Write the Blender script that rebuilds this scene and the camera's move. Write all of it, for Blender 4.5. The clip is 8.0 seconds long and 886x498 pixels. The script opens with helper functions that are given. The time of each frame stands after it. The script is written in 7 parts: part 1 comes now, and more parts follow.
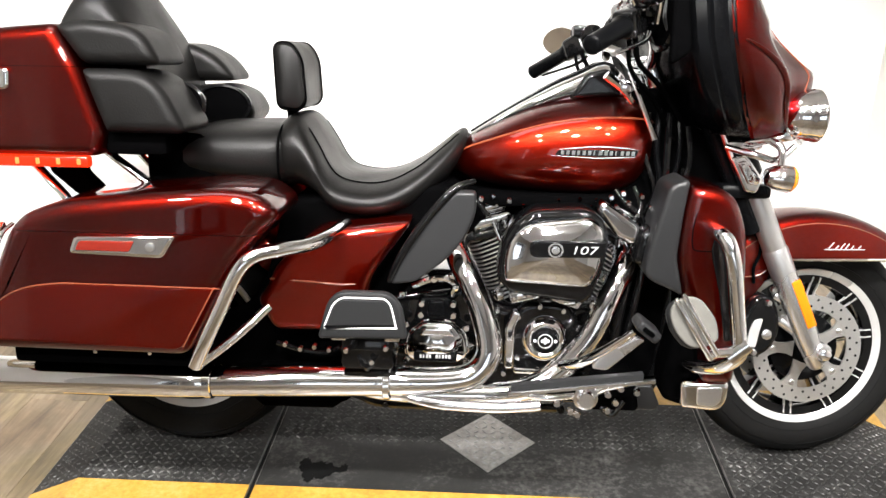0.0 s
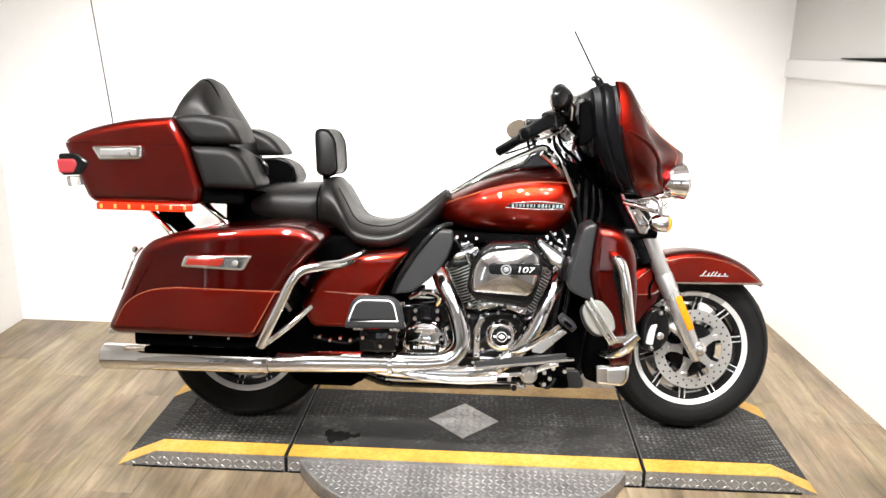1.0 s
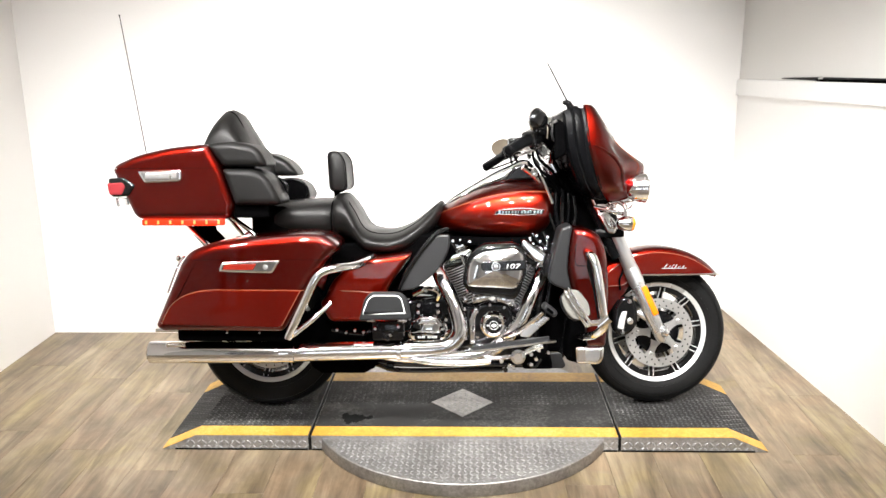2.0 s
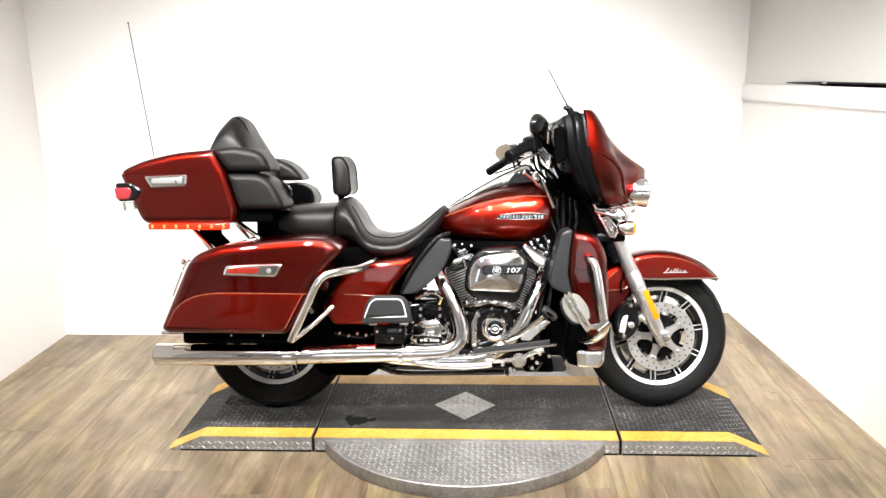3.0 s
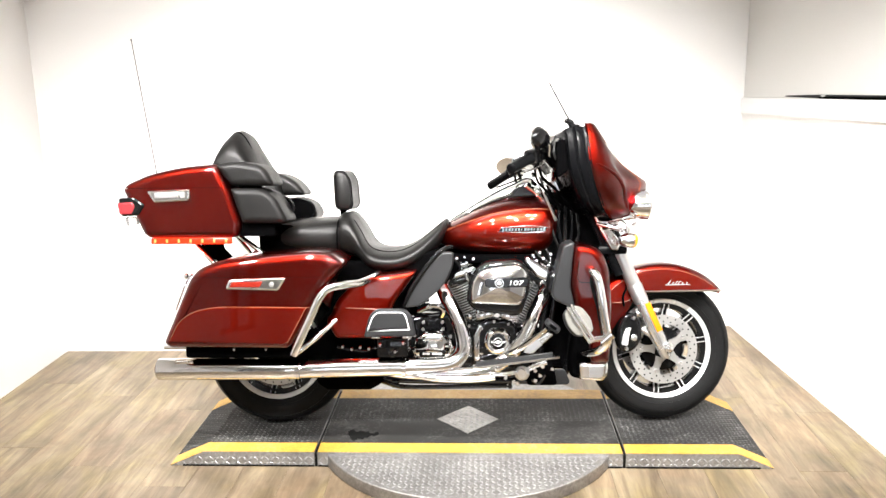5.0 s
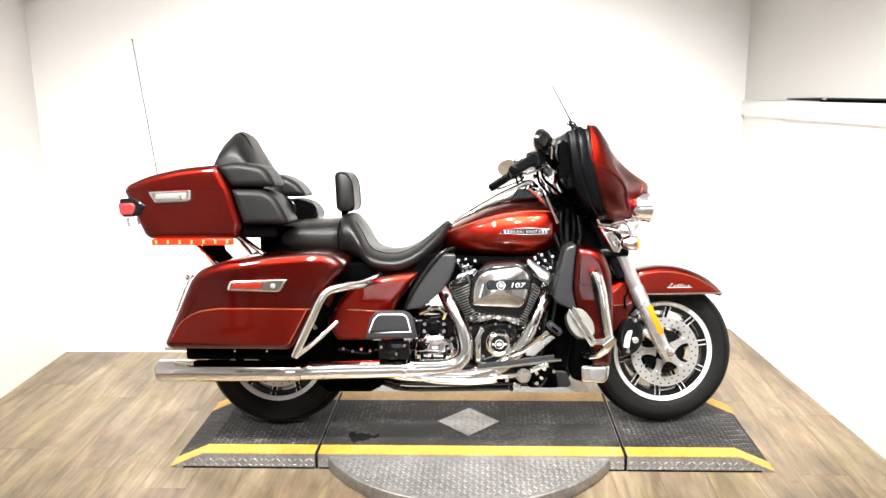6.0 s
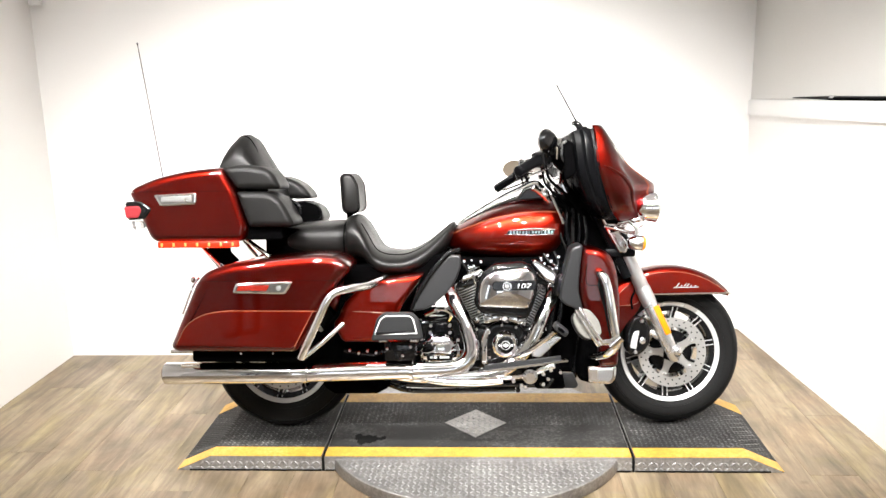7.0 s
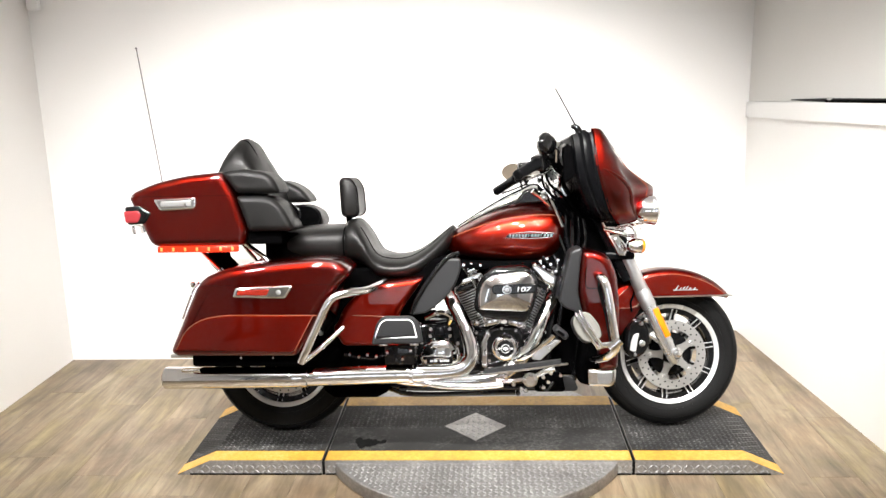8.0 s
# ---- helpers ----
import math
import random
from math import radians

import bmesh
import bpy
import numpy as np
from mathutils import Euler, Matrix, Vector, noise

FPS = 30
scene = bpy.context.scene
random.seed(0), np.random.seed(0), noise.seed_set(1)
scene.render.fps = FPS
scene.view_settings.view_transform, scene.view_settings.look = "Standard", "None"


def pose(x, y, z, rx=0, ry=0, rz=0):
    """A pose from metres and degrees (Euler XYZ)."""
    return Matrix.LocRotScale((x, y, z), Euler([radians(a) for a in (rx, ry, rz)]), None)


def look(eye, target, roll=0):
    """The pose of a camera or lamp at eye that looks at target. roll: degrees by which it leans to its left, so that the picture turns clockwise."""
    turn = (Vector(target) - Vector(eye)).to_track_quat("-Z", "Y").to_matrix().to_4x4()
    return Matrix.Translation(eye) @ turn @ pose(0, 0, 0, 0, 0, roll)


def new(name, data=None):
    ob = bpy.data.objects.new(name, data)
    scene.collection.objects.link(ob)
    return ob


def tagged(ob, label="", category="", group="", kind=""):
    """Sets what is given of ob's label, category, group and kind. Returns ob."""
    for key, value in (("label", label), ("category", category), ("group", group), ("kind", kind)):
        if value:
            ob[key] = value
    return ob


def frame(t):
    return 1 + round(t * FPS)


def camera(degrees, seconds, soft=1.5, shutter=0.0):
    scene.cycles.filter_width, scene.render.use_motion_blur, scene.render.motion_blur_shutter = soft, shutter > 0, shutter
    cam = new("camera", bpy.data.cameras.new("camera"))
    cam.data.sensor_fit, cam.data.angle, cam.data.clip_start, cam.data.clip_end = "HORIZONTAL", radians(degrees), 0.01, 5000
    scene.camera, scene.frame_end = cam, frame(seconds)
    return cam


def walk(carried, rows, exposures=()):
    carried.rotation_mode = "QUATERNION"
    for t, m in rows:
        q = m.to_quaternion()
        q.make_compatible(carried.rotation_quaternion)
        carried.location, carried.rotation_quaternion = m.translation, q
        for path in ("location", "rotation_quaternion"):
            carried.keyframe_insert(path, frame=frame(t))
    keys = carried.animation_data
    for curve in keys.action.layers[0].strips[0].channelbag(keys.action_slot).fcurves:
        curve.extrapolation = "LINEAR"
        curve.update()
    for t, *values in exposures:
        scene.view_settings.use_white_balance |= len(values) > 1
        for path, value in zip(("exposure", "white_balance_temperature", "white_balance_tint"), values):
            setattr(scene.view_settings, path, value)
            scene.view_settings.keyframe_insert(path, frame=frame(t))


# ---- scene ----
cam = camera(57.0, 8.0, soft=1.5)
PATH = [
    (0, (-0.031, -1.882, 1.366), (-0.1252, -0.0241, 0.6325), 0.43),
    (0.1, (-0.031, -1.973, 1.380), (-0.1028, -0.1040, 0.6714), 1.45),
    (0.2, (-0.012, -2.080, 1.383), (-0.0777, -0.1868, 0.7434), 0.98),
    (0.3, (-0.026, -2.169, 1.399), (-0.0544, -0.2599, 0.8032), 0.98),
    (0.4, (-0.018, -2.263, 1.412), (-0.0611, -0.3552, 0.8140), 1.39),
    (0.5, (-0.032, -2.347, 1.428), (-0.0925, -0.4350, 0.8444), 0.69),
    (0.6, (-0.022, -2.432, 1.439), (-0.0841, -0.5047, 0.9096), -0.27),
    (0.7, (-0.009, -2.503, 1.468), (-0.0727, -0.5744, 0.9429), -1.38),
    (0.8, (0.011, -2.576, 1.478), (-0.0548, -0.6459, 0.9578), -0.82),
    (0.9, (0.024, -2.644, 1.486), (-0.0655, -0.7172, 0.9565), -0.38),
    (1, (0.054, -2.714, 1.496), (-0.0451, -0.7943, 0.9441), 0.86),
    (1.1, (0.062, -2.773, 1.494), (-0.0322, -0.8608, 0.9164), 2.00),
    (1.2, (0.055, -2.832, 1.496), (-0.0078, -0.9114, 0.9404), 0.93),
    (1.3, (0.062, -2.884, 1.514), (0.0234, -0.9556, 0.9833), 0.80),
    (1.4, (0.074, -2.938, 1.517), (0.0313, -1.0088, 0.9915), 0.56),
    (1.5, (0.074, -2.992, 1.519), (0.0244, -1.0565, 1.0181), -0.32),
    (1.6, (0.060, -3.032, 1.531), (0.0230, -1.0980, 1.0243), -0.69),
    (1.7, (0.063, -3.071, 1.538), (0.0081, -1.1380, 1.0268), -1.18),
    (1.8, (0.047, -3.105, 1.540), (-0.0107, -1.1704, 1.0356), -1.14),
    (1.9, (0.044, -3.139, 1.548), (-0.0185, -1.2055, 1.0412), -0.99),
    (2, (0.023, -3.159, 1.548), (-0.0376, -1.2242, 1.0461), -0.55),
    (2.2, (0.056, -3.180, 1.566), (-0.0537, -1.2486, 1.0593), -0.27),
    (3.3, (0.074, -3.187, 1.548), (-0.0193, -1.2493, 1.0610), -0.84),
    (3.5, (0.067, -3.189, 1.542), (-0.0255, -1.2500, 1.0588), -0.77),
    (4, (0.056, -3.189, 1.542), (-0.0313, -1.2477, 1.0673), -1.36),
    (4.5, (0.053, -3.197, 1.541), (-0.0412, -1.2526, 1.0826), -1.34),
    (4.7, (0.061, -3.196, 1.543), (-0.0351, -1.2504, 1.0908), -1.11),
    (5.8, (0.050, -3.190, 1.544), (-0.0408, -1.2443, 1.0918), -0.89),
    (6, (0.044, -3.188, 1.545), (-0.0434, -1.2411, 1.0952), -0.76),
    (6.5, (0.054, -3.190, 1.536), (-0.0505, -1.2420, 1.0939), -0.98),
    (7, (0.048, -3.183, 1.539), (-0.0558, -1.2359, 1.0954), -1.22),
    (7.5, (0.042, -3.185, 1.534), (-0.0522, -1.2355, 1.0990), -1.33),
    (8, (0.043, -3.185, 1.547), (-0.0564, -1.2366, 1.1073), -1.41),
]
EXPOSURES = [(0, -0.1), (0.5, -0.05), (1, 0.06), (2.2, 0.11), (3.4, 0.27), (4, 0.38), (4.5, 0.5), (5.8, 0.42), (6.5, 0.3), (7.0, 0.25), (7.5, 0.11), (8, 0.04)]
walk(cam, [(t, look(eye, target, roll)) for t, eye, target, roll in PATH], EXPOSURES)

# ---- light ----
world = bpy.data.worlds.new("world")
scene.world = world
world.use_nodes = True
world.node_tree.nodes["Background"].inputs[0].default_value = (0.9, 0.95, 1.0, 1)
world.node_tree.nodes["Background"].inputs[1].default_value = 0.15


def area_lamp(name, eye, target, sx, sy, watts, colour=(1, 0.975, 0.95), spread=88):
    data = bpy.data.lights.new(name, "AREA")
    data.shape, data.size, data.size_y, data.energy, data.color = "RECTANGLE", sx, sy, watts, colour
    ob = new(name, data)
    data.spread = radians(spread)
    ob.matrix_world = look(eye, target)
    return ob


# two rows of small round track lamps before the booth, and one broad fill panel added over it
for x, aim in ((-1.7, -1.25), (-0.95, -0.55), (-0.2, -0.1), (0.55, 0.3), (1.15, 0.62)):
    lamp = area_lamp("track_lamp", (x, -1.55, 2.80), (aim, 0.7, 0.40), 0.15, 0.15, 13.5, spread=66)
    lamp.data.shape = "DISK"
# two more, added only to brighten the half-height wall and the left wall
for x, aim, turn in ((0.35, 1.62, 48), (-0.45, -2.05, 56)):
    lamp = area_lamp("track_lamp", (x, -1.55, 2.80), (aim, 0.1, 0.45), 0.15, 0.15, 7, spread=turn)
    lamp.data.shape = "DISK"
for x in (-1.2, 0.0, 1.2):
    lamp = area_lamp("track_lamp", (x, -2.7, 2.80), (x * 0.75, 0.2, 0.35), 0.15, 0.15, 8, spread=54)
    lamp.data.shape = "DISK"
area_lamp("ceiling_panel_lamp", (-0.7, -0.3, 2.93), (-0.7, -0.2, 0), 1.8, 0.5, 9, spread=140)
# long unseen fill panels, added under the shop's ceiling for ambient light
for y in (-2.75, -4.0, -5.25):
    area_lamp("shop_panel_lamp", (-0.45, y, 2.96), (-0.45, y + 0.001, 0), 2.6, 1.0, 24, spread=92)


# ---- materials ----
def node_material(name):
    mat = bpy.data.materials.new(name)
    mat.use_nodes = True
    tree = mat.node_tree
    return mat, tree, tree.nodes["Principled BSDF"]


def add_node(tree, kind, **inputs):
    n = tree.nodes.new(kind)
    for key, value in inputs.items():
        n.inputs[key.replace("_", " ")].default_value = value
    return n


def coords(tree, scale=(1, 1, 1), source="Object"):
    tc = tree.nodes.new("ShaderNodeTexCoord")
    mp = tree.nodes.new("ShaderNodeMapping")
    mp.inputs["Scale"].default_value = scale
    tree.links.new(tc.outputs[source], mp.inputs["Vector"])
    return mp.outputs["Vector"]


def ramp(tree, fac, stops):
    r = tree.nodes.new("ShaderNodeValToRGB")
    while len(r.color_ramp.elements) < len(stops):
        r.color_ramp.elements.new(0.5)
    for e, (p, c) in zip(r.color_ramp.elements, stops):
        e.position, e.color = p, (*c, 1)
    tree.links.new(fac, r.inputs["Fac"])
    return r.outputs["Color"]


def bumped(tree, bsdf, height, strength, distance):
    b = add_node(tree, "ShaderNodeBump", Strength=strength, Distance=distance)
    tree.links.new(height, b.inputs["Height"])
    tree.links.new(b.outputs["Normal"], bsdf.inputs["Normal"])


def surface(name, colour, rough=0.5, metal=0.0, vary=0.12, grain=60.0, large=3.0, bump=0.0, bump_size=0.001, coat=0.0, rough_vary=0.08, spec=0.5):
    """A plain surface whose colour and roughness vary at two scales, with a fine relief."""
    mat, tree, bsdf = node_material(name)
    at = coords(tree)
    fine = add_node(tree, "ShaderNodeTexNoise", Scale=grain, Detail=4.0)
    broad = add_node(tree, "ShaderNodeTexNoise", Scale=large, Detail=3.0)
    for n in (fine, broad):
        tree.links.new(at, n.inputs["Vector"])
    mix = tree.nodes.new("ShaderNodeMath")
    mix.operation = "ADD"
    tree.links.new(fine.outputs["Fac"], mix.inputs[0])
    tree.links.new(broad.outputs["Fac"], mix.inputs[1])
    half = tree.nodes.new("ShaderNodeMath")
    half.operation = "MULTIPLY"
    half.inputs[1].default_value = 0.5
    tree.links.new(mix.outputs[0], half.inputs[0])
    lo = tuple(max(0.0, c * (1 - vary)) for c in colour)
    hi = tuple(min(1.0, c * (1 + vary)) for c in colour)
    tree.links.new(ramp(tree, half.outputs[0], [(0.3, lo), (0.7, hi)]), bsdf.inputs["Base Color"])
    rr = tree.nodes.new("ShaderNodeMapRange")
    rr.inputs["From Min"].default_value, rr.inputs["From Max"].default_value = 0.3, 0.7
    rr.inputs["To Min"].default_value, rr.inputs["To Max"].default_value = max(0.02, rough - rough_vary), min(1, rough + rough_vary)
    tree.links.new(broad.outputs["Fac"], rr.inputs["Value"])
    tree.links.new(rr.outputs[0], bsdf.inputs["Roughness"])
    bsdf.inputs["Metallic"].default_value = metal
    bsdf.inputs["Specular IOR Level"].default_value = spec
    if coat:
        bsdf.inputs["Coat Weight"].default_value = coat
        bsdf.inputs["Coat Roughness"].default_value = 0.03
    if bump:
        bumped(tree, bsdf, fine.outputs["Fac"], bump, bump_size)
    return mat


def flake_paint(name, dark, light, rough=0.34):
    """Metallic paint with fine flake under a clear coat."""
    mat, tree, bsdf = node_material(name)
    at = coords(tree)
    flake = add_node(tree, "ShaderNodeTexVoronoi", Scale=1400.0)
    broad = add_node(tree, "ShaderNodeTexNoise", Scale=4.0, Detail=2.0)
    for n in (flake, broad):
        tree.links.new(at, n.inputs["Vector"])
    mix = tree.nodes.new("ShaderNodeMix")
    mix.data_type = "FLOAT"
    mix.inputs[0].default_value = 0.35
    tree.links.new(broad.outputs["Fac"], mix.inputs[2])
    tree.links.new(flake.outputs["Color"], mix.inputs[3])
    tree.links.new(ramp(tree, mix.outputs[0], [(0.2, dark), (0.8, light)]), bsdf.inputs["Base Color"])
    bsdf.inputs["Metallic"].default_value = 1.0
    bsdf.inputs["Specular Tint"].default_value = (0.45, 0.06, 0.04, 1)
    bsdf.inputs["Roughness"].default_value = rough
    bsdf.inputs["Coat Weight"].default_value = 1.0
    bsdf.inputs["Coat Roughness"].default_value = 0.012
    bsdf.inputs["Coat IOR"].default_value = 1.52
    return mat


def glowing(name, colour, strength, base=(0.3, 0.02, 0.01)):
    mat, tree, bsdf = node_material(name)
    bsdf.inputs["Base Color"].default_value = (*base, 1)
    bsdf.inputs["Roughness"].default_value = 0.2
    bsdf.inputs["Emission Color"].default_value = (*colour, 1)
    bsdf.inputs["Emission Strength"].default_value = strength
    return mat


def clear(name, colour, rough=0.03, amount=0.9):
    mat, tree, bsdf = node_material(name)
    bsdf.inputs["Base Color"].default_value = (*colour, 1)
    bsdf.inputs["Roughness"].default_value = rough
    bsdf.inputs["Transmission Weight"].default_value = amount
    bsdf.inputs["IOR"].default_value = 1.45
    return mat


def plank_material():
    """Pale oak vinyl planks: each plank its own tone, with long grain along y and a few knots."""
    mat, tree, bsdf = node_material("oak_vinyl")
    info = tree.nodes.new("ShaderNodeObjectInfo")
    tc = tree.nodes.new("ShaderNodeTexCoord")
    shift = tree.nodes.new("ShaderNodeVectorMath")
    shift.operation = "MULTIPLY_ADD"
    tree.links.new(info.outputs["Random"], shift.inputs[0])
    shift.inputs[1].default_value = (37, 91, 13)
    tree.links.new(tc.outputs["Object"], shift.inputs[2])
    mp = tree.nodes.new("ShaderNodeMapping")
    mp.inputs["Scale"].default_value = (11.5, 1.3, 4)
    tree.links.new(shift.outputs[0], mp.inputs["Vector"])
    mp2 = tree.nodes.new("ShaderNodeMapping")
    mp2.inputs["Scale"].default_value = (75, 6, 20)
    tree.links.new(shift.outputs[0], mp2.inputs["Vector"])
    broad = add_node(tree, "ShaderNodeTexNoise", Scale=1.0, Detail=5.0, Roughness=0.62, Distortion=1.1)
    tree.links.new(mp.outputs[0], broad.inputs["Vector"])
    fine = add_node(tree, "ShaderNodeTexNoise", Scale=1.0, Detail=3.0, Roughness=0.6)
    tree.links.new(mp2.outputs[0], fine.inputs["Vector"])
    knot = add_node(tree, "ShaderNodeTexVoronoi", Scale=4.5)
    tree.links.new(shift.outputs[0], knot.inputs["Vector"])
    m1 = tree.nodes.new("ShaderNodeMix")
    m1.data_type = "FLOAT"
    m1.inputs[0].default_value = 0.26
    tree.links.new(broad.outputs["Fac"], m1.inputs[2])
    tree.links.new(fine.outputs["Fac"], m1.inputs[3])
    base = ramp(tree, m1.outputs[0], [(0.30, (0.070, 0.051, 0.033)), (0.5, (0.183, 0.145, 0.100)), (0.70, (0.315, 0.264, 0.191))])
    tone = ramp(tree, info.outputs["Random"], [(0.0, (0.92, 0.89, 0.88)), (0.35, (1.02, 1.0, 0.94)), (0.7, (0.98, 0.95, 0.93)), (1.0, (1.06, 1.04, 0.97))])
    mul = tree.nodes.new("ShaderNodeMix")
    mul.data_type, mul.blend_type = "RGBA", "MULTIPLY"
    mul.inputs[0].default_value = 1.0
    tree.links.new(base, mul.inputs[6])
    tree.links.new(tone, mul.inputs[7])
    spot = ramp(tree, knot.outputs["Distance"], [(0.02, (0.45, 0.38, 0.3)), (0.09, (1, 1, 1))])
    mul2 = tree.nodes.new("ShaderNodeMix")
    mul2.data_type, mul2.blend_type = "RGBA", "MULTIPLY"
    mul2.inputs[0].default_value = 0.6
    tree.links.new(mul.outputs[2], mul2.inputs[6])
    tree.links.new(spot, mul2.inputs[7])
    where = tree.nodes.new("ShaderNodeNewGeometry")
    dirt = add_node(tree, "ShaderNodeTexNoise", Scale=2.6, Detail=6.0, Roughness=0.65, Distortion=0.4)
    tree.links.new(where.outputs["Position"], dirt.inputs["Vector"])
    wear = ramp(tree, dirt.outputs["Fac"], [(0.34, (0.70, 0.68, 0.64)), (0.50, (0.98, 0.97, 0.95)), (0.66, (1.16, 1.16, 1.13))])
    mul3 = tree.nodes.new("ShaderNodeMix")
    mul3.data_type, mul3.blend_type = "RGBA", "MULTIPLY"
    mul3.inputs[0].default_value = 1.0
    tree.links.new(mul2.outputs[2], mul3.inputs[6])
    tree.links.new(wear, mul3.inputs[7])
    hue = add_node(tree, "ShaderNodeTexNoise", Scale=3.4, Detail=3.0, Roughness=0.55, Distortion=0.8)
    tree.links.new(shift.outputs[0], hue.inputs["Vector"])
    cast = ramp(tree, hue.outputs["Fac"], [(0.36, (1.03, 0.96, 0.91)), (0.50, (1.0, 1.0, 1.0)), (0.64, (1.05, 1.05, 0.86))])
    mul4 = tree.nodes.new("ShaderNodeMix")
    mul4.data_type, mul4.blend_type = "RGBA", "MULTIPLY"
    mul4.inputs[0].default_value = 1.0
    tree.links.new(mul3.outputs[2], mul4.inputs[6])
    tree.links.new(cast, mul4.inputs[7])
    tree.links.new(mul4.outputs[2], bsdf.inputs["Base Color"])
    gloss = tree.nodes.new("ShaderNodeMapRange")
    gloss.inputs["To Min"].default_value, gloss.inputs["To Max"].default_value = 0.50, 0.30
    tree.links.new(dirt.outputs["Fac"], gloss.inputs["Value"])
    tree.links.new(gloss.outputs[0], bsdf.inputs["Roughness"])
    bumped(tree, bsdf, fine.outputs["Fac"], 0.15, 0.001)
    return mat


def worn_plate(name, colour, worn, rough, metal, amount=0.5, spec=0.5):
    """Painted or bare steel with scuffs, dirt and a rough coat."""
    mat, tree, bsdf = node_material(name)
    at = coords(tree)
    a = add_node(tree, "ShaderNodeTexNoise", Scale=5.0, Detail=6.0, Roughness=0.65)
    b = add_node(tree, "ShaderNodeTexNoise", Scale=70.0, Detail=4.0, Roughness=0.7)
    for n in (a, b):
        tree.links.new(at, n.inputs["Vector"])
    m = tree.nodes.new("ShaderNodeMath")
    m.operation = "MULTIPLY"
    tree.links.new(a.outputs["Fac"], m.inputs[0])
    tree.links.new(b.outputs["Fac"], m.inputs[1])
    tree.links.new(ramp(tree, m.outputs[0], [(0.16, tuple(c * 0.7 for c in colour)), (0.26, colour), (0.26 + 0.3 * (1 - amount) + 0.05, worn)]), bsdf.inputs["Base Color"])
    rr = tree.nodes.new("ShaderNodeMapRange")
    rr.inputs["To Min"].default_value, rr.inputs["To Max"].default_value = rough - 0.1, rough + 0.12
    tree.links.new(b.outputs["Fac"], rr.inputs["Value"])
    tree.links.new(rr.outputs[0], bsdf.inputs["Roughness"])
    bsdf.inputs["Metallic"].default_value = metal
    bsdf.inputs["Specular IOR Level"].default_value = spec
    bumped(tree, bsdf, b.outputs["Fac"], 0.2, 0.0008)
    return mat


WALL_WHITE = surface("white_wall_paint", (0.82, 0.81, 0.79), 0.6, vary=0.02, grain=180, large=1.2, bump=0.08, bump_size=0.0006)
# upper side wall: white paint greyed to stand in for the weaker light there
WALL_DIMMED = surface("upper_wall_paint", (0.68, 0.67, 0.645), 0.6, vary=0.03, grain=180, large=1.2, bump=0.08, bump_size=0.0006)
CEILING_WHITE = surface("ceiling_paint", (0.78, 0.78, 0.77), 0.8, vary=0.03)
WALL_DARK = surface("mid_grey_wall_paint", (0.45, 0.445, 0.437), 0.6, vary=0.1)
PALE_PAD = surface("pale_rubber_pad", (0.16, 0.155, 0.14), 0.75, vary=0.12, spec=0.15)
CAP_WHITE = surface("white_gloss_trim", (0.85, 0.85, 0.84), 0.45, vary=0.015, rough_vary=0.02)
PLANK = plank_material()
SCREED = surface("dark_floor_joint", (0.12, 0.10, 0.08), 0.9)
DECK = worn_plate("charcoal_grip_paint", (0.021, 0.0205, 0.0198), (0.105, 0.103, 0.098), 0.62, 0.0, 0.4, 0.2)
DECK_RAISED = worn_plate("worn_raised_paint", (0.030, 0.030, 0.030), (0.27, 0.27, 0.26), 0.42, 0.2, 0.5)
YELLOW = worn_plate("yellow_edge_paint", (0.51, 0.284, 0.040), (0.57, 0.39, 0.14), 0.5, 0.0, 0.5)
TREAD = worn_plate("bare_tread_steel", (0.34, 0.34, 0.34), (0.52, 0.52, 0.52), 0.5, 0.6, 0.5)
TREAD_LOW = worn_plate("dull_tread_steel", (0.30, 0.29, 0.28), (0.5, 0.49, 0.47), 0.45, 0.7, 0.4)
STAIN = surface("oil_stain", (0.003, 0.003, 0.003), 0.75, vary=0.3, spec=0.1)
PAINT_DARK = flake_paint("deep_maroon_flake_paint", (0.056, 0.0015, 0.0007), (0.150, 0.0042, 0.0014))
PAINT_RED = flake_paint("bright_red_flake_paint", (0.165, 0.0052, 0.0018), (0.33, 0.0125, 0.0036))
PINSTRIPE = surface("orange_pinstripe", (0.24, 0.048, 0.02), 0.3, coat=0.8)
CHROME = surface("chrome", (0.92, 0.92, 0.925), 0.05, 1.0, vary=0.02, rough_vary=0.03)
FORK_SILVER = surface("silver_fork_paint", (0.60, 0.60, 0.60), 0.28, 0.92, vary=0.03, coat=0.3)
FIN_EDGE = surface("machined_fin_edge", (0.58, 0.58, 0.575), 0.33, 0.5, vary=0.05)
AGED_SILVER = surface("aged_silver", (0.26, 0.26, 0.255), 0.35, 0.9, vary=0.15)
SATIN = surface("satin_aluminium", (0.80, 0.80, 0.80), 0.28, 1.0, vary=0.04, grain=200)
DISC_STEEL = surface("ground_disc_steel", (0.46, 0.455, 0.44), 0.38, 0.8, vary=0.1, grain=300)
BLACK_GLOSS = surface("gloss_black_paint", (0.003, 0.003, 0.0032), 0.08, vary=0.2, spec=0.4)
BLACK_SATIN = surface("satin_black_plastic", (0.0020, 0.0021, 0.0024), 0.24, vary=0.2, spec=0.07, bump=0.05, grain=400, bump_size=0.0003)
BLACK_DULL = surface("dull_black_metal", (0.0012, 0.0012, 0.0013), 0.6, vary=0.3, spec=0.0)
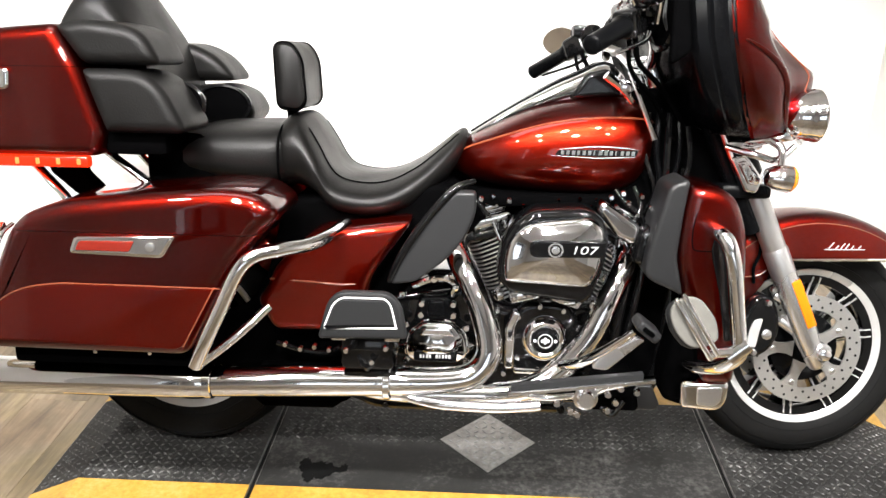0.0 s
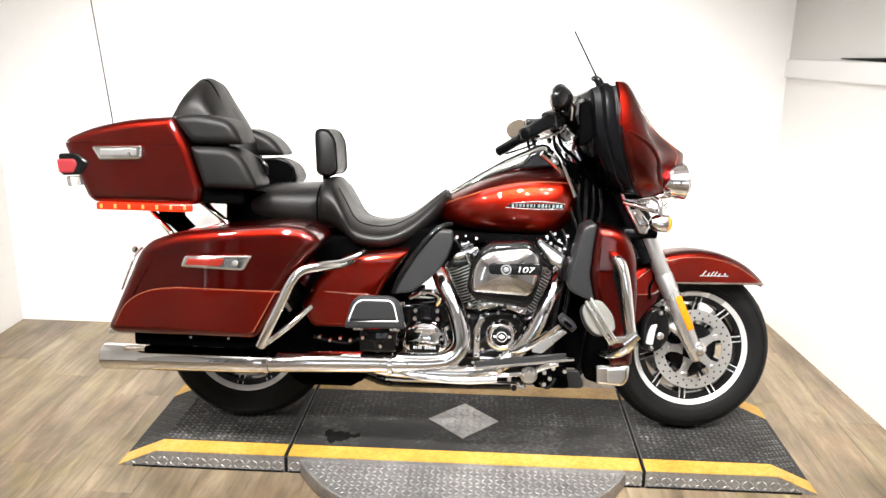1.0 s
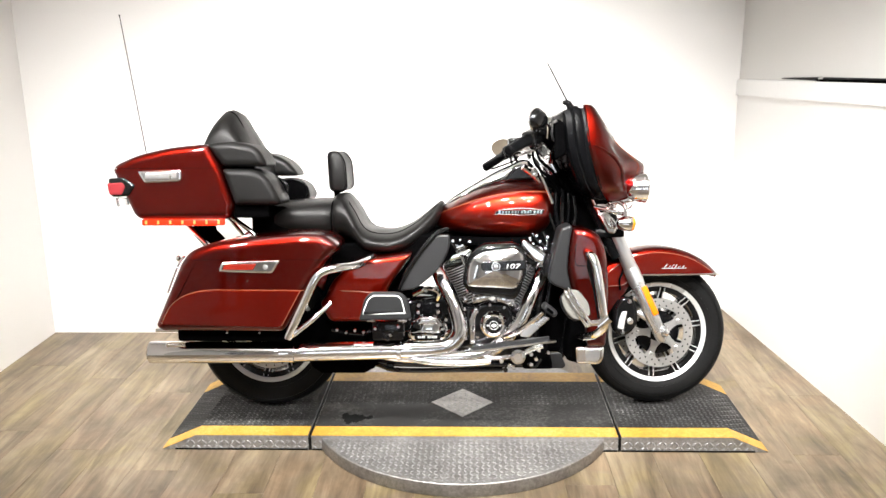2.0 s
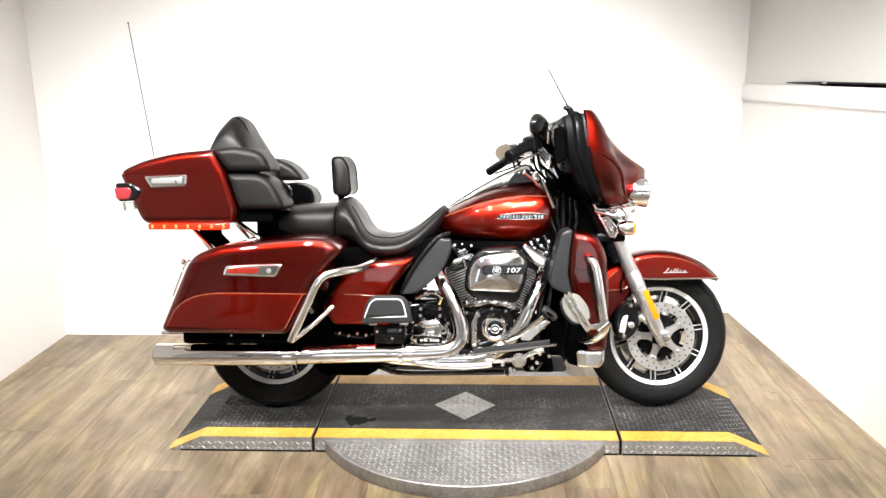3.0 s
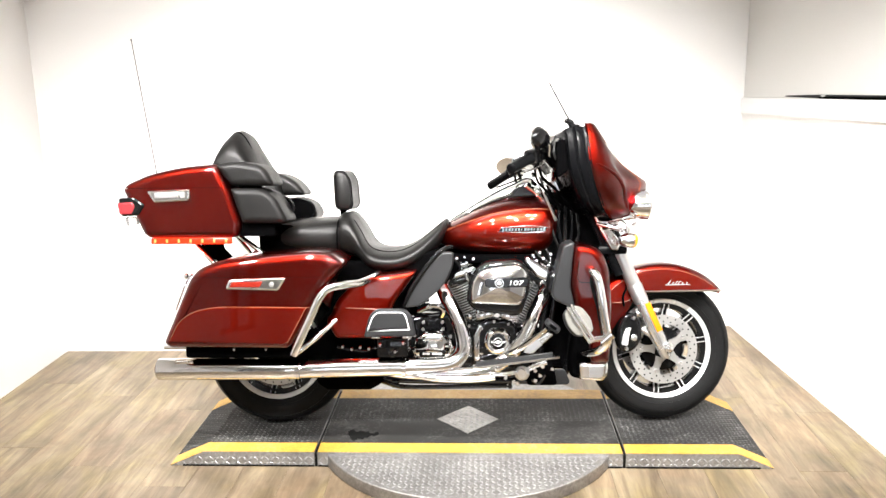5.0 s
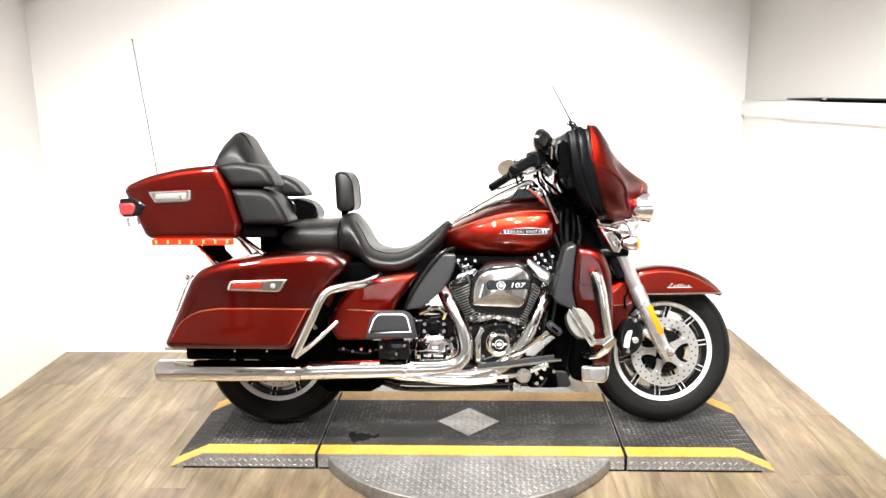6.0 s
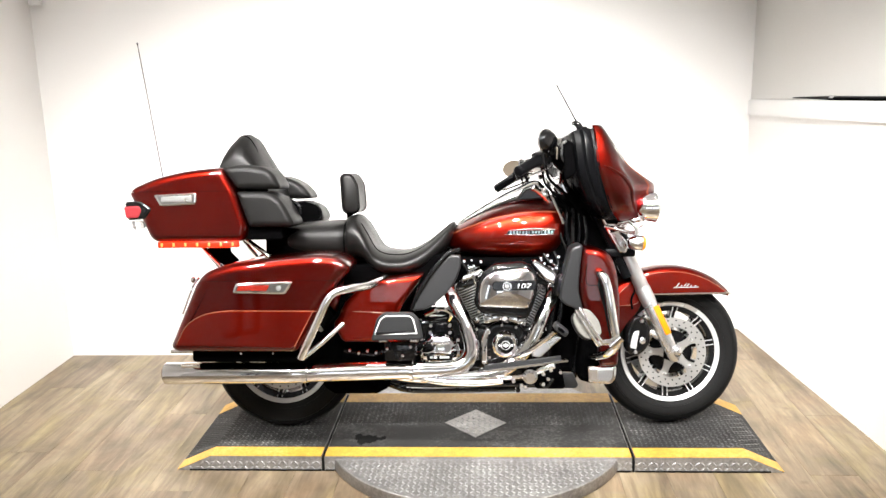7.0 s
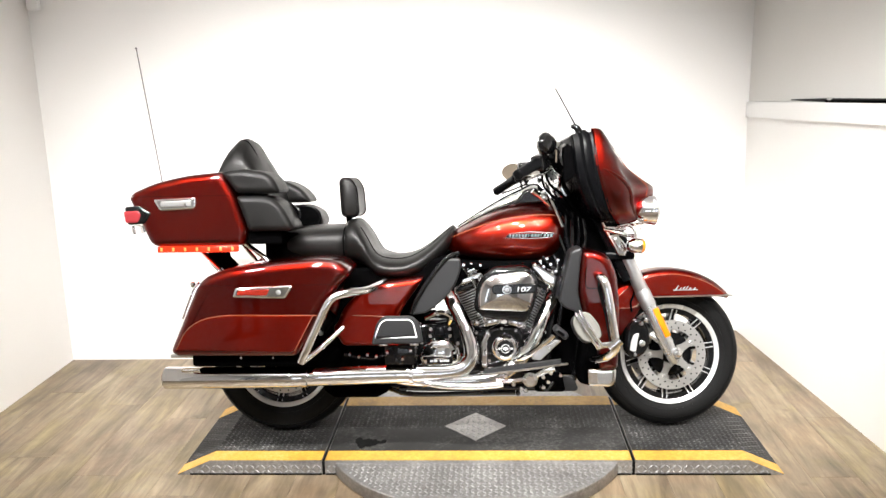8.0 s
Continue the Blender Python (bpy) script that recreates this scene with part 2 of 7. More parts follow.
GREY_PLASTIC = surface("charcoal_moulded_plastic", (0.014, 0.0142, 0.0148), 0.36, vary=0.15, spec=0.4, bump=0.05, grain=400, bump_size=0.0003)
GREY_PAD = surface("charcoal_rubber_pad", (0.016, 0.0162, 0.017), 0.55, spec=0.2, vary=0.15, bump=0.2, grain=500)
VINYL = surface("black_seat_vinyl", (0.0042, 0.0040, 0.0038), 0.44, vary=0.25, grain=230, large=7, bump=0.45, bump_size=0.0011, spec=0.19, rough_vary=0.1)
RUBBER = surface("tyre_rubber", (0.0055, 0.0055, 0.0055), 0.6, vary=0.25, spec=0.12, grain=120, bump=0.1)
# amber plastic with a faint glow added, also on the unlit fork reflectors
AMBER_GLOW = glowing("amber_lens", (1.0, 0.22, 0.0), 0.03, (0.62, 0.16, 0.004))
RED_LENS = surface("red_lens", (0.17, 0.012, 0.006), 0.12, vary=0.1, coat=1.0)
RED_LIT = glowing("lit_red_lens", (1.0, 0.10, 0.12), 0.30, (0.12, 0.012, 0.014))
LED = glowing("red_lamp_glow", (1.0, 0.22, 0.05), 2.6)
RED_STRIP = glowing("lit_red_strip", (1.0, 0.032, 0.005), 1.8, (0.05, 0.001, 0.0005))
CLEAR_LENS = clear("clear_lens", (0.95, 0.95, 0.95))
# beige tint stands in for a beige reflection in the mirrors
BEIGE_MIRROR = surface("mirror_glass", (0.62, 0.55, 0.45), 0.05, 1.0, vary=0.01, rough_vary=0.01)
DAYLIGHT = glowing("daylight", (0.86, 0.92, 1.0), 2.2, (0.5, 0.5, 0.5))
LETTER = surface("silver_lettering", (0.8, 0.8, 0.8), 0.3, 0.6, vary=0.03)
# ---- mesh helpers ----
def finish(name, bm, mats, parent=None, label="", smooth=40.0):
    mats = mats if isinstance(mats, (list, tuple)) else [mats]
    bmesh.ops.recalc_face_normals(bm, faces=bm.faces)
    me = bpy.data.meshes.new(name)
    bm.to_mesh(me)
    bm.free()
    for m in mats:
        me.materials.append(m)
    me.polygons.foreach_set("use_smooth", [smooth > 0] * len(me.polygons))
    if smooth > 0:
        me.set_sharp_from_angle(angle=radians(smooth))
    ob = new(name, me)
    ob.parent = parent
    if label:
        ob["label"] = label
    return ob


def part(name, bm, mat, parent, label="", smooth=40.0):
    return finish(name, bm, mat, parent, label, smooth)


def again(ob, m, parent=None):
    """Another object on the same mesh, at the pose m."""
    o = new(ob.name.split(".")[0], ob.data)
    o.parent = parent or ob.parent
    o.matrix_basis = m
    return o


def box(bm, lo, hi, bevel=0.0, seg=2, m=None):
    made = bmesh.ops.create_cube(bm, size=1.0)["verts"]
    lo, hi = Vector(lo), Vector(hi)
    for v in made:
        v.co = Vector((lo[i] + (v.co[i] + 0.5) * (hi[i] - lo[i]) for i in range(3)))
    if m is not None:
        bmesh.ops.transform(bm, matrix=m, verts=made)
    if bevel:
        edges = list({e for v in made for e in v.link_edges})
        bmesh.ops.bevel(bm, geom=edges, offset=bevel, segments=seg, affect="EDGES", profile=0.5)
    return bm


def curve(pts, n=6, closed=False):
    """Points on a smooth line through the given ones."""
    pts = [Vector(p) for p in pts]
    out, k = [], len(pts)
    for i in range(k if closed else k - 1):
        get = (lambda j: pts[j % k]) if closed else (lambda j: pts[min(max(j, 0), k - 1)])
        p0, p1, p2, p3 = get(i - 1), get(i), get(i + 1), get(i + 2)
        for s in range(n):
            t = s / n
            out.append(0.5 * (2 * p1 + (p2 - p0) * t + (2 * p0 - 5 * p1 + 4 * p2 - p3) * t * t + (3 * p1 - p0 - 3 * p2 + p3) * t ** 3))
    if not closed:
        out.append(pts[-1])
    return out


class Outline(list):
    """A closed outline that remembers its corners and their radii."""


def rounded(pts, r=0.015, n=4):
    """A closed outline with its corners rounded. r: one radius, or one for each corner."""
    k, out = len(pts), Outline()
    rs = list(r) if isinstance(r, (list, tuple)) else [r] * k
    for i in range(k):
        a, b, c = (Vector(pts[j % k]) for j in (i - 1, i, i + 1))
        u, w = a - b, c - b
        d = min(rs[i], 0.48 * u.length, 0.48 * w.length)
        s, e = b + u.normalized() * d, b + w.normalized() * d
        for j in range(n + 1):
            t = j / n
            out.append((1 - t) ** 2 * s + 2 * t * (1 - t) * b + t * t * e)
    out.corners, out.radii, out.steps = [Vector(p) for p in pts], rs, n
    return out


def shrunk(outline, d):
    """The outline drawn in by d, its corners kept clean."""
    if d < 1e-6 or not isinstance(outline, Outline):
        return inset(outline, d) if d > 1e-6 else [Vector(p) for p in outline]
    pts = outline.corners
    k = len(pts)
    sign = 1 if sum(pts[i].x * pts[(i + 1) % k].y - pts[(i + 1) % k].x * pts[i].y for i in range(k)) > 0 else -1
    moved = []
    for i in range(k):
        a, b, c = pts[i - 1], pts[i], pts[(i + 1) % k]
        e1, e2 = (b - a).normalized(), (c - b).normalized()
        n1, n2 = Vector((-e1.y, e1.x)) * sign, Vector((-e2.y, e2.x)) * sign
        moved.append(b + (n1 + n2) * d / max(0.35, 1 + n1.dot(n2)))
    return list(rounded(moved, [max(r - 0.6 * d, 0.3 * r) for r in outline.radii], outline.steps))


def inset(pts, d):
    k = len(pts)
    area = sum(pts[i][0] * pts[(i + 1) % k][1] - pts[(i + 1) % k][0] * pts[i][1] for i in range(k))
    sign = 1 if area > 0 else -1
    out = []
    for i in range(k):
        a, b, c = (Vector(pts[j % k]) for j in (i - 1, i, i + 1))
        e1, e2 = (b - a), (c - b)
        e1 = e1.normalized() if e1.length > 1e-7 else e2.normalized()
        e2 = e2.normalized() if e2.length > 1e-7 else e1
        n1, n2 = Vector((-e1.y, e1.x)), Vector((-e2.y, e2.x))
        n = (n1 + n2)
        n = n.normalized() if n.length > 1e-6 else n1
        out.append(b + n * sign * d / max(0.6, n.dot(n1)))
    return out


def loft(bm, rings, caps=True, closed=True, mats=None):
    rows = [[bm.verts.new(p) for p in ring] for ring in rings]
    k = len(rows[0])
    for a, b in zip(rows, rows[1:]):
        for i in range(k if closed else k - 1):
            j = (i + 1) % k
            f = bm.faces.new((a[i], a[j], b[j], b[i]))
            if mats:
                f.material_index = mats(i)
    if caps:
        bm.faces.new(rows[0])
        bm.faces.new(reversed(rows[-1]))
    return bm


def plate(bm, outline, y0, y1, edge=0.008, steps=3, both=True):
    """An outline in x and z, as a slab from y0 to y1 with rounded rims."""
    sign = 1 if y1 > y0 else -1
    edge_y = min(edge, abs(y1 - y0) * 0.49)
    rings = []
    levels = [(math.sin(a), math.cos(a)) for a in (math.pi / 2 * i / steps for i in range(steps + 1))]
    if both:
        rings += [(y0 + sign * edge_y * (1 - c), edge * (1 - s)) for s, c in levels]
        rings[0] = (y0, edge)
    else:
        rings.append((y0, 0.0))
    rings += [(y1 - sign * edge_y * (1 - s), edge * (1 - c)) for c, s in ((math.cos(a), math.sin(a)) for a in (math.pi / 2 * i / steps for i in range(steps + 1)))]
    # a narrow flat margin keeps the broad faces evenly shaded
    margin = min(0.004, edge * 0.5 + 0.0005)
    rings = [(rings[0][0], rings[0][1] + margin)] + rings + [(rings[-1][0], rings[-1][1] + margin)]
    out = []
    for y, d in rings:
        shape = shrunk(outline, d)
        out.append([Vector((p[0], y, p[1])) for p in shape])
    return loft(bm, out)


def tube(bm, pts, r, seg=10, caps=True, flat=1.0):
    pts = [Vector(p) for p in pts]
    k = len(pts)
    rs = r if isinstance(r, (list, tuple)) else [r] * k
    tang = [(pts[min(i + 1, k - 1)] - pts[max(i - 1, 0)]).normalized() for i in range(k)]
    side = tang[0].cross(Vector((0, 0, 1)))
    if side.length < 0.1:
        side = tang[0].cross(Vector((0, 1, 0)))
    side.normalize()
    rings = []
    for p, t, rad in zip(pts, tang, rs):
        side = (side - t * side.dot(t)).normalized()
        up = t.cross(side)
        rings.append([p + side * math.cos(a) * rad + up * math.sin(a) * rad * flat for a in (2 * math.pi * i / seg for i in range(seg))])
    return loft(bm, rings, caps)


def bent(bm, pts, r, n=6, seg=10, flat=1.0):
    line = curve(pts, n)
    if isinstance(r, (list, tuple)):
        m = len(line) - 1
        rr = []
        for i in range(m + 1):
            u = i / m * (len(r) - 1)
            j = min(int(u), len(r) - 2)
            rr.append(r[j] + (r[j + 1] - r[j]) * (u - j))
        r = rr
    return tube(bm, line, r, seg, flat=flat)


def turned(bm, profile, m, seg=24):
    """A profile of (radius, height) turned round the z axis of the pose m."""
    rings = [[m @ Vector((r * math.cos(a), r * math.sin(a), h)) for a in (2 * math.pi * i / seg for i in range(seg))] for r, h in profile]
    return loft(bm, rings)


def facing(eye, ahead):
    """A pose at eye whose z axis looks along ahead."""
    return Matrix.Translation(eye) @ Vector(ahead).to_track_quat("Z", "Y").to_matrix().to_4x4()


def oval(x, z_low, z_high, half, power=2.4, n=28, lean=0.0):
    """A closed ring across the machine at x, a squarish oval."""
    cz, hz = (z_low + z_high) / 2, (z_high - z_low) / 2
    out = []
    for i in range(n):
        a = 2 * math.pi * (i + 0.5) / n
        c, s = math.cos(a), math.sin(a)
        out.append(Vector((x + lean * s, half * math.copysign(abs(c) ** (2 / power), c), cz + hz * math.copysign(abs(s) ** (2 / power), s))))
    return out


def thing(name, label, category, m=None, group=""):
    ob = new(name)
    ob.empty_display_size = 0.1
    if m is not None:
        ob.matrix_basis = m
    return tagged(ob, label, category, group)


def letters(name, text, size, m, mat, parent, depth=0.0008, label=""):
    data = bpy.data.curves.new(name, "FONT")
    data.body, data.size, data.extrude, data.align_x, data.align_y = text, size, depth, "CENTER", "CENTER"
    tmp = new(name, data)
    me = bpy.data.meshes.new_from_object(tmp)
    bpy.data.objects.remove(tmp)
    bpy.data.curves.remove(data)
    me.transform(m)
    me.materials.clear()
    me.materials.append(mat)
    ob = new(name, me)
    ob.parent = parent
    if label:
        ob["label"] = label
    return ob
# ---- the room ----
LEFT, RIGHT_BACK, FRONT, CEIL = -2.24, 1.50, -6.5, 3.0
BACK_LEFT, BACK_RIGHT = 1.0, 1.45


def wall(name, a, b, z0, z1, thick, mat, label):
    """A straight wall whose inner face runs from a to b; it grows outwards, to the right of that line."""
    a, b = Vector((*a, 0)), Vector((*b, 0))
    out = Vector(((b - a).y, -(b - a).x, 0)).normalized() * thick
    bm = bmesh.new()
    low = [bm.verts.new((p.x, p.y, z0)) for p in (a, b, b + out, a + out)]
    high = [bm.verts.new((p.x, p.y, z1)) for p in (a, b, b + out, a + out)]
    for i in range(4):
        j = (i + 1) % 4
        bm.faces.new((low[i], low[j], high[j], high[i]))
    bm.faces.new(low)
    bm.faces.new(high)
    return tagged(finish(name, bm, mat, smooth=0), label, "wall", kind="structure")


def right_x(y):
    return RIGHT_BACK + (1.44 - y) * 0.083


wall("wall_west", (LEFT, -2.6), (LEFT, 1.0), 0, CEIL, -0.12, WALL_WHITE, "plain matt white painted side wall")
wall("wall_north", (LEFT - 0.12, BACK_LEFT), (-0.75, BACK_LEFT), 0, CEIL, -0.12, WALL_WHITE, "plain white painted back wall")
wall("wall_north_2", (-0.75, BACK_LEFT), (right_x(BACK_RIGHT) + 0.5, BACK_RIGHT + 0.06), 0, CEIL, -0.12, WALL_WHITE, "white painted back wall set at a slight angle")
BOOTH = -2.6


def ledge_z(y):
    """The ledge climbs a little towards the front."""
    return 1.312 + (1.44 - y) * 0.036


def slab(name, plan, low_of, high_of, mat, label, category, bevel=0.0):
    bm = bmesh.new()
    low = [bm.verts.new((x, y, low_of(y))) for x, y in plan]
    high = [bm.verts.new((x, y, high_of(y))) for x, y in plan]
    for i in range(4):
        bm.faces.new((low[i], low[(i + 1) % 4], high[(i + 1) % 4], high[i]))
    bm.faces.new(low)
    bm.faces.new(high)
    if bevel:
        bmesh.ops.bevel(bm, geom=[e for e in bm.edges if e.verts[0] in high and e.verts[1] in high], offset=bevel, segments=2, affect="EDGES")
    return tagged(finish(name, bm, mat), label, category, kind="structure")


def along(y0, y1, a, b):
    return [(right_x(y0) + a, y0), (right_x(y1) + a, y1), (right_x(y1) + b, y1), (right_x(y0) + b, y0)]


slab("wall_east", along(1.47, BOOTH, 0, 0.34), lambda y: 0, lambda y: ledge_z(y) - 0.084, WALL_WHITE, "white painted half-height side wall", "wall")
slab("trim_ledge", along(1.46, BOOTH, -0.012, 0.40), lambda y: ledge_z(y) - 0.083, ledge_z, CAP_WHITE, "white painted ledge board capping the half-height wall", "ledge", 0.005)
slab("wall_east_upper", [(right_x(1.49) - 0.004, 1.49), (right_x(BOOTH) + 0.32, BOOTH), (right_x(BOOTH) + 0.42, BOOTH), (right_x(1.49) + 0.34, 1.49)], lambda y: ledge_z(y) + 0.001, lambda y: CEIL, WALL_DIMMED, "white upper side wall, greyed for its weaker light, set back behind a ledge", "wall")
slab("wall_east_front", along(BOOTH, FRONT, 0, 0.34), lambda y: 0, lambda y: CEIL, WALL_DARK, "plain grey side wall of the shop", "wall")


def pierced(name, run0, run1, opening, place, label):
    """A wall along x or y with one window opening right through it; place(run, depth, z) gives a point of it."""
    o0, o1, z0, z1 = opening
    bm = bmesh.new()
    for a, b, lo, hi in ((run0, o0, 0, CEIL), (o1, run1, 0, CEIL), (o0, o1, 0, z0), (o0, o1, z1, CEIL)):
        low = [bm.verts.new(place(r, d, lo)) for r, d in ((a, 0), (b, 0), (b, 0.12), (a, 0.12))]
        high = [bm.verts.new(place(r, d, hi)) for r, d in ((a, 0), (b, 0), (b, 0.12), (a, 0.12))]
        for i in range(4):
            j = (i + 1) % 4
            bm.faces.new((low[i], low[j], high[j], high[i]))
        bm.faces.new(low)
        bm.faces.new(high)
    return tagged(finish(name, bm, WALL_DARK, smooth=0), label, "wall", kind="structure")


def shop_window(name, opening, place, lights, label):
    """A window frame with mullions, clear panes, and the plain bright daylight beyond."""
    o0, o1, z0, z1 = opening
    bm = bmesh.new()
    bars = [(o0, o0 + 0.05, z0, z1), (o1 - 0.05, o1, z0, z1), (o0 + 0.05, o1 - 0.05, z0, z0 + 0.05), (o0 + 0.05, o1 - 0.05, z1 - 0.05, z1)]
    step = (o1 - o0 - 0.05) / lights
    bars += [(o0 + step * k, o0 + step * k + 0.05, z0 + 0.05, z1 - 0.05) for k in range(1, lights)]
    for a, b, lo, hi in bars:
        rows = [[Vector(place(r, d, z)) for r, d in ((a, 0.03), (b, 0.03), (b, 0.09), (a, 0.09))] for z in (lo, hi)]
        loft(bm, rows)
    win = tagged(finish(name, bm, BLACK_GLOSS, smooth=0), label, "window", kind="structure")
    for k in range(lights):
        a = o0 + step * k + 0.05
        bm = bmesh.new()
        loft(bm, [[Vector(place(r, d, z)) for r, d in ((a, 0.055), (a + step - 0.05, 0.055), (a + step - 0.05, 0.061), (a, 0.061))] for z in (z0 + 0.05, z1 - 0.05)])
        pane = part("pane", bm, CLEAR_LENS, win, "clear window pane", 0)
        pane.visible_shadow = False
    bm = bmesh.new()
    loft(bm, [[Vector(place(r, d, z)) for r, d in ((o0 - 0.3, 0.5), (o1 + 0.3, 0.5), (o1 + 0.3, 0.52), (o0 - 0.3, 0.52))] for z in (z0 - 0.3, z1 + 0.3)])
    tagged(finish("backdrop", bm, DAYLIGHT, smooth=0), "plain bright daylight outside the shop window", "backdrop", kind="structure")


SOUTH_OPEN, WEST_OPEN = (-1.35, 1.55, 0.55, 2.15), (-5.75, -4.55, 0.35, 2.15)
south_at = lambda r, d, z: (r, FRONT - d, z)
west_at = lambda r, d, z: (LEFT - d, r, z)
pierced("wall_south", LEFT - 0.12, right_x(FRONT) + 0.4, SOUTH_OPEN, south_at, "grey wall at the far end of the shop, with a wide window")
pierced("wall_west_front", FRONT, -2.6, WEST_OPEN, west_at, "grey side wall of the shop with a window")
shop_window("window_1", SOUTH_OPEN, south_at, 3, "wide shop window with dark frame")
shop_window("window_2", WEST_OPEN, west_at, 2, "two-light side window with dark frame")

bm = bmesh.new()
box(bm, (LEFT - 0.12, FRONT - 0.12, CEIL), (2.5, 1.75, CEIL + 0.1))
tagged(finish("ceiling", bm, CEILING_WHITE, smooth=0), "plain white ceiling", "ceiling", kind="structure")

bm = bmesh.new()
box(bm, (LEFT - 0.12, FRONT - 0.12, -0.12), (2.5, 1.75, -0.006))
floor = tagged(finish("floor", bm, SCREED, smooth=0), "pale oak vinyl plank floor, lightly scuffed", "floor", kind="structure")

# cable and rod lying on the ledge
rod = thing("black_rod", "thin black rod with a metal collar lying on the white ledge", "rod", pose(0, 0, 0))
bm = bmesh.new()
bent(bm, [(right_x(y) + 0.03 + 0.006 * math.sin(3 * y), y, ledge_z(y) + 0.010) for y in (0.98, 0.8, 0.62, 0.3, -0.2, -0.9)], [0.002, 0.006, 0.009, 0.009, 0.009, 0.009], 4, 8)
part("shaft", bm, BLACK_SATIN, rod)
bm = bmesh.new()
turned(bm, [(0.0101, 0), (0.0125, 0.003), (0.0125, 0.035), (0.0101, 0.038)], facing((right_x(0.62) + 0.036, 0.62, ledge_z(0.62) + 0.010), (0.083, -1, 0)), 12)
part("collar", bm, SATIN, rod, "bright metal collar")
bm = bmesh.new()
bent(bm, [(right_x(y) + 0.012, y, ledge_z(y) + 0.005) for y in (0.60, 0.3, -0.3, -0.9)], 0.005, 4, 8)
part("cable", bm, BLACK_DULL, rod, "thin dark cable")

# small wall fixture high in the corner
bm = bmesh.new()
box(bm, (LEFT + 0.012, 0.962, 1.866), (LEFT + 0.072, 0.9985, 1.99), 0.008, 2)
tagged(finish("wall_sensor", bm, CAP_WHITE), "small white plastic wall sensor in the corner", "sensor")


# ---- scale platform ----
H, PF, PB, KNEE, FOOT, JL, JR = 0.06, -0.300, 0.318, 1.036, 1.172, -0.590, 0.604


def deck_height(x):
    return H if abs(x) <= KNEE else H * (FOOT - abs(x)) / (FOOT - KNEE)


def strip(bm, x0, x1, y0, y1, lift, thick=0.0015):
    """A thin layer that follows the platform's top between two x and two y."""
    xs = sorted({x0, x1, *(k for k in (-KNEE, KNEE) if x0 < k < x1)})
    rows = []
    for x in xs:
        z = max(deck_height(x), 0.001) + lift
        rows.append([Vector((x, y0, z - thick)), Vector((x, y0, z)), Vector((x, y1, z)), Vector((x, y1, z - thick))])
    loft(bm, rows)


def lozenge(bm, x, y, z, turn, length=0.024, width=0.007, height=0.0018, slope=0.0, upright=False):
    c, s = math.cos(turn), math.sin(turn)
    ring, top = [], []
    for u, w in ((-1, 0), (-0.3, -1), (0.3, -1), (1, 0), (0.3, 1), (-0.3, 1)):
        a, b = u * length / 2, w * width / 2
        dx, dy = a * c - b * s, a * s + b * c
        ring.append((dx, dy))
    for k, h in ((1, 0), (0.55, height)):
        row = []
        for dx, dy in ring:
            if upright:
                row.append(bm.verts.new((x + dx * k, y - h, z + dy * k)))
            else:
                row.append(bm.verts.new((x + dx * k, y + dy * k, z + h + slope * dx * k)))
        top.append(row)
    for i in range(6):
        j = (i + 1) % 6
        bm.faces.new((top[0][i], top[0][j], top[1][j], top[1][i]))
    bm.faces.new(top[1])


def tread(bm, x0, x1, y0, y1, z_of, inside, step=0.030, upright=False, size=1.0, **kw):
    nx, ny = int((x1 - x0) / step), int((y1 - y0) / step)
    for i in range(nx + 1):
        for j in range(ny + 1):
            x, y = x0 + i * step + 0.004, y0 + (j + 0.5) * step
            if inside(x, y):
                turn = radians(45 if (i + j) % 2 else -45)
                if upright:
                    lozenge(bm, x, kw["face"], y, turn, upright=True)
                else:
                    lozenge(bm, x, y, z_of(x), turn, 0.024 * size, 0.007 * size)


platform = thing("scale_platform", "low charcoal steel motorcycle ramp platform with yellow edges", "platform", pose(0, 0, 0))
GAP, WORN_LANE = 0.006, -0.025
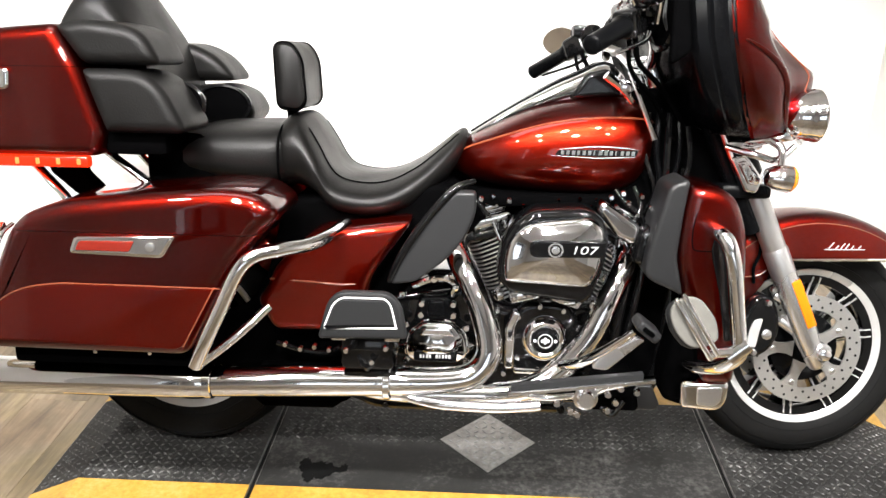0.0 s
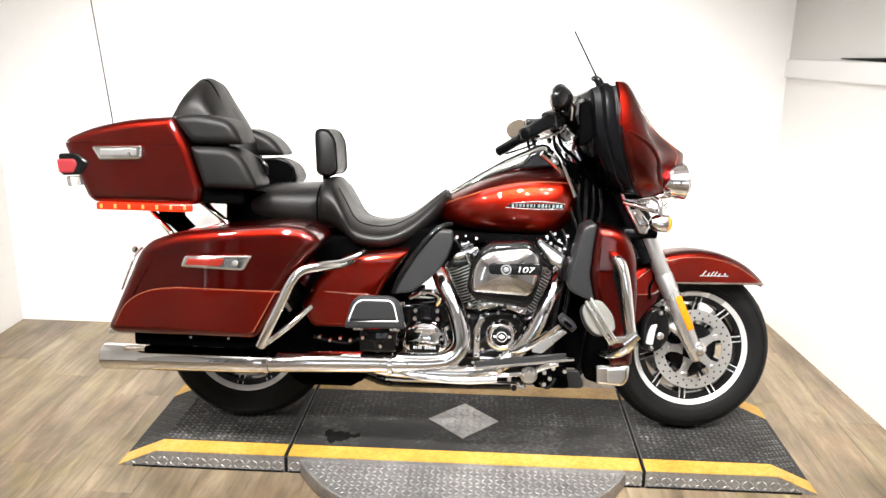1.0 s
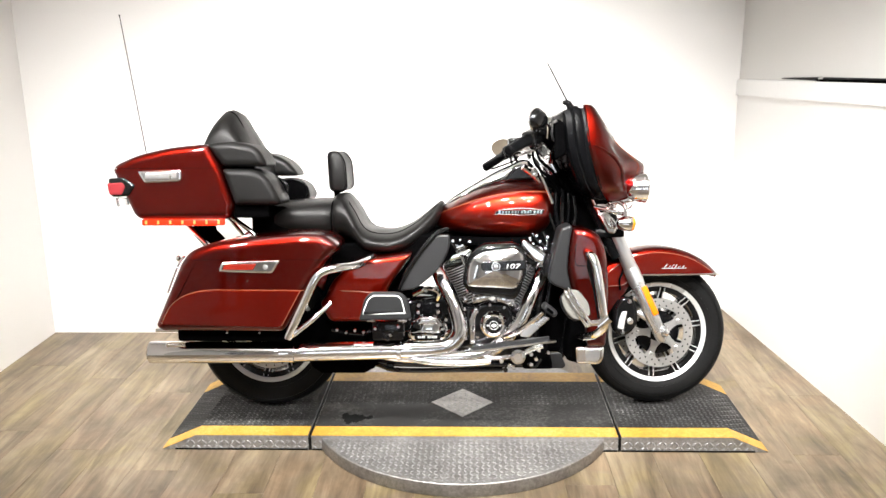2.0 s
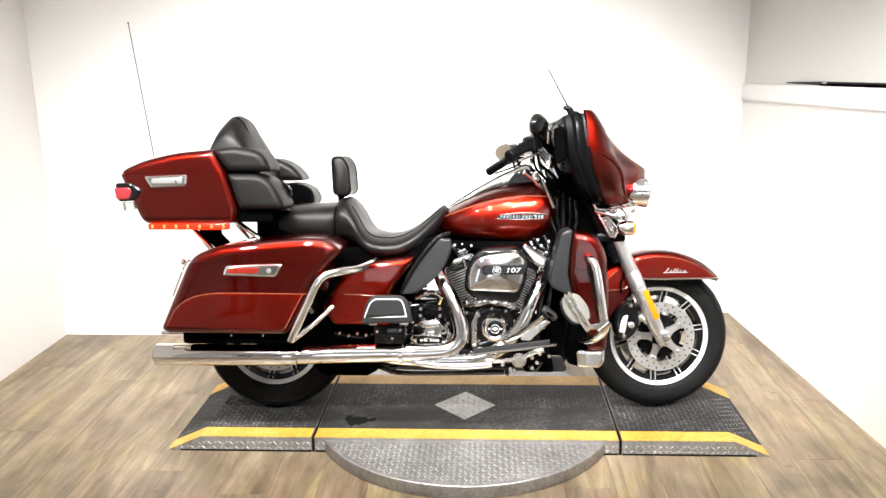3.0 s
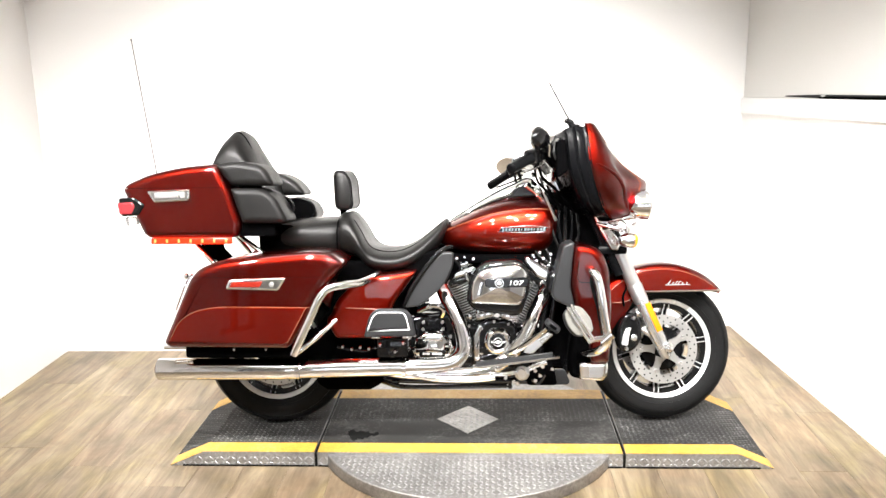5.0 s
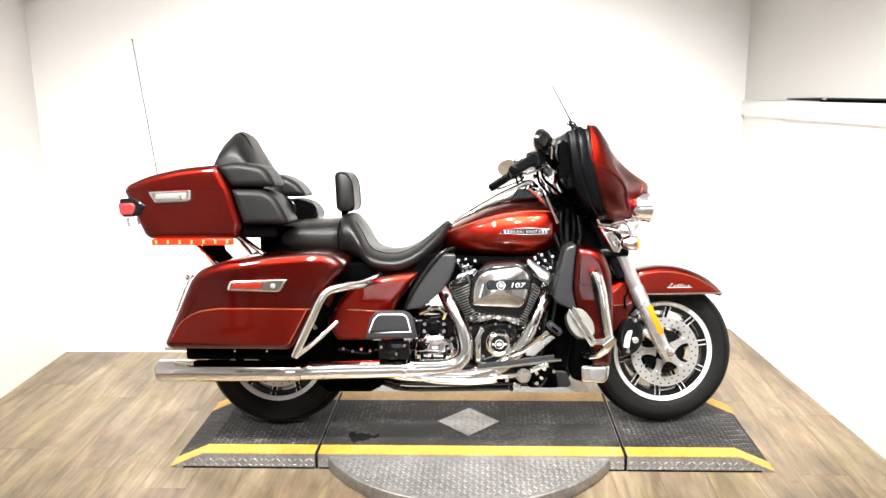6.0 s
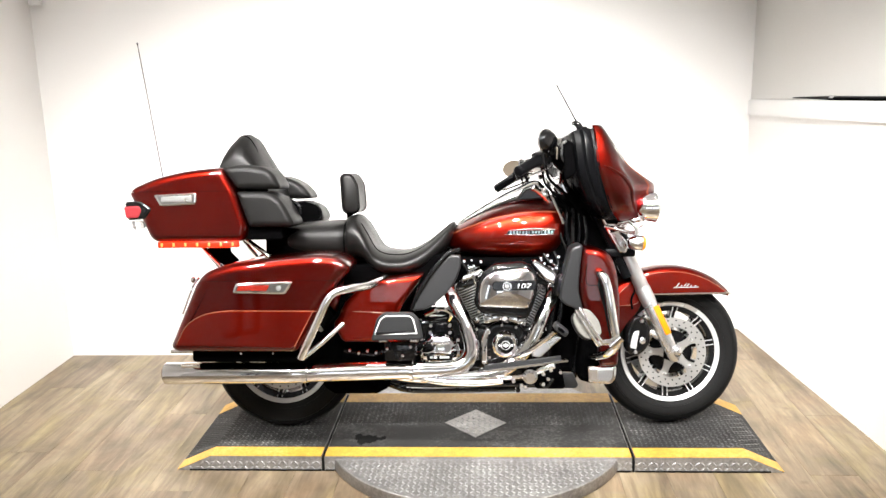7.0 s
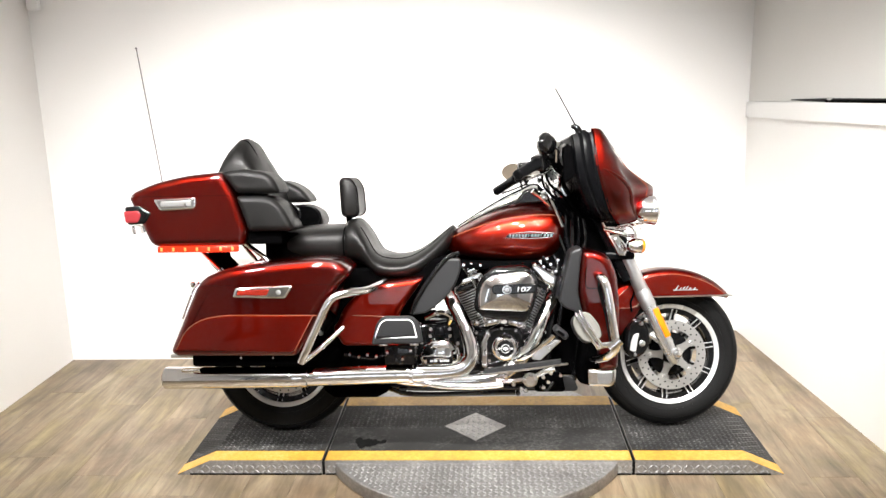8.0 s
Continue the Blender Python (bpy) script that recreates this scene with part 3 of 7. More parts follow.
for name, x0, x1 in (("ramp_section", -FOOT, JL - GAP), ("middle_section", JL + GAP, JR - GAP), ("ramp_section", JR + GAP, FOOT)):
    bm = bmesh.new()
    xs = sorted({x0, x1, *(k for k in (-KNEE, KNEE) if x0 < k < x1)})
    loft(bm, [[Vector((x, PF, 0.0005)), Vector((x, PF, max(deck_height(x), 0.0012))), Vector((x, PB, max(deck_height(x), 0.0012))), Vector((x, PB, 0.0005))] for x in xs])
    sec = part(name, bm, TREAD_LOW, platform, "", 0)
    bm = bmesh.new()
    strip(bm, x0 + 0.002, x1 - 0.002, PF + 0.078, PB - 0.10, 0.002)
    part("deck_coat", bm, DECK, sec, "worn charcoal grip paint", 0)
    for y0, y1 in ((PF + 0.001, PF + 0.0775), (PB - 0.0995, PB - 0.001)):
        bm = bmesh.new()
        strip(bm, x0 + 0.001, x1 - 0.001, y0, y1, 0.0022)
        part("yellow_stripe", bm, YELLOW, sec, "scuffed yellow painted edge stripe", 0)
    bm = bmesh.new()
    tread(bm, x0 + 0.02, x1 - 0.02, PF + 0.085, PB - 0.11, lambda x: deck_height(x) + 0.0018, lambda x, y: not (abs(x) / 0.14 + abs(y) / 0.15 < 1.0) and deck_height(x) > 0.004 and (name != "middle_section" or y > WORN_LANE), step=0.0195, size=0.8)
    tagged(part("deck_tread", bm, DECK_RAISED, sec, "", 0), kind="stuff")
    bm = bmesh.new()
    tread(bm, x0 + 0.01, x1 - 0.005, 0.0, H, None, lambda x, z: deck_height(x) > z + 0.012 and z > 0.008, step=0.022, upright=True, face=PF - 0.0002)
    tagged(part("edge_tread", bm, TREAD, sec, "", 0), kind="stuff")

# dark strips along the front foot, put in for the shadow under the edge
for x0, x1 in ((-1.12, JL - 0.008), (JL + 0.008, JR - 0.008), (JR + 0.008, 1.12)):
    bm = bmesh.new()
    box(bm, (x0, PF - 0.004, 0.0005), (x1, PF - 0.0003, 0.007), 0.001, 1)
    part("edge_seal", bm, RUBBER, platform, "dark strip standing in for the shadow gap at the foot of the platform", 0)
for x in (JL, JR):
    bm = bmesh.new()
    box(bm, (x - 0.0055, PF - 0.002, 0.0005), (x + 0.0055, PB - 0.002, H - 0.004), 0.001, 1)
    part("joint_seal", bm, RUBBER, platform, "black rubber joint between sections", 0)

bm = bmesh.new()
quad = [(-0.13, 0), (0, -0.137), (0.128, 0), (0, 0.134)]
loft(bm, [[Vector((x, y, H + z)) for x, y in quad] for z in (0.0022, 0.0042)])
diamond = part("diamond_plate", bm, TREAD_LOW, platform, "bare steel tread plate set as a diamond", 0)
bm = bmesh.new()
tread(bm, -0.13, 0.13, -0.135, 0.135, lambda x: H + 0.004, lambda x, y: abs(x) / 0.118 + abs(y) / 0.122 < 1, step=0.0235)
tagged(part("diamond_tread", bm, TREAD, diamond, "", 0), kind="stuff")

# oil stain: an uneven thin film on the deck
bm = bmesh.new()
for cx, cy, rx, ry, k in ((-0.445, -0.155, 0.034, 0.040, 1), (-0.420, -0.150, 0.030, 0.028, 2), (-0.474, -0.128, 0.016, 0.024, 3), (-0.390, -0.150, 0.024, 0.010, 4), (-0.370, -0.140, 0.010, 0.014, 5), (-0.455, -0.190, 0.012, 0.014, 6)):
    ring = []
    for i in range(40):
        a = 2 * math.pi * i / 40
        w = 1 + 0.45 * noise.noise(Vector((math.cos(a) * 1.6 + 7 * k, math.sin(a) * 1.6, 0)))  + 0.25 * noise.noise(Vector((math.cos(a) * 5 + 7 * k, math.sin(a) * 5, 3)))
        ring.append((cx + rx * w * math.cos(a), cy + ry * w * math.sin(a)))
    loft(bm, [[Vector((x, y, H + z + 0.0001 * k)) for x, y in ring] for z in (0.0025, 0.0030)])
part("oil_stain", bm, STAIN, platform, "dark dried oil stain", 0)

turntable = thing("turntable", "round steel tread-plate turntable disc under the platform", "turntable", pose(0, -0.02, 0))
DISC_R, DISC_H = 0.612, 0.052
bm = bmesh.new()
turned(bm, [(DISC_R - 0.002, 0.0006), (DISC_R, 0.003), (DISC_R, DISC_H - 0.003), (DISC_R - 0.003, DISC_H)], pose(0, 0, 0), 96)
# only the parts that stand out before and behind the platform
for y, way in ((PF + 0.02 - 0.001, 1), (PB + 0.02 + 0.001, -1)):
    one = bm.copy()
    cut = bmesh.ops.bisect_plane(one, geom=one.verts[:] + one.edges[:] + one.faces[:], plane_co=(0, y, 0), plane_no=(0, way, 0), clear_outer=True)
    bmesh.ops.holes_fill(one, edges=[e for e in cut["geom_cut"] if isinstance(e, bmesh.types.BMEdge)])
    part("disc", one, TREAD_LOW, turntable)
bm.free()
bm = bmesh.new()
tread(bm, -0.62, 0.62, -0.62, PF + 0.01, lambda x: DISC_H - 0.0004, lambda x, y: math.hypot(x, y) < DISC_R - 0.016, step=0.021, size=0.95)
tagged(part("disc_tread", bm, TREAD, turntable, "", 0), kind="stuff")
# ---- the motorcycle ----
LEAN, STEER_DEG, RAKE = 8.0, 7.0, 26.0
bike = thing("motorcycle", "dark red touring motorcycle with chrome trim, leaning on its stand", "motorcycle", pose(0, 0, H + 0.0036, -LEAN))
PIVOT = Vector((0.77, 0, 0.32))
AXIS = Vector((-math.sin(radians(RAKE)), 0, math.cos(radians(RAKE))))
STEER = Matrix.Translation(PIVOT) @ Matrix.Rotation(radians(STEER_DEG), 4, AXIS) @ Matrix.Translation(-PIVOT)


def spart(name, bm, mat, parent=None, label="", smooth=40.0):
    """A part of the front end, which is turned a little to the left."""
    bmesh.ops.transform(bm, matrix=STEER, verts=bm.verts)
    return part(name, bm, mat, parent or bike, label, smooth)


def hoop(bm, profile, m, seg=48):
    """A closed profile of (radius, height) turned round the z axis of m into a ring."""
    rows = []
    for i in range(seg):
        a = 2 * math.pi * i / seg
        rows.append([bm.verts.new(m @ Vector((r * math.cos(a), r * math.sin(a), h))) for r, h in profile])
    k = len(profile)
    for i in range(seg):
        a, b = rows[i], rows[(i + 1) % seg]
        for j in range(k):
            bm.faces.new((a[j], a[(j + 1) % k], b[(j + 1) % k], b[j]))
    return bm


def stations(rows, n=5):
    """Smooth in-between rows of any numbers."""
    k, out = len(rows), []
    for i in range(k - 1):
        p0, p1, p2, p3 = (np.array(rows[min(max(j, 0), k - 1)], float) for j in (i - 1, i, i + 1, i + 2))
        for s in range(n):
            t = s / n
            out.append(0.5 * (2 * p1 + (p2 - p0) * t + (2 * p0 - 5 * p1 + 4 * p2 - p3) * t * t + (3 * p1 - p0 - 3 * p2 + p3) * t ** 3))
    out.append(np.array(rows[-1], float))
    return out


def domed(bm, outline, y0, y1, bulge, steps=7, edge=0.014):
    """A slab like plate(), whose face towards y1 swells by bulge; for outlines without hollows."""
    sign = 1 if y1 > y0 else -1
    rings = [[Vector((p[0], y0, p[1])) for p in outline]]
    for i in range(4):
        a = math.pi / 2 * i / 3
        rings.append([Vector((p[0], y1 - sign * edge * (1 - math.sin(a)), p[1])) for p in shrunk(outline, max(1e-7, edge * (1 - math.cos(a))))])
    rim = shrunk(outline, edge)
    cx, cz = sum(p[0] for p in rim) / len(rim), sum(p[1] for p in rim) / len(rim)
    for i in range(1, steps):
        k = 1 - i / steps
        rings.append([Vector((cx + (p[0] - cx) * k, y1 + sign * bulge * (1 - k * k), cz + (p[1] - cz) * k)) for p in rim])
    return loft(bm, rings)


def bolt(bm, x, y, z, r=0.006, h=0.006, ahead=(0, -1, 0)):
    turned(bm, [(r, 0), (r, h * 0.7), (r * 0.7, h), (r * 0.25, h)], facing((x, y, z), ahead), 8)


BOLT_MESH = {}


def bolts(points, r, h, parent, mat=None, ahead=(0, -1, 0), steer=False, name="bolt"):
    """Round-headed bolts, each an object, on one shared mesh for each size."""
    mat = mat or CHROME
    key = (r, h, mat.name)
    for x, y, z in points:
        m = facing((x, y, z), ahead)
        m = STEER @ m if steer else m
        if key in BOLT_MESH:
            again(BOLT_MESH[key], m, parent)
        else:
            bm = bmesh.new()
            turned(bm, [(r, 0), (r, h * 0.7), (r * 0.7, h), (r * 0.25, h)], Matrix.Identity(4), 8)
            BOLT_MESH[key] = finish(name, bm, mat, parent)
            BOLT_MESH[key].matrix_basis = m


# -- wheels --
FW, RW = Vector((0.800, 0.035, 0.304)), Vector((-0.79, 0, 0.305))
FENDER_AT = Vector((0.778, 0, 0.298))


def wheel(name, centre, radius, rim, half, put, discs, spokes=10):
    m = facing(centre, (0, -1, 0))
    bm = bmesh.new()
    hoop(bm, [(rim - 0.034, -half * 0.70), (rim - 0.012, -half * 0.74), (rim - 0.012, half * 0.74), (rim - 0.034, half * 0.70), (rim - 0.036, half * 0.4), (rim - 0.026, 0), (rim - 0.036, -half * 0.4)], m)
    body = put(name, bm, BLACK_GLOSS, bike, "gloss black cast wheel")
    bm = bmesh.new()
    r0 = rim - 0.008
    prof = [(r0, -half * 0.70), (rim + 0.024, -half * 0.92), (rim + 0.05, -half), (radius - 0.028, -half * 0.93), (radius - 0.010, -half * 0.66), (radius, -half * 0.25),
            (radius, half * 0.25), (radius - 0.010, half * 0.66), (radius - 0.028, half * 0.93), (rim + 0.05, half), (rim + 0.024, half * 0.92), (r0, half * 0.70), (r0 - 0.01, half * 0.4), (r0 - 0.01, -half * 0.4)]
    hoop(bm, prof, m, 72)
    put("tyre", bm, RUBBER, body, "black rubber road tyre")
    bm = bmesh.new()
    for r in (rim + 0.026, radius - 0.034):
        for s in (-1, 1):
            hoop(bm, [(r - 0.0012, s * half * 0.90), (r, s * (half * (0.925 if r < rim + 0.03 else 0.975) + 0.0015)), (r + 0.0012, s * half * 0.90)], m, 72)
    put("sidewall_rib", bm, RUBBER, body)
    for s in (-1, 1):
        bm = bmesh.new()
        hoop(bm, [(rim - 0.013, s * half * 0.74), (rim - 0.004, s * half * 0.84), (rim + 0.004, s * half * 0.88), (rim + 0.005, s * half * 0.78), (rim - 0.008, s * half * 0.6), (rim - 0.013, s * half * 0.6)], m, 72)
        put("rim_flange", bm, FIN_EDGE, body, "machined silver rim edge")
    for i in range(spokes):
        a = 2 * math.pi * (i + 0.3) / spokes
        turn = m @ Matrix.Rotation(a, 4, "Z")
        bm = bmesh.new()
        rows = []
        for r, hw, hd in ((0.040, 0.010, 0.034), (0.085, 0.009, 0.032), (rim - 0.060, 0.0085, 0.034), (rim - 0.016, 0.010, half * 0.78)):
            rows.append([turn @ Vector((r, u * hw, v * hd)) for u, v in ((-1, -0.7), (-0.5, -1), (0.5, -1), (1, -0.7), (1, 0.7), (0.5, 1), (-0.5, 1), (-1, 0.7))])
        loft(bm, rows)
        put("spoke", bm, BLACK_GLOSS, body)
        bm = bmesh.new()
        for w in (-0.0095, 0.0095):
            rows = []
            for r, hd in ((0.05, 0.034), (rim - 0.060, 0.0345), (rim - 0.018, half * 0.79)):
                rows.append([turn @ Vector((r, w + u * 0.0016, v)) for u, v in ((-1, hd - 0.006), (1, hd - 0.006), (1, hd), (-1, hd))])
            loft(bm, rows)
        put("spoke_edge", bm, FIN_EDGE, body, "machined silver spoke edge")
    bm = bmesh.new()
    turned(bm, [(0.030, -half * 0.9), (0.043, -half * 0.6), (0.046, -0.02), (0.046, 0.02), (0.043, half * 0.6), (0.030, half * 0.9)], m, 24)
    put("hub", bm, BLACK_GLOSS, body)
    for s in discs:
        bm = bmesh.new()
        y = s * 0.072
        hoop(bm, [(0.104, y - 0.0025), (0.141, y - 0.0025), (0.142, y), (0.141, y + 0.0025), (0.104, y + 0.0025), (0.103, y)], m, 60)
        put("brake_disc", bm, DISC_STEEL, body, "drilled steel brake disc")
        for i in range(5):
            t2 = m @ Matrix.Rotation(2 * math.pi * (i + 0.45) / 5, 4, "Z")
            bm = bmesh.new()
            loft(bm, [[t2 @ Vector((r, u * w, y + v * 0.003 - s * 0.001)) for u, v in ((-1, -1), (1, -1), (1, 1), (-1, 1))] for r, w in ((0.036, 0.021), (0.055, 0.014), (0.078, 0.013), (0.096, 0.020), (0.1075, 0.032))])
            put("disc_arm", bm, DISC_STEEL, body)
        bm = bmesh.new()
        turned(bm, [(0.030, y + s * 0.002), (0.046, y), (0.050, y - s * 0.004), (0.088, y - s * 0.016), (0.090, y - s * 0.022), (0.030, y - s * 0.024)], m, 32)
        put("disc_carrier", bm, BLACK_SATIN, body, "black hub flange behind the disc")
        bm = bmesh.new()
        for i in range(24):
            for j, r in enumerate((0.113, 0.130)):
                a = 2 * math.pi * (i + j / 2) / 24
                for v in (-1, 1):
                    turned(bm, [(0.0036, 0), (0.0030, 0.0006)], facing(m @ Vector((r * math.cos(a), r * math.sin(a), y + v * 0.0026)), m.to_3x3() @ Vector((0, 0, v))), 6)
        tagged(put("disc_holes", bm, BLACK_DULL, body), kind="stuff")
        bolts([m @ Vector((0.092 * math.cos(a), 0.092 * math.sin(a), y + s * 0.002)) for a in (2 * math.pi * (i + 0.45) / 5 for i in range(5))], 0.0075, 0.006, body, SATIN, (0, -s, 0), put is spart)
    return body


wheel("front_wheel", FW, 0.297, 0.201, 0.062, spart, (1, -1))
wheel("rear_wheel", RW, 0.305, 0.195, 0.088, part, (1,))


# -- front fender --
def fender_rings(centre, r, half, a0, a1, edge_of, n=36, thick=0.0025):
    rings = []
    for i in range(n + 1):
        a = radians(a0 + (a1 - a0) * i / n)
        taper = min(1.0, 0.55 + 0.45 * min(i, 4) / 4)
        re = edge_of(a)
        prof = []
        for q in range(9):
            b = math.pi * q / 8
            prof.append((half * math.cos(b) * (taper if q not in (0, 8) else taper), r - 0.024 + 0.024 * math.sin(b) ** 0.8))
        pts = [(prof[0][0] * 1.01, re)] + [(prof[0][0] * 1.03, (re + r - 0.024) / 2)] + prof + [(prof[-1][0] * 1.03, (re + r - 0.024) / 2)] + [(prof[-1][0] * 1.01, re)]
        inner = [(y * 0.96, rr - thick if 1 < j < len(pts) - 2 else rr) for j, (y, rr) in enumerate(pts)][::-1]
        rings.append([centre + Vector((rr * math.cos(a), y, rr * math.sin(a))) for y, rr in pts + inner])
    return rings


def front_edge(a):
    s = math.sin(a)
    if a < radians(112):
        return min(0.3425, 0.249 / max(s, 0.3))
    return 0.224 + 0.0446 * max(0.0, 1 - (a - radians(112)) / radians(20)) ** 2 + 0.07 * max(0, a - radians(152))


bm = bmesh.new()
loft(bm, fender_rings(FENDER_AT, 0.366, 0.088, 43, 186, front_edge))
fender = spart("front_fender", bm, PAINT_DARK, bike, "deep maroon front fender with a brighter side panel")
for s in (-1, 1):
    bm = bmesh.new()
    rows = []
    for i in range(25):
        a = radians(49 + 60 * i / 24)
        lo = 0.249 / math.sin(a) + 0.006
        hi = max(0.338, lo + 0.003)
        rows.append([FENDER_AT + Vector((rr * math.cos(a), s * (0.0905 + 0.0016 * k), rr * math.sin(a))) for rr, k in ((lo, 0), (lo, 1), ((lo + hi) / 2, 1.6), (hi, 1), (hi, 0))])
    loft(bm, rows)
    spart("side_panel", bm, PAINT_RED, fender, "bright red painted side panel")
    bm = bmesh.new()
    bent(bm, [r[3] for r in rows[::3]] , 0.0013, 3, 6)
    spart("pinstripe", bm, PINSTRIPE, fender)
    bm = bmesh.new()
    rows = []
    for i in range(17):
        a = radians(109 + 31 * i / 16)
        lo = front_edge(a) + 0.008
        tip = (i / 16) ** 2.2
        lo, hi = lo + (0.320 - lo) * tip, 0.336 - 0.014 * tip
        rows.append([FENDER_AT + Vector((rr * math.cos(a), s * (0.0908 + 0.0016 * k), rr * math.sin(a))) for rr, k in ((lo, 0), (lo, 1), ((lo + hi) / 2, 1.4), (hi, 1), (hi, 0))])
    loft(bm, rows)
    spart("side_panel", bm, PAINT_RED, fender, "bright red painted side panel")
    bm = bmesh.new()
    bent(bm, [r[3] for r in rows[::4]] + [r[1] for r in rows[::-4]], 0.0013, 3, 6)
    spart("pinstripe", bm, PINSTRIPE, fender)
    bm = bmesh.new()
    bent(bm, [FENDER_AT + Vector((x, s * 0.0925, 0.249)) for x in (-0.075, 0.0, 0.1, 0.2, 0.243)] + [FENDER_AT + Vector((0.262, s * 0.075, 0.247))], [0.0035, 0.0045, 0.0045, 0.0045, 0.0045, 0.003], 4, 8)
    spart("fender_trim", bm, CHROME, fender, "chrome strip along the fender edge")
    bm = bmesh.new()
    for k, (dx, hgt) in enumerate(((0.0, 0.020), (0.012, 0.010), (0.020, 0.017), (0.028, 0.016), (0.038, 0.009), (0.050, 0.009))):
        x0, z0, hgt = 0.022 + 1.5 * dx, 0.277, 0.75 * hgt
        loft(bm, [[FENDER_AT + Vector((x0 + 0.8 * zz + w, s * (0.0925 + 0.0016), z0 + zz)) for w in (-0.0014, 0.0014)] + [FENDER_AT + Vector((x0 + 0.8 * zz + w, s * 0.0915, z0 + zz)) for w in (0.0014, -0.0014)] for zz in (0, hgt)])
    loft(bm, [[FENDER_AT + Vector((x0, s * y, z)) for y, z in ((0.0915, 0.2735), (0.0941, 0.2735), (0.0941, 0.2755), (0.0915, 0.2755))] for x0 in (0.012, 0.112)])
    spart("script_emblem", bm, LETTER, fender, "silver script emblem")

# -- forks --
UP = Vector((-math.sin(radians(24.5)), 0, math.cos(radians(24.5))))
for s in (-1, 1):
    foot = Vector((0.780, s * 0.118, 0.300))
    bm = bmesh.new()
    tube(bm, [foot - UP * 0.018, foot - UP * 0.008, foot + UP * 0.04, foot + UP * 0.07, foot + UP * 0.30, foot + UP * 0.31], [0.015, 0.021, 0.026, 0.029, 0.030, 0.027], 20)
    turned(bm, [(0.024, -0.012), (0.024, 0.016), (0.018, 0.022), (0.010, 0.022)], facing(foot + Vector((0.004, s * 0.006, 0.026)), (0, s, 0)), 20)
    slider = spart("fork_slider", bm, FORK_SILVER, bike, "satin silver fork leg")
    bm = bmesh.new()
    tube(bm, [foot + UP * 0.305, foot + UP * 0.31, foot + UP * 0.49, foot + UP * 0.495], [0.026, 0.0275, 0.0275, 0.026], 20)
    spart("fork_cover", bm, FORK_SILVER, slider, "silver upper fork cover")
    bm = bmesh.new()
    tube(bm, [foot + UP * 0.49, foot + UP * 0.50, foot + UP * 0.86], [0.026, 0.034, 0.034], 18)
    spart("fork_tube", bm, BLACK_SATIN, slider, "black upper fork tube")
    bm = bmesh.new()
    tube(bm, [foot + UP * 0.36 + Vector((-0.034, 0, -0.008)), foot + UP * 0.80 + Vector((-0.045, 0, -0.008))], [0.020, 0.026], 14)
    spart("fork_shroud", bm, BLACK_SATIN, slider)
    bm = bmesh.new()
    turned(bm, [(0.012, 0), (0.015, 0.004), (0.015, 0.012), (0.009, 0.016)], facing(foot + Vector((0.004, s * 0.028, 0.026)), (0, s, 0)), 6)
    spart("axle_nut", bm, CHROME, slider, "bright axle nut")
    bm = bmesh.new()
    mid = foot + UP * 0.165 + Vector((0.012, s * 0.0285, 0.0))
    rot = Matrix.Translation(mid) @ Matrix.Rotation(-radians(24.5), 4, "Y")
    box(bm, (-0.012, -0.004, -0.062), (0.012, 0.004, 0.062), 0.003, 2, rot)
    spart("amber_reflector", bm, AMBER_GLOW, slider, "long amber reflector with a faint added glow")
    bm = bmesh.new()
    plate(bm, rounded([(0.600, 0.312), (0.634, 0.302), (0.668, 0.322), (0.690, 0.362), (0.686, 0.418), (0.664, 0.462), (0.622, 0.462), (0.592, 0.412), (0.588, 0.352)], 0.018), s * 0.05, s * 0.112, 0.014, 4)
    cal = spart("brake_caliper", bm, BLACK_GLOSS, bike, "gloss black brake caliper")
    bm = bmesh.new()
    plate(bm, rounded([(0.604, 0.338), (0.612, 0.380), (0.622, 0.402), (0.643, 0.406), (0.636, 0.375), (0.629, 0.332)], 0.006), s * 0.109, s * 0.1155, 0.002)
    spart("caliper_insert", bm, FIN_EDGE, cal, "silver caliper insert")
    bolts([(0.655, s * 0.110, 0.365)], 0.013, 0.008, cal, SATIN, (0, s, 0), True)
    bolts([(0.625, s * 0.110, 0.322), (0.652, s * 0.110, 0.445), (0.664, s * 0.105, 0.476), (0.690, s * 0.10, 0.455)], 0.0085, 0.012, cal, SATIN, (0, s, 0), True)
    for p, q in (((0.690, 0.40), (0.735, 0.372)), ((0.672, 0.462), (0.700, 0.450))):
        bm = bmesh.new()
        tube(bm, [(p[0], s * 0.10, p[1]), (q[0], s * 0.112, q[1])], [0.014, 0.017], 12)
        spart("caliper_mount", bm, FORK_SILVER, cal, "silver caliper mounting lug")
    bm = bmesh.new()
    bent(bm, [(0.62, s * 0.095, 0.49), (0.615, s * 0.10, 0.53), (0.63, s * 0.09, 0.58), (0.585, s * 0.07, 0.68)], 0.0045, 5, 8)
    spart("brake_hose", bm, BLACK_DULL, cal)
bm = bmesh.new()
box(bm, (0.50, -0.155, 0.70), (0.62, 0.155, 0.735), 0.012, 2)
spart("fork_yoke", bm, BLACK_SATIN, bike)
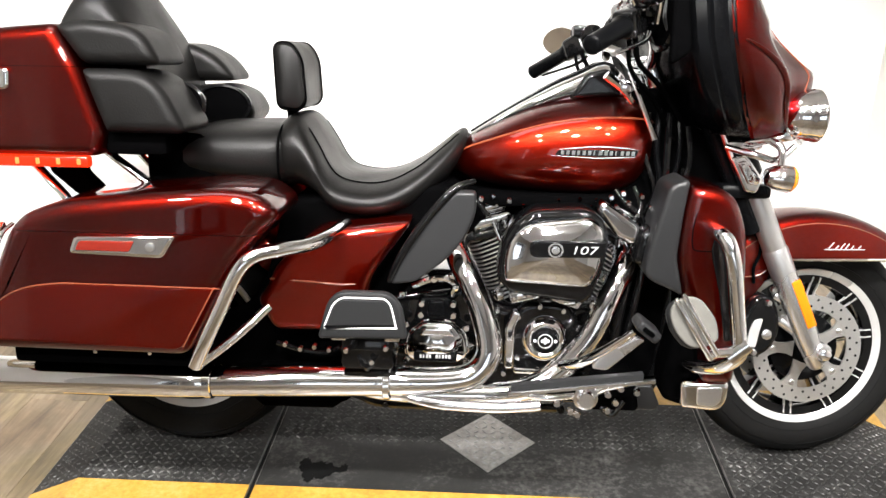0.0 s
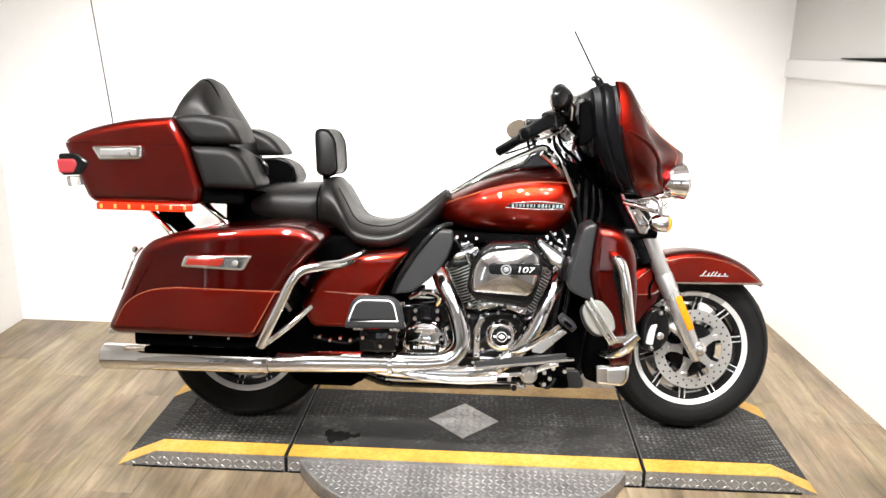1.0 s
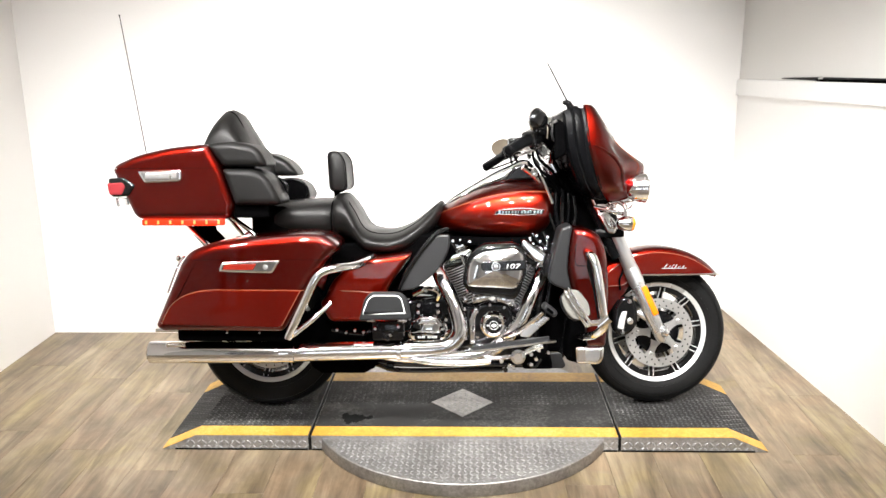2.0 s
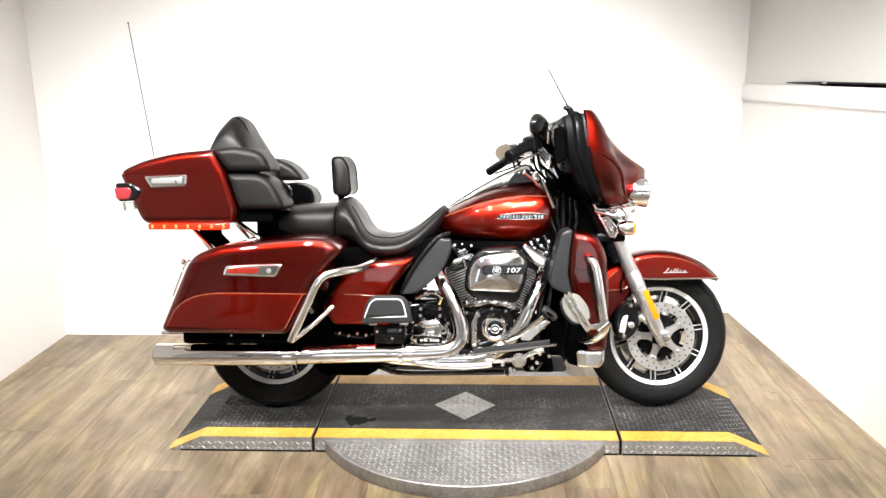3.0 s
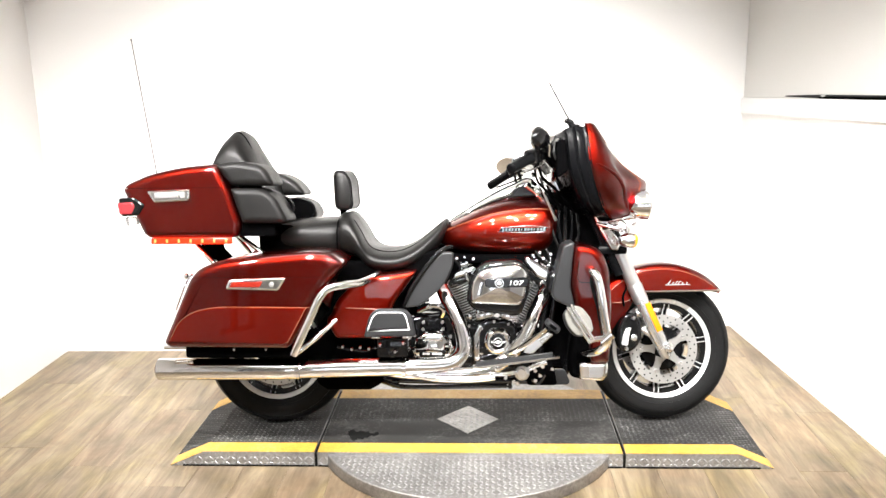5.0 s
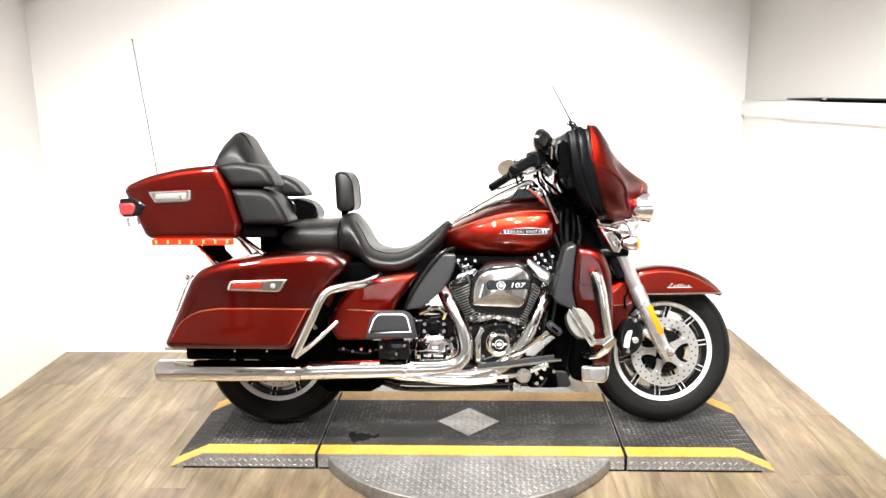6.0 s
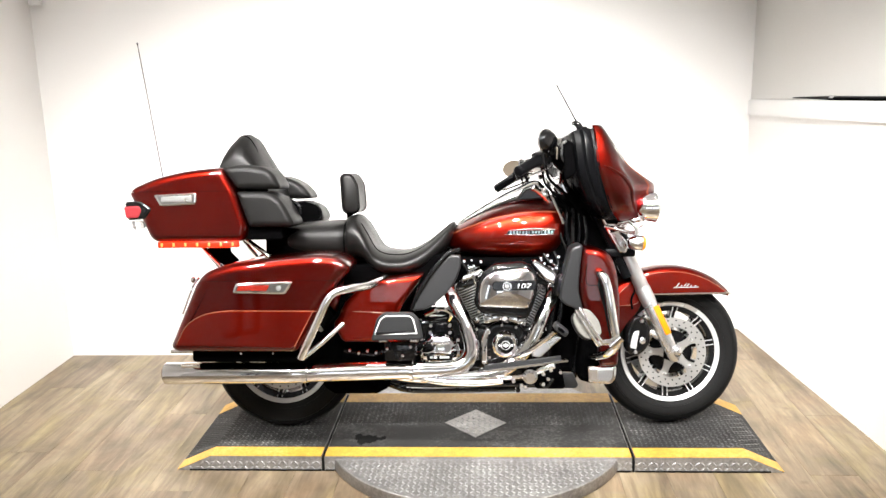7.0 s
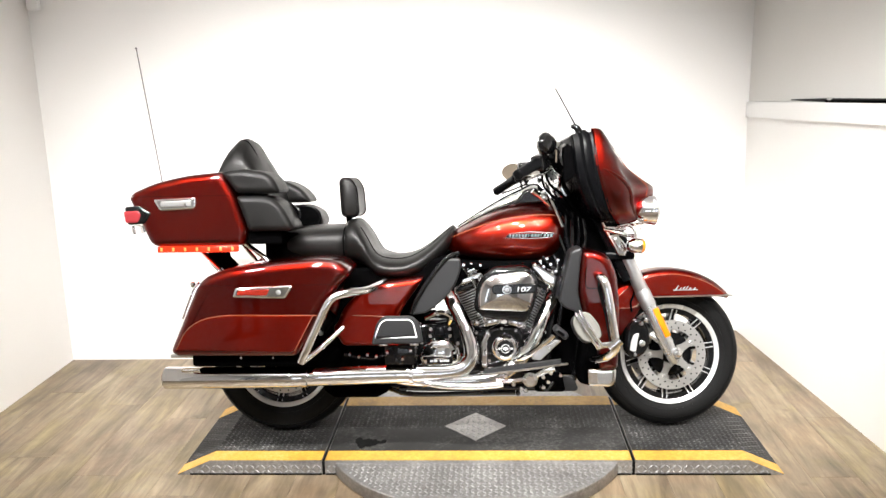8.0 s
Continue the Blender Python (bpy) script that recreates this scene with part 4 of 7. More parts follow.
for s in (-1, 1):
    bm = bmesh.new()
    plate(bm, rounded([(0.506, 0.796), (0.541, 0.808), (0.586, 0.750), (0.575, 0.716), (0.546, 0.720)], 0.008), s * 0.152, s * 0.172, 0.006, 3)
    cov = spart("yoke_cover", bm, CHROME, bike, "chrome cover on the fork yoke")
    bm = bmesh.new()
    plate(bm, rounded([(0.523, 0.786), (0.540, 0.792), (0.568, 0.750), (0.562, 0.735), (0.550, 0.738)], 0.005), s * 0.170, s * 0.177, 0.003)
    spart("cover_rib", bm, CHROME, cov)
    bolts([(0.534, s * 0.175, 0.778), (0.556, s * 0.175, 0.748)], 0.006, 0.008, cov, CHROME, (0, s, 0), True)
    bm = bmesh.new()
    bent(bm, [(0.49, s * 0.175, 0.822), (0.55, s * 0.195, 0.806), (0.60, s * 0.20, 0.795), (0.640, s * 0.20, 0.826)], [0.007, 0.009, 0.008, 0.007], 5, 10)
    spart("lamp_bracket", bm, CHROME, cov, "chrome lamp bracket")

# -- batwing fairing --
FZ = ((0.842, 0.20, 0.545, 0.665), (0.875, 0.275, 0.502, 0.690), (0.90, 0.295, 0.484, 0.704), (0.95, 0.322, 0.463, 0.720), (0.985, 0.332, 0.450, 0.722), (1.01, 0.337, 0.442, 0.684), (1.06, 0.340, 0.430, 0.606), (1.11, 0.335, 0.426, 0.545), (1.17, 0.322, 0.422, 0.500), (1.215, 0.295, 0.415, 0.460))


def fairing_at(z, u):
    """A point of the fairing's outer skin: u from -1 to 1 across."""
    for a, b in zip(FZ, FZ[1:]):
        if z <= b[0]:
            break
    t = min(max((z - a[0]) / (b[0] - a[0]), 0), 1)
    half, back, nose = (a[i] + (b[i] - a[i]) * t for i in (1, 2, 3))
    ang = u * math.pi / 2
    # a hollow runs down each side of the nose
    scoop = 0.046 * math.exp(-((abs(u) - 0.58) / 0.16) ** 2) * max(0.0, math.sin(math.pi * min(1, max(0, (z - 0.85) / 0.24))))
    return Vector((back + (nose - back) * max(0.0, math.cos(ang)) ** (0.85 - 0.25 * min(1, max(0, (z - 1.04) / 0.1))) - scoop, half * math.sin(ang), z))


def fairing_top(u):
    """The skin's upper edge dips towards the nose, where the screen begins."""
    c = max(0.0, min(1.0, (math.cos(u * math.pi / 2) - 0.18) / 0.76))
    return 1.197 - 0.125 * c * c * (3 - 2 * c)


NU, NV = 40, 16
bm = bmesh.new()
outer, inner = [], []
for i in range(NU + 1):
    u = -1 + 2 * i / NU
    col = [fairing_at(0.842 + (fairing_top(u) - 0.842) * j / NV, u) for j in range(NV + 1)]
    outer.append(col)
    inner.append([p + Vector((-0.006, -0.006 * math.copysign(1, p.y) if abs(p.y) > 0.02 else 0, 0)) for p in col][::-1])
loft(bm, [a + b for a, b in zip(outer, inner)])
fairing = spart("fairing", bm, PAINT_DARK, bike, "deep maroon painted batwing fairing", 50)
bm = bmesh.new()
bent(bm, [fairing_at(fairing_top(u) - 0.002, u) + Vector((0.002, 0, 0.002)) for u in (-0.97, -0.8, -0.6, -0.4, -0.2, 0, 0.2, 0.4, 0.6, 0.8, 0.97)], 0.0025, 4, 8)
spart("brow_trim", bm, CHROME, fairing, "thin bright trim along the fairing's brow")
for s in (-1,):
    bm = bmesh.new()
    pts = []
    for k in range(12):
        z = 0.862 + (1.075 - 0.862) * k / 11
        half = fairing_at(z, 1.0).y
        u = math.asin(min(1.0, 0.205 / half)) / (math.pi / 2)
        pts.append(fairing_at(z, s * u) + Vector((0.0005, s * 0.0005, 0)))
    bent(bm, pts, 0.0012, 3, 6)
    spart("pinstripe", bm, PINSTRIPE, fairing, "fine orange pinstripe")
# a raised ridge sweeps down each cheek towards the lamp
for s in (-1, 1):
    bm = bmesh.new()
    bent(bm, [fairing_at(z, s * u) + Vector((0.001, s * 0.001, 0)) for u, z in ((0.97, 1.045), (0.90, 1.030), (0.82, 1.000), (0.76, 0.960), (0.74, 0.920), (0.70, 0.885), (0.60, 0.860))], [0.002, 0.005, 0.0065, 0.007, 0.0065, 0.005, 0.002], 6, 10)
    spart("cheek_ridge", bm, PAINT_DARK, fairing)
# inner fairing: a black collar behind the skin, and the dash that closes it
bm = bmesh.new()
rim_line = [fairing_at(z, -0.995) for z in (0.845, 0.865, 0.89, 0.93, 0.99, 1.05, 1.11, 1.16, 1.188)]
loop = []
for s in (-1, 1):
    side_pts = rim_line if s < 0 else rim_line[::-1]
    loop += [Vector((p.x, p.y if s < 0 else -p.y, p.z)) for p in side_pts]
rings = []
for k, (dx, shrink, lift) in enumerate(((0.004, 0.955, 0.0), (0.0, 0.990, 0.0), (-0.018, 0.975, 0.0), (-0.025, 0.985, 0.0), (-0.048, 0.985, 0.0), (-0.054, 0.965, -0.002), (-0.061, 0.975, -0.002), (-0.080, 0.955, -0.004), (-0.090, 0.90, -0.006))):
    ring = []
    for p in loop:
        low = max(0.0, (1.0 - p.z) / 0.16)
        ring.append(Vector((p.x + dx * (1 - 0.12 * low), p.y * shrink, 1.02 + (p.z - 1.02) * (shrink if k > 1 else 1) + lift)))
    rings.append(ring)
loft(bm, rings)
dash = spart("inner_fairing", bm, BLACK_SATIN, fairing, "black moulded inner fairing")
for s in (-1, 1):
    bm = bmesh.new()
    hoop(bm, [(0.052, -0.004), (0.062, -0.004), (0.064, 0.004), (0.060, 0.010), (0.052, 0.006)], facing((0.322, s * 0.225, 1.085), (-1, s * 0.1, 0.15)), 28)
    spart("speaker_ring", bm, BLACK_GLOSS, dash)
    bm = bmesh.new()
    turned(bm, [(0.052, -0.004), (0.050, 0.003), (0.02, 0.006)], facing((0.320, s * 0.225, 1.085), (-1, s * 0.1, 0.15)), 24)
    spart("speaker_grille", bm, BLACK_DULL, dash)
    if s < 0:
        bm = bmesh.new()
        plate(bm, rounded([(0.305, 0.99), (0.35, 1.02), (0.335, 1.14), (0.305, 1.13)], 0.015), -0.300, -0.322, 0.008)
        spart("vent_wing", bm, BLACK_DULL, dash)
for s in (-1, 1):
    for dx, dy, low, high in ((0.000, 0.000, 1.030, 1.150), (-0.014, 0.022, 1.040, 1.140), (-0.026, 0.046, 1.050, 1.130)):
        bm = bmesh.new()
        bent(bm, [(0.352 + dx, s * (0.292 - dy), low), (0.334 + dx, s * (0.302 - dy), (low + high) / 2), (0.340 + dx, s * (0.290 - dy), high)], [0.002, 0.0042, 0.002], 5, 8)
        spart("vent_rib", bm, GREY_PLASTIC, dash, "grey moulded vent rib")
for k in range(4):
    bm = bmesh.new()
    hoop(bm, [(0.030, 0), (0.037, 0), (0.037, 0.008), (0.033, 0.012), (0.030, 0.008)], facing((0.322, (k - 1.5) * 0.082, 1.135), (-1, 0, 0.25)), 20)
    spart("gauge_ring", bm, CHROME, dash, "chrome gauge ring")
# short aerial with its black foot on the fairing's shoulder
bm = bmesh.new()
bent(bm, [(0.385, -0.25, 1.175), (0.370, -0.255, 1.205), (0.348, -0.258, 1.210)], [0.016, 0.013, 0.006], 5, 10)
bolt(bm, 0.397, -0.25, 1.188, 0.012, 0.01, (0, 0, 1))
spart("aerial_foot", bm, BLACK_GLOSS, fairing)
bm = bmesh.new()
tube(bm, [(0.368, -0.255, 1.210), (0.290, -0.262, 1.352)], [0.0030, 0.0022], 6)
spart("short_aerial", bm, BLACK_SATIN, fairing, "thin short whip aerial")

# -- front lamps and their chrome bar --
for s in (-1, 1):
    c = Vector((0.652, s * 0.205, 0.893))
    bm = bmesh.new()
    turned(bm, [(0.008, -0.056), (0.026, -0.052), (0.041, -0.042), (0.051, -0.024), (0.056, 0.000), (0.0565, 0.014), (0.059, 0.017), (0.059, 0.025), (0.052, 0.030)], facing(c, (1, 0, 0.02)), 28)
    lamp = spart("passing_lamp", bm, CHROME, bike, "round chrome passing lamp")
    bm = bmesh.new()
    turned(bm, [(0.047, 0.027), (0.043, 0.036), (0.024, 0.042), (0.004, 0.043)], facing(c, (1, 0, 0.02)), 24)
    spart("lamp_lens", bm, CLEAR_LENS, lamp, "clear glass lens")
    c2 = Vector((0.603, s * 0.225, 0.757))
    bm = bmesh.new()
    turned(bm, [(0.007, -0.040), (0.018, -0.036), (0.026, -0.021), (0.030, 0.0), (0.031, 0.016), (0.028, 0.018)], facing(c2, (1, 0, -0.1)), 24)
    sig = spart("turn_signal", bm, CHROME, bike, "chrome bullet turn signal")
    bm = bmesh.new()
    turned(bm, [(0.029, 0.014), (0.029, 0.021), (0.022, 0.029), (0.004, 0.032)], facing(c2, (1, 0, -0.1)), 22)
    spart("signal_lens", bm, AMBER_GLOW, sig, "amber lens")
    bm = bmesh.new()
    bent(bm, [(0.60, s * 0.225, 0.785), (0.60, s * 0.22, 0.82), (0.585, s * 0.20, 0.84)], [0.009, 0.009, 0.012], 4, 10)
    spart("signal_stem", bm, CHROME, sig)
bm = bmesh.new()
bent(bm, [(0.53, -0.13, 0.825), (0.57, -0.19, 0.838), (0.625, -0.205, 0.848), (0.65, -0.12, 0.84), (0.66, 0, 0.835), (0.65, 0.12, 0.84), (0.625, 0.205, 0.848), (0.57, 0.19, 0.838), (0.53, 0.13, 0.825)], 0.011, 5, 10)
for s in (-1, 1):
    tube(bm, [(0.640, s * 0.205, 0.84), (0.665, s * 0.205, 0.862)], [0.016, 0.012], 10)
    box(bm, (0.50, s * 0.15 - 0.012, 0.815), (0.585, s * 0.15 + 0.012, 0.835), 0.005)
spart("lamp_bar", bm, CHROME, bike, "chrome lamp bar under the fairing")
for s in (-1, 1):
    bm = bmesh.new()
    tube(bm, [(0.445, s * 0.165, 0.935), (0.452, s * 0.165, 0.925), (0.515, s * 0.160, 0.79), (0.545, s * 0.15, 0.735)], [0.010, 0.0075, 0.0075, 0.006], 10)
    bolt(bm, 0.448, s * 0.165, 0.935, 0.011, 0.012, (0, s, 0))
    spart("fork_brace", bm, CHROME, bike, "thin chrome stay beside the fork")

# -- handlebar --
bm = bmesh.new()
bent(bm, [(0.195, -0.305, 1.055), (0.27, -0.235, 1.075), (0.325, -0.15, 1.045), (0.345, -0.06, 1.00), (0.345, 0.06, 1.00), (0.325, 0.15, 1.045), (0.275, 0.235, 1.070), (0.225, 0.305, 1.055)], 0.014, 6, 12)
bar = spart("handlebar", bm, CHROME, bike, "chrome handlebar")
for s in (-1, 1):
    inner_p, end_p = (Vector((0.208, -0.305, 1.068)), Vector((0.120, -0.405, 1.022))) if s < 0 else (Vector((0.228, 0.305, 1.052)), Vector((0.142, 0.400, 0.995)))
    d = (end_p - inner_p).normalized()
    bm = bmesh.new()
    tube(bm, [inner_p, inner_p + d * 0.003, inner_p + d * 0.012, inner_p + d * 0.02, end_p - d * 0.004, end_p, end_p + d * 0.001], [0.018, 0.024, 0.024, 0.0195, 0.0195, 0.016, 0.010], 16)
    spart("grip", bm, BLACK_SATIN, bar, "black rubber grip")
    bm = bmesh.new()
    mm = facing(inner_p - d * 0.03, d)
    box(bm, (-0.026, -0.028, -0.032), (0.026, 0.028, 0.032), 0.009, 3, mm)
    box(bm, (-0.022, -0.018, -0.075), (0.026, 0.030, -0.028), 0.008, 2, mm)
    spart("switch_pod", bm, BLACK_GLOSS, bar, "black switch housing")
    bm = bmesh.new()
    bent(bm, [inner_p + Vector((0.05, 0.01 * s, -0.012)), inner_p + Vector((0.035, s * 0.035, -0.03)), inner_p + Vector((-0.01, s * 0.085, -0.048)), inner_p + Vector((-0.05, s * 0.125, -0.062))], [0.008, 0.007, 0.006, 0.007], 5, 10, 0.6)
    spart("hand_lever", bm, CHROME if s < 0 else BLACK_GLOSS, bar, "polished hand lever" if s < 0 else "black hand lever")
    bm = bmesh.new()
    box(bm, (0.225, s * 0.265 - 0.022, 1.088), (0.285, s * 0.265 + 0.022, 1.118), 0.006, 2)
    spart("fluid_reservoir", bm, BLACK_GLOSS, bar, "black fluid reservoir with a cover")
    # mirror: shell, glass and stem
    mc, face = (Vector((0.238, -0.335, 1.138)), Vector((-0.75, 0.60, 0.10))) if s < 0 else (Vector((0.228, 0.40, 1.085)), Vector((-0.58, -0.80, 0.0)))
    mm = facing(mc, face)
    bm = bmesh.new()
    rows = [[mm @ Vector((0.062 * k * math.cos(a), 0.040 * k * math.sin(a), z)) for a in (2 * math.pi * i / 28 for i in range(28))] for k, z in ((0.15, -0.030), (0.55, -0.026), (0.85, -0.015), (1.0, 0.0), (1.0, 0.004), (0.94, 0.006))]
    loft(bm, rows)
    mir = spart("mirror_shell", bm, BLACK_GLOSS if s < 0 else CHROME, bar, "oval rear-view mirror")
    bm = bmesh.new()
    loft(bm, [[mm @ Vector((0.062 * k * math.cos(a), 0.040 * k * math.sin(a), z)) for a in (2 * math.pi * i / 28 for i in range(28))] for k, z in ((0.92, 0.0058), (0.92, 0.0075))])
    spart("mirror_glass", bm, BEIGE_MIRROR, bar, "mirror glass")
    if s < 0:
        bm = bmesh.new()
        bent(bm, [mm @ Vector((0.062 * math.cos(a), 0.040 * math.sin(a), 0.002)) for a in (2 * math.pi * i / 16 for i in range(17))], 0.0036, 2, 8)
        spart("mirror_rim", bm, CHROME, mir, "polished rim of the mirror")
    bm = bmesh.new()
    bent(bm, [mc - face.normalized() * 0.022, mc + Vector((0.04, -s * 0.02, -0.02)), mc + Vector((0.045, -s * 0.05, -0.06))], 0.006, 5, 8)
    spart("mirror_stem", bm, CHROME, bar)
    for line, r in (([(0.25, s * 0.25, 1.05), (0.27, s * 0.22, 1.00), (0.34, s * 0.16, 0.95), (0.42, s * 0.10, 0.86)], 0.006), ([(0.235, s * 0.26, 1.045), (0.25, s * 0.23, 0.985), (0.33, s * 0.15, 0.92), (0.40, s * 0.09, 0.83)], 0.005)):
        bm = bmesh.new()
        bent(bm, line, r, 5, 8)
        spart("control_cable", bm, BLACK_DULL, bar, "black control cable")
for y in (-0.055, 0.055):
    bm = bmesh.new()
    tube(bm, [(0.345, y, 1.0), (0.375, y, 0.94)], [0.022, 0.024], 14)
    spart("bar_riser", bm, CHROME, bar)
bm = bmesh.new()
box(bm, (0.325, -0.08, 1.005), (0.365, 0.08, 1.025), 0.008)
spart("bar_clamp", bm, CHROME, bar)
bm = bmesh.new()
bent(bm, [(0.235, -0.18, 0.985), (0.275, -0.172, 0.955), (0.30, -0.165, 0.925)], [0.010, 0.009, 0.006], 4, 8)
bent(bm, [(0.305, -0.172, 0.955), (0.335, -0.178, 0.885), (0.352, -0.18, 0.845)], [0.006, 0.006, 0.0085], 4, 8)
box(bm, (0.268, -0.186, 0.948), (0.292, -0.160, 0.975), 0.004)
part("chrome_linkage", bm, CHROME, bike, "chrome cable linkage by the tank")

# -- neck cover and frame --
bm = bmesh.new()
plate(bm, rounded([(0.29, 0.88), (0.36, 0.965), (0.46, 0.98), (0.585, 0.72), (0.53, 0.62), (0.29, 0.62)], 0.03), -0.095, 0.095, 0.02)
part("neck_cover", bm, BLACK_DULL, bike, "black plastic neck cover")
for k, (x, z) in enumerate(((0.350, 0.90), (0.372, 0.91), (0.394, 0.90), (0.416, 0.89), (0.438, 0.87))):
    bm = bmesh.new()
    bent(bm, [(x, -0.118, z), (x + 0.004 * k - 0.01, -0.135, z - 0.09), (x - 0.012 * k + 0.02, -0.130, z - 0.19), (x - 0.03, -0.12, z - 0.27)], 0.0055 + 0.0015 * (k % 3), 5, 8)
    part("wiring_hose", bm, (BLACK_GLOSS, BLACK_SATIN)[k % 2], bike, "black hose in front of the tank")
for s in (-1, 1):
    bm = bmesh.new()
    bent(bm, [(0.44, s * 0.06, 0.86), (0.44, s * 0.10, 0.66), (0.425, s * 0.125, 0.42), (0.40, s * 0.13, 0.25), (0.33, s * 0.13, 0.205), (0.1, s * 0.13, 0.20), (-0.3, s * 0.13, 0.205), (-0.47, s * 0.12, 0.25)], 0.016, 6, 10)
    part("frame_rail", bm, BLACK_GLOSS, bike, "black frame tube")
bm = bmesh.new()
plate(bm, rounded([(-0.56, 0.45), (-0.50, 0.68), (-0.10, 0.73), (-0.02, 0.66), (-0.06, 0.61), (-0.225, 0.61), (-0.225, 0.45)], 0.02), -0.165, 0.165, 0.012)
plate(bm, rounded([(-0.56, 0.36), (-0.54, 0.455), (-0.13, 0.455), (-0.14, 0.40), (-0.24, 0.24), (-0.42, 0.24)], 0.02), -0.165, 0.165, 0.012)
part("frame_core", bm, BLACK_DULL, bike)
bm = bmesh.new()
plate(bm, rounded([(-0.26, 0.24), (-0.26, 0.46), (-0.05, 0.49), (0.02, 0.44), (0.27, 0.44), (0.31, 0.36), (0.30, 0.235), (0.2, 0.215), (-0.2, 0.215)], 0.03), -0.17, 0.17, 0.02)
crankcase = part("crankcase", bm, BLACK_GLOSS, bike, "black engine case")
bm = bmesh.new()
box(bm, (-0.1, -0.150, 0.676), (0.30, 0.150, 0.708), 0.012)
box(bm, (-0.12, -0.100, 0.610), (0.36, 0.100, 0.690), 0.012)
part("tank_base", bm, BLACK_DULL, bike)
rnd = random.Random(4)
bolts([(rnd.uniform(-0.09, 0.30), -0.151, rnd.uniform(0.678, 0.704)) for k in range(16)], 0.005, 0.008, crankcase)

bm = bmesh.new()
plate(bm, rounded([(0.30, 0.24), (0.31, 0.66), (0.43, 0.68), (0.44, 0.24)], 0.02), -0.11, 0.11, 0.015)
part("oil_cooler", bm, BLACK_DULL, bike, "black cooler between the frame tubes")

# -- engine --
def cylinder(foot, head, name):
    foot, head = Vector(foot), Vector(head)
    d = (head - foot).normalized()
    m = facing(foot, d)
    bm = bmesh.new()
    turned(bm, [(0.062, -0.02), (0.064, 0.0), (0.064, (head - foot).length)], m, 28)
    barrel = part(name, bm, BLACK_GLOSS, bike, "black finned engine cylinder")
    n = 18
    side = m.to_3x3() @ Vector((1, 0, 0))
    shape = rounded([(-0.078, -0.125), (0.078, -0.125), (0.078, 0.125), (-0.078, 0.125)], 0.05, 6)
    bmf = bmesh.new()
    loft(bmf, [[Vector((p[0] * k, p[1] * k, z)) for p in shape] for k, z in ((0.975, -0.0022), (1.0, -0.0012), (1.0, 0.0012), (0.975, 0.0022))])
    first_fin = finish("fin", bmf, BLACK_SATIN, barrel)
    bmf = bmesh.new()
    edge = [(p[0] * 1.002, p[1] * 1.002) for p in shape]
    loft(bmf, [[Vector((p[0] * k, p[1] * k, z)) for p in edge] for k, z in ((0.97, 0.0012), (1.006, 0.0012), (1.006, 0.0046), (0.97, 0.0046))], caps=False)
    first_edge = finish("fin_edge", bmf, SATIN, barrel, "machined bright fin edge")
    ylook = Matrix(((d.z, 0, d.x, 0), (0, 1, 0, 0), (-d.x, 0, d.z, 0), (0, 0, 0, 1)))
    for i in range(n):
        t = (i + 0.5) / n
        mm = Matrix.Translation(foot + (head - foot) * t) @ ylook
        if i == 0:
            first_fin.matrix_basis = mm
            first_edge.matrix_basis = mm
        else:
            again(first_fin, mm, barrel)
            again(first_edge, mm, barrel)
    return barrel


cylinder((0.068, 0.0, 0.455), (-0.008, 0.0, 0.628), "rear_cylinder")
cylinder((0.190, 0.0, 0.440), (0.290, 0.0, 0.605), "front_cylinder")
for name, x0, z0, turn in (("rear_rocker_cover", -0.010, 0.652, 16), ("front_rocker_cover", 0.300, 0.640, -28)):
    bm = bmesh.new()
    c, s_ = math.cos(radians(turn)), math.sin(radians(turn))
    for lo, hi, hw, yy in ((-0.030, 0.004, 0.052, 0.135), (0.004, 0.034, 0.042, 0.125)):
        corners = [(-hw, lo), (hw, lo), (hw * 0.9, hi), (-hw * 0.9, hi)]
        plate(bm, rounded([(x0 + p[0] * c - p[1] * s_, z0 + p[0] * s_ + p[1] * c) for p in corners], 0.012), -yy, yy, 0.010)
    for k in (-0.032, 0.0, 0.032):
        bolt(bm, x0 + k * c - 0.036 * s_, -0.085, z0 + k * s_ + 0.036 * c, 0.008, 0.008, (-s_, 0, c))
    part(name, bm, CHROME, bike, "chrome rocker cover")
    bm = bmesh.new()
    corners = [(-0.058, -0.052), (0.058, -0.052), (0.058, -0.030), (-0.058, -0.030)]
    plate(bm, rounded([(x0 + p[0] * c - p[1] * s_, z0 + p[0] * s_ + p[1] * c) for p in corners], 0.01), -0.14, 0.14, 0.008)
    part("cylinder_head", bm, BLACK_GLOSS, bike)

# cam cover
CX, CZ = 0.123, 0.377
bm = bmesh.new()
plate(bm, rounded([(0.035, 0.325), (0.050, 0.44), (0.085, 0.462), (0.165, 0.462), (0.200, 0.43), (0.205, 0.345), (0.16, 0.285), (0.06, 0.285)], 0.025), -0.165, -0.215, 0.010)
camc = part("cam_cover", bm, BLACK_GLOSS, bike, "gloss black cam cover with a round chrome badge")
bm = bmesh.new()
plate(bm, rounded([(0.030, 0.300), (0.028, 0.400), (0.048, 0.445), (0.066, 0.440), (0.052, 0.400), (0.052, 0.300)], 0.008), -0.19, -0.222, 0.005)
plate(bm, rounded([(0.052, 0.288), (0.052, 0.302), (0.150, 0.300), (0.165, 0.284)], 0.005), -0.19, -0.219, 0.004)
part("cover_rib", bm, CHROME, camc, "bright edge of the cam cover")
bm = bmesh.new()
m = facing((CX, -0.213, CZ), (0, -1, 0))
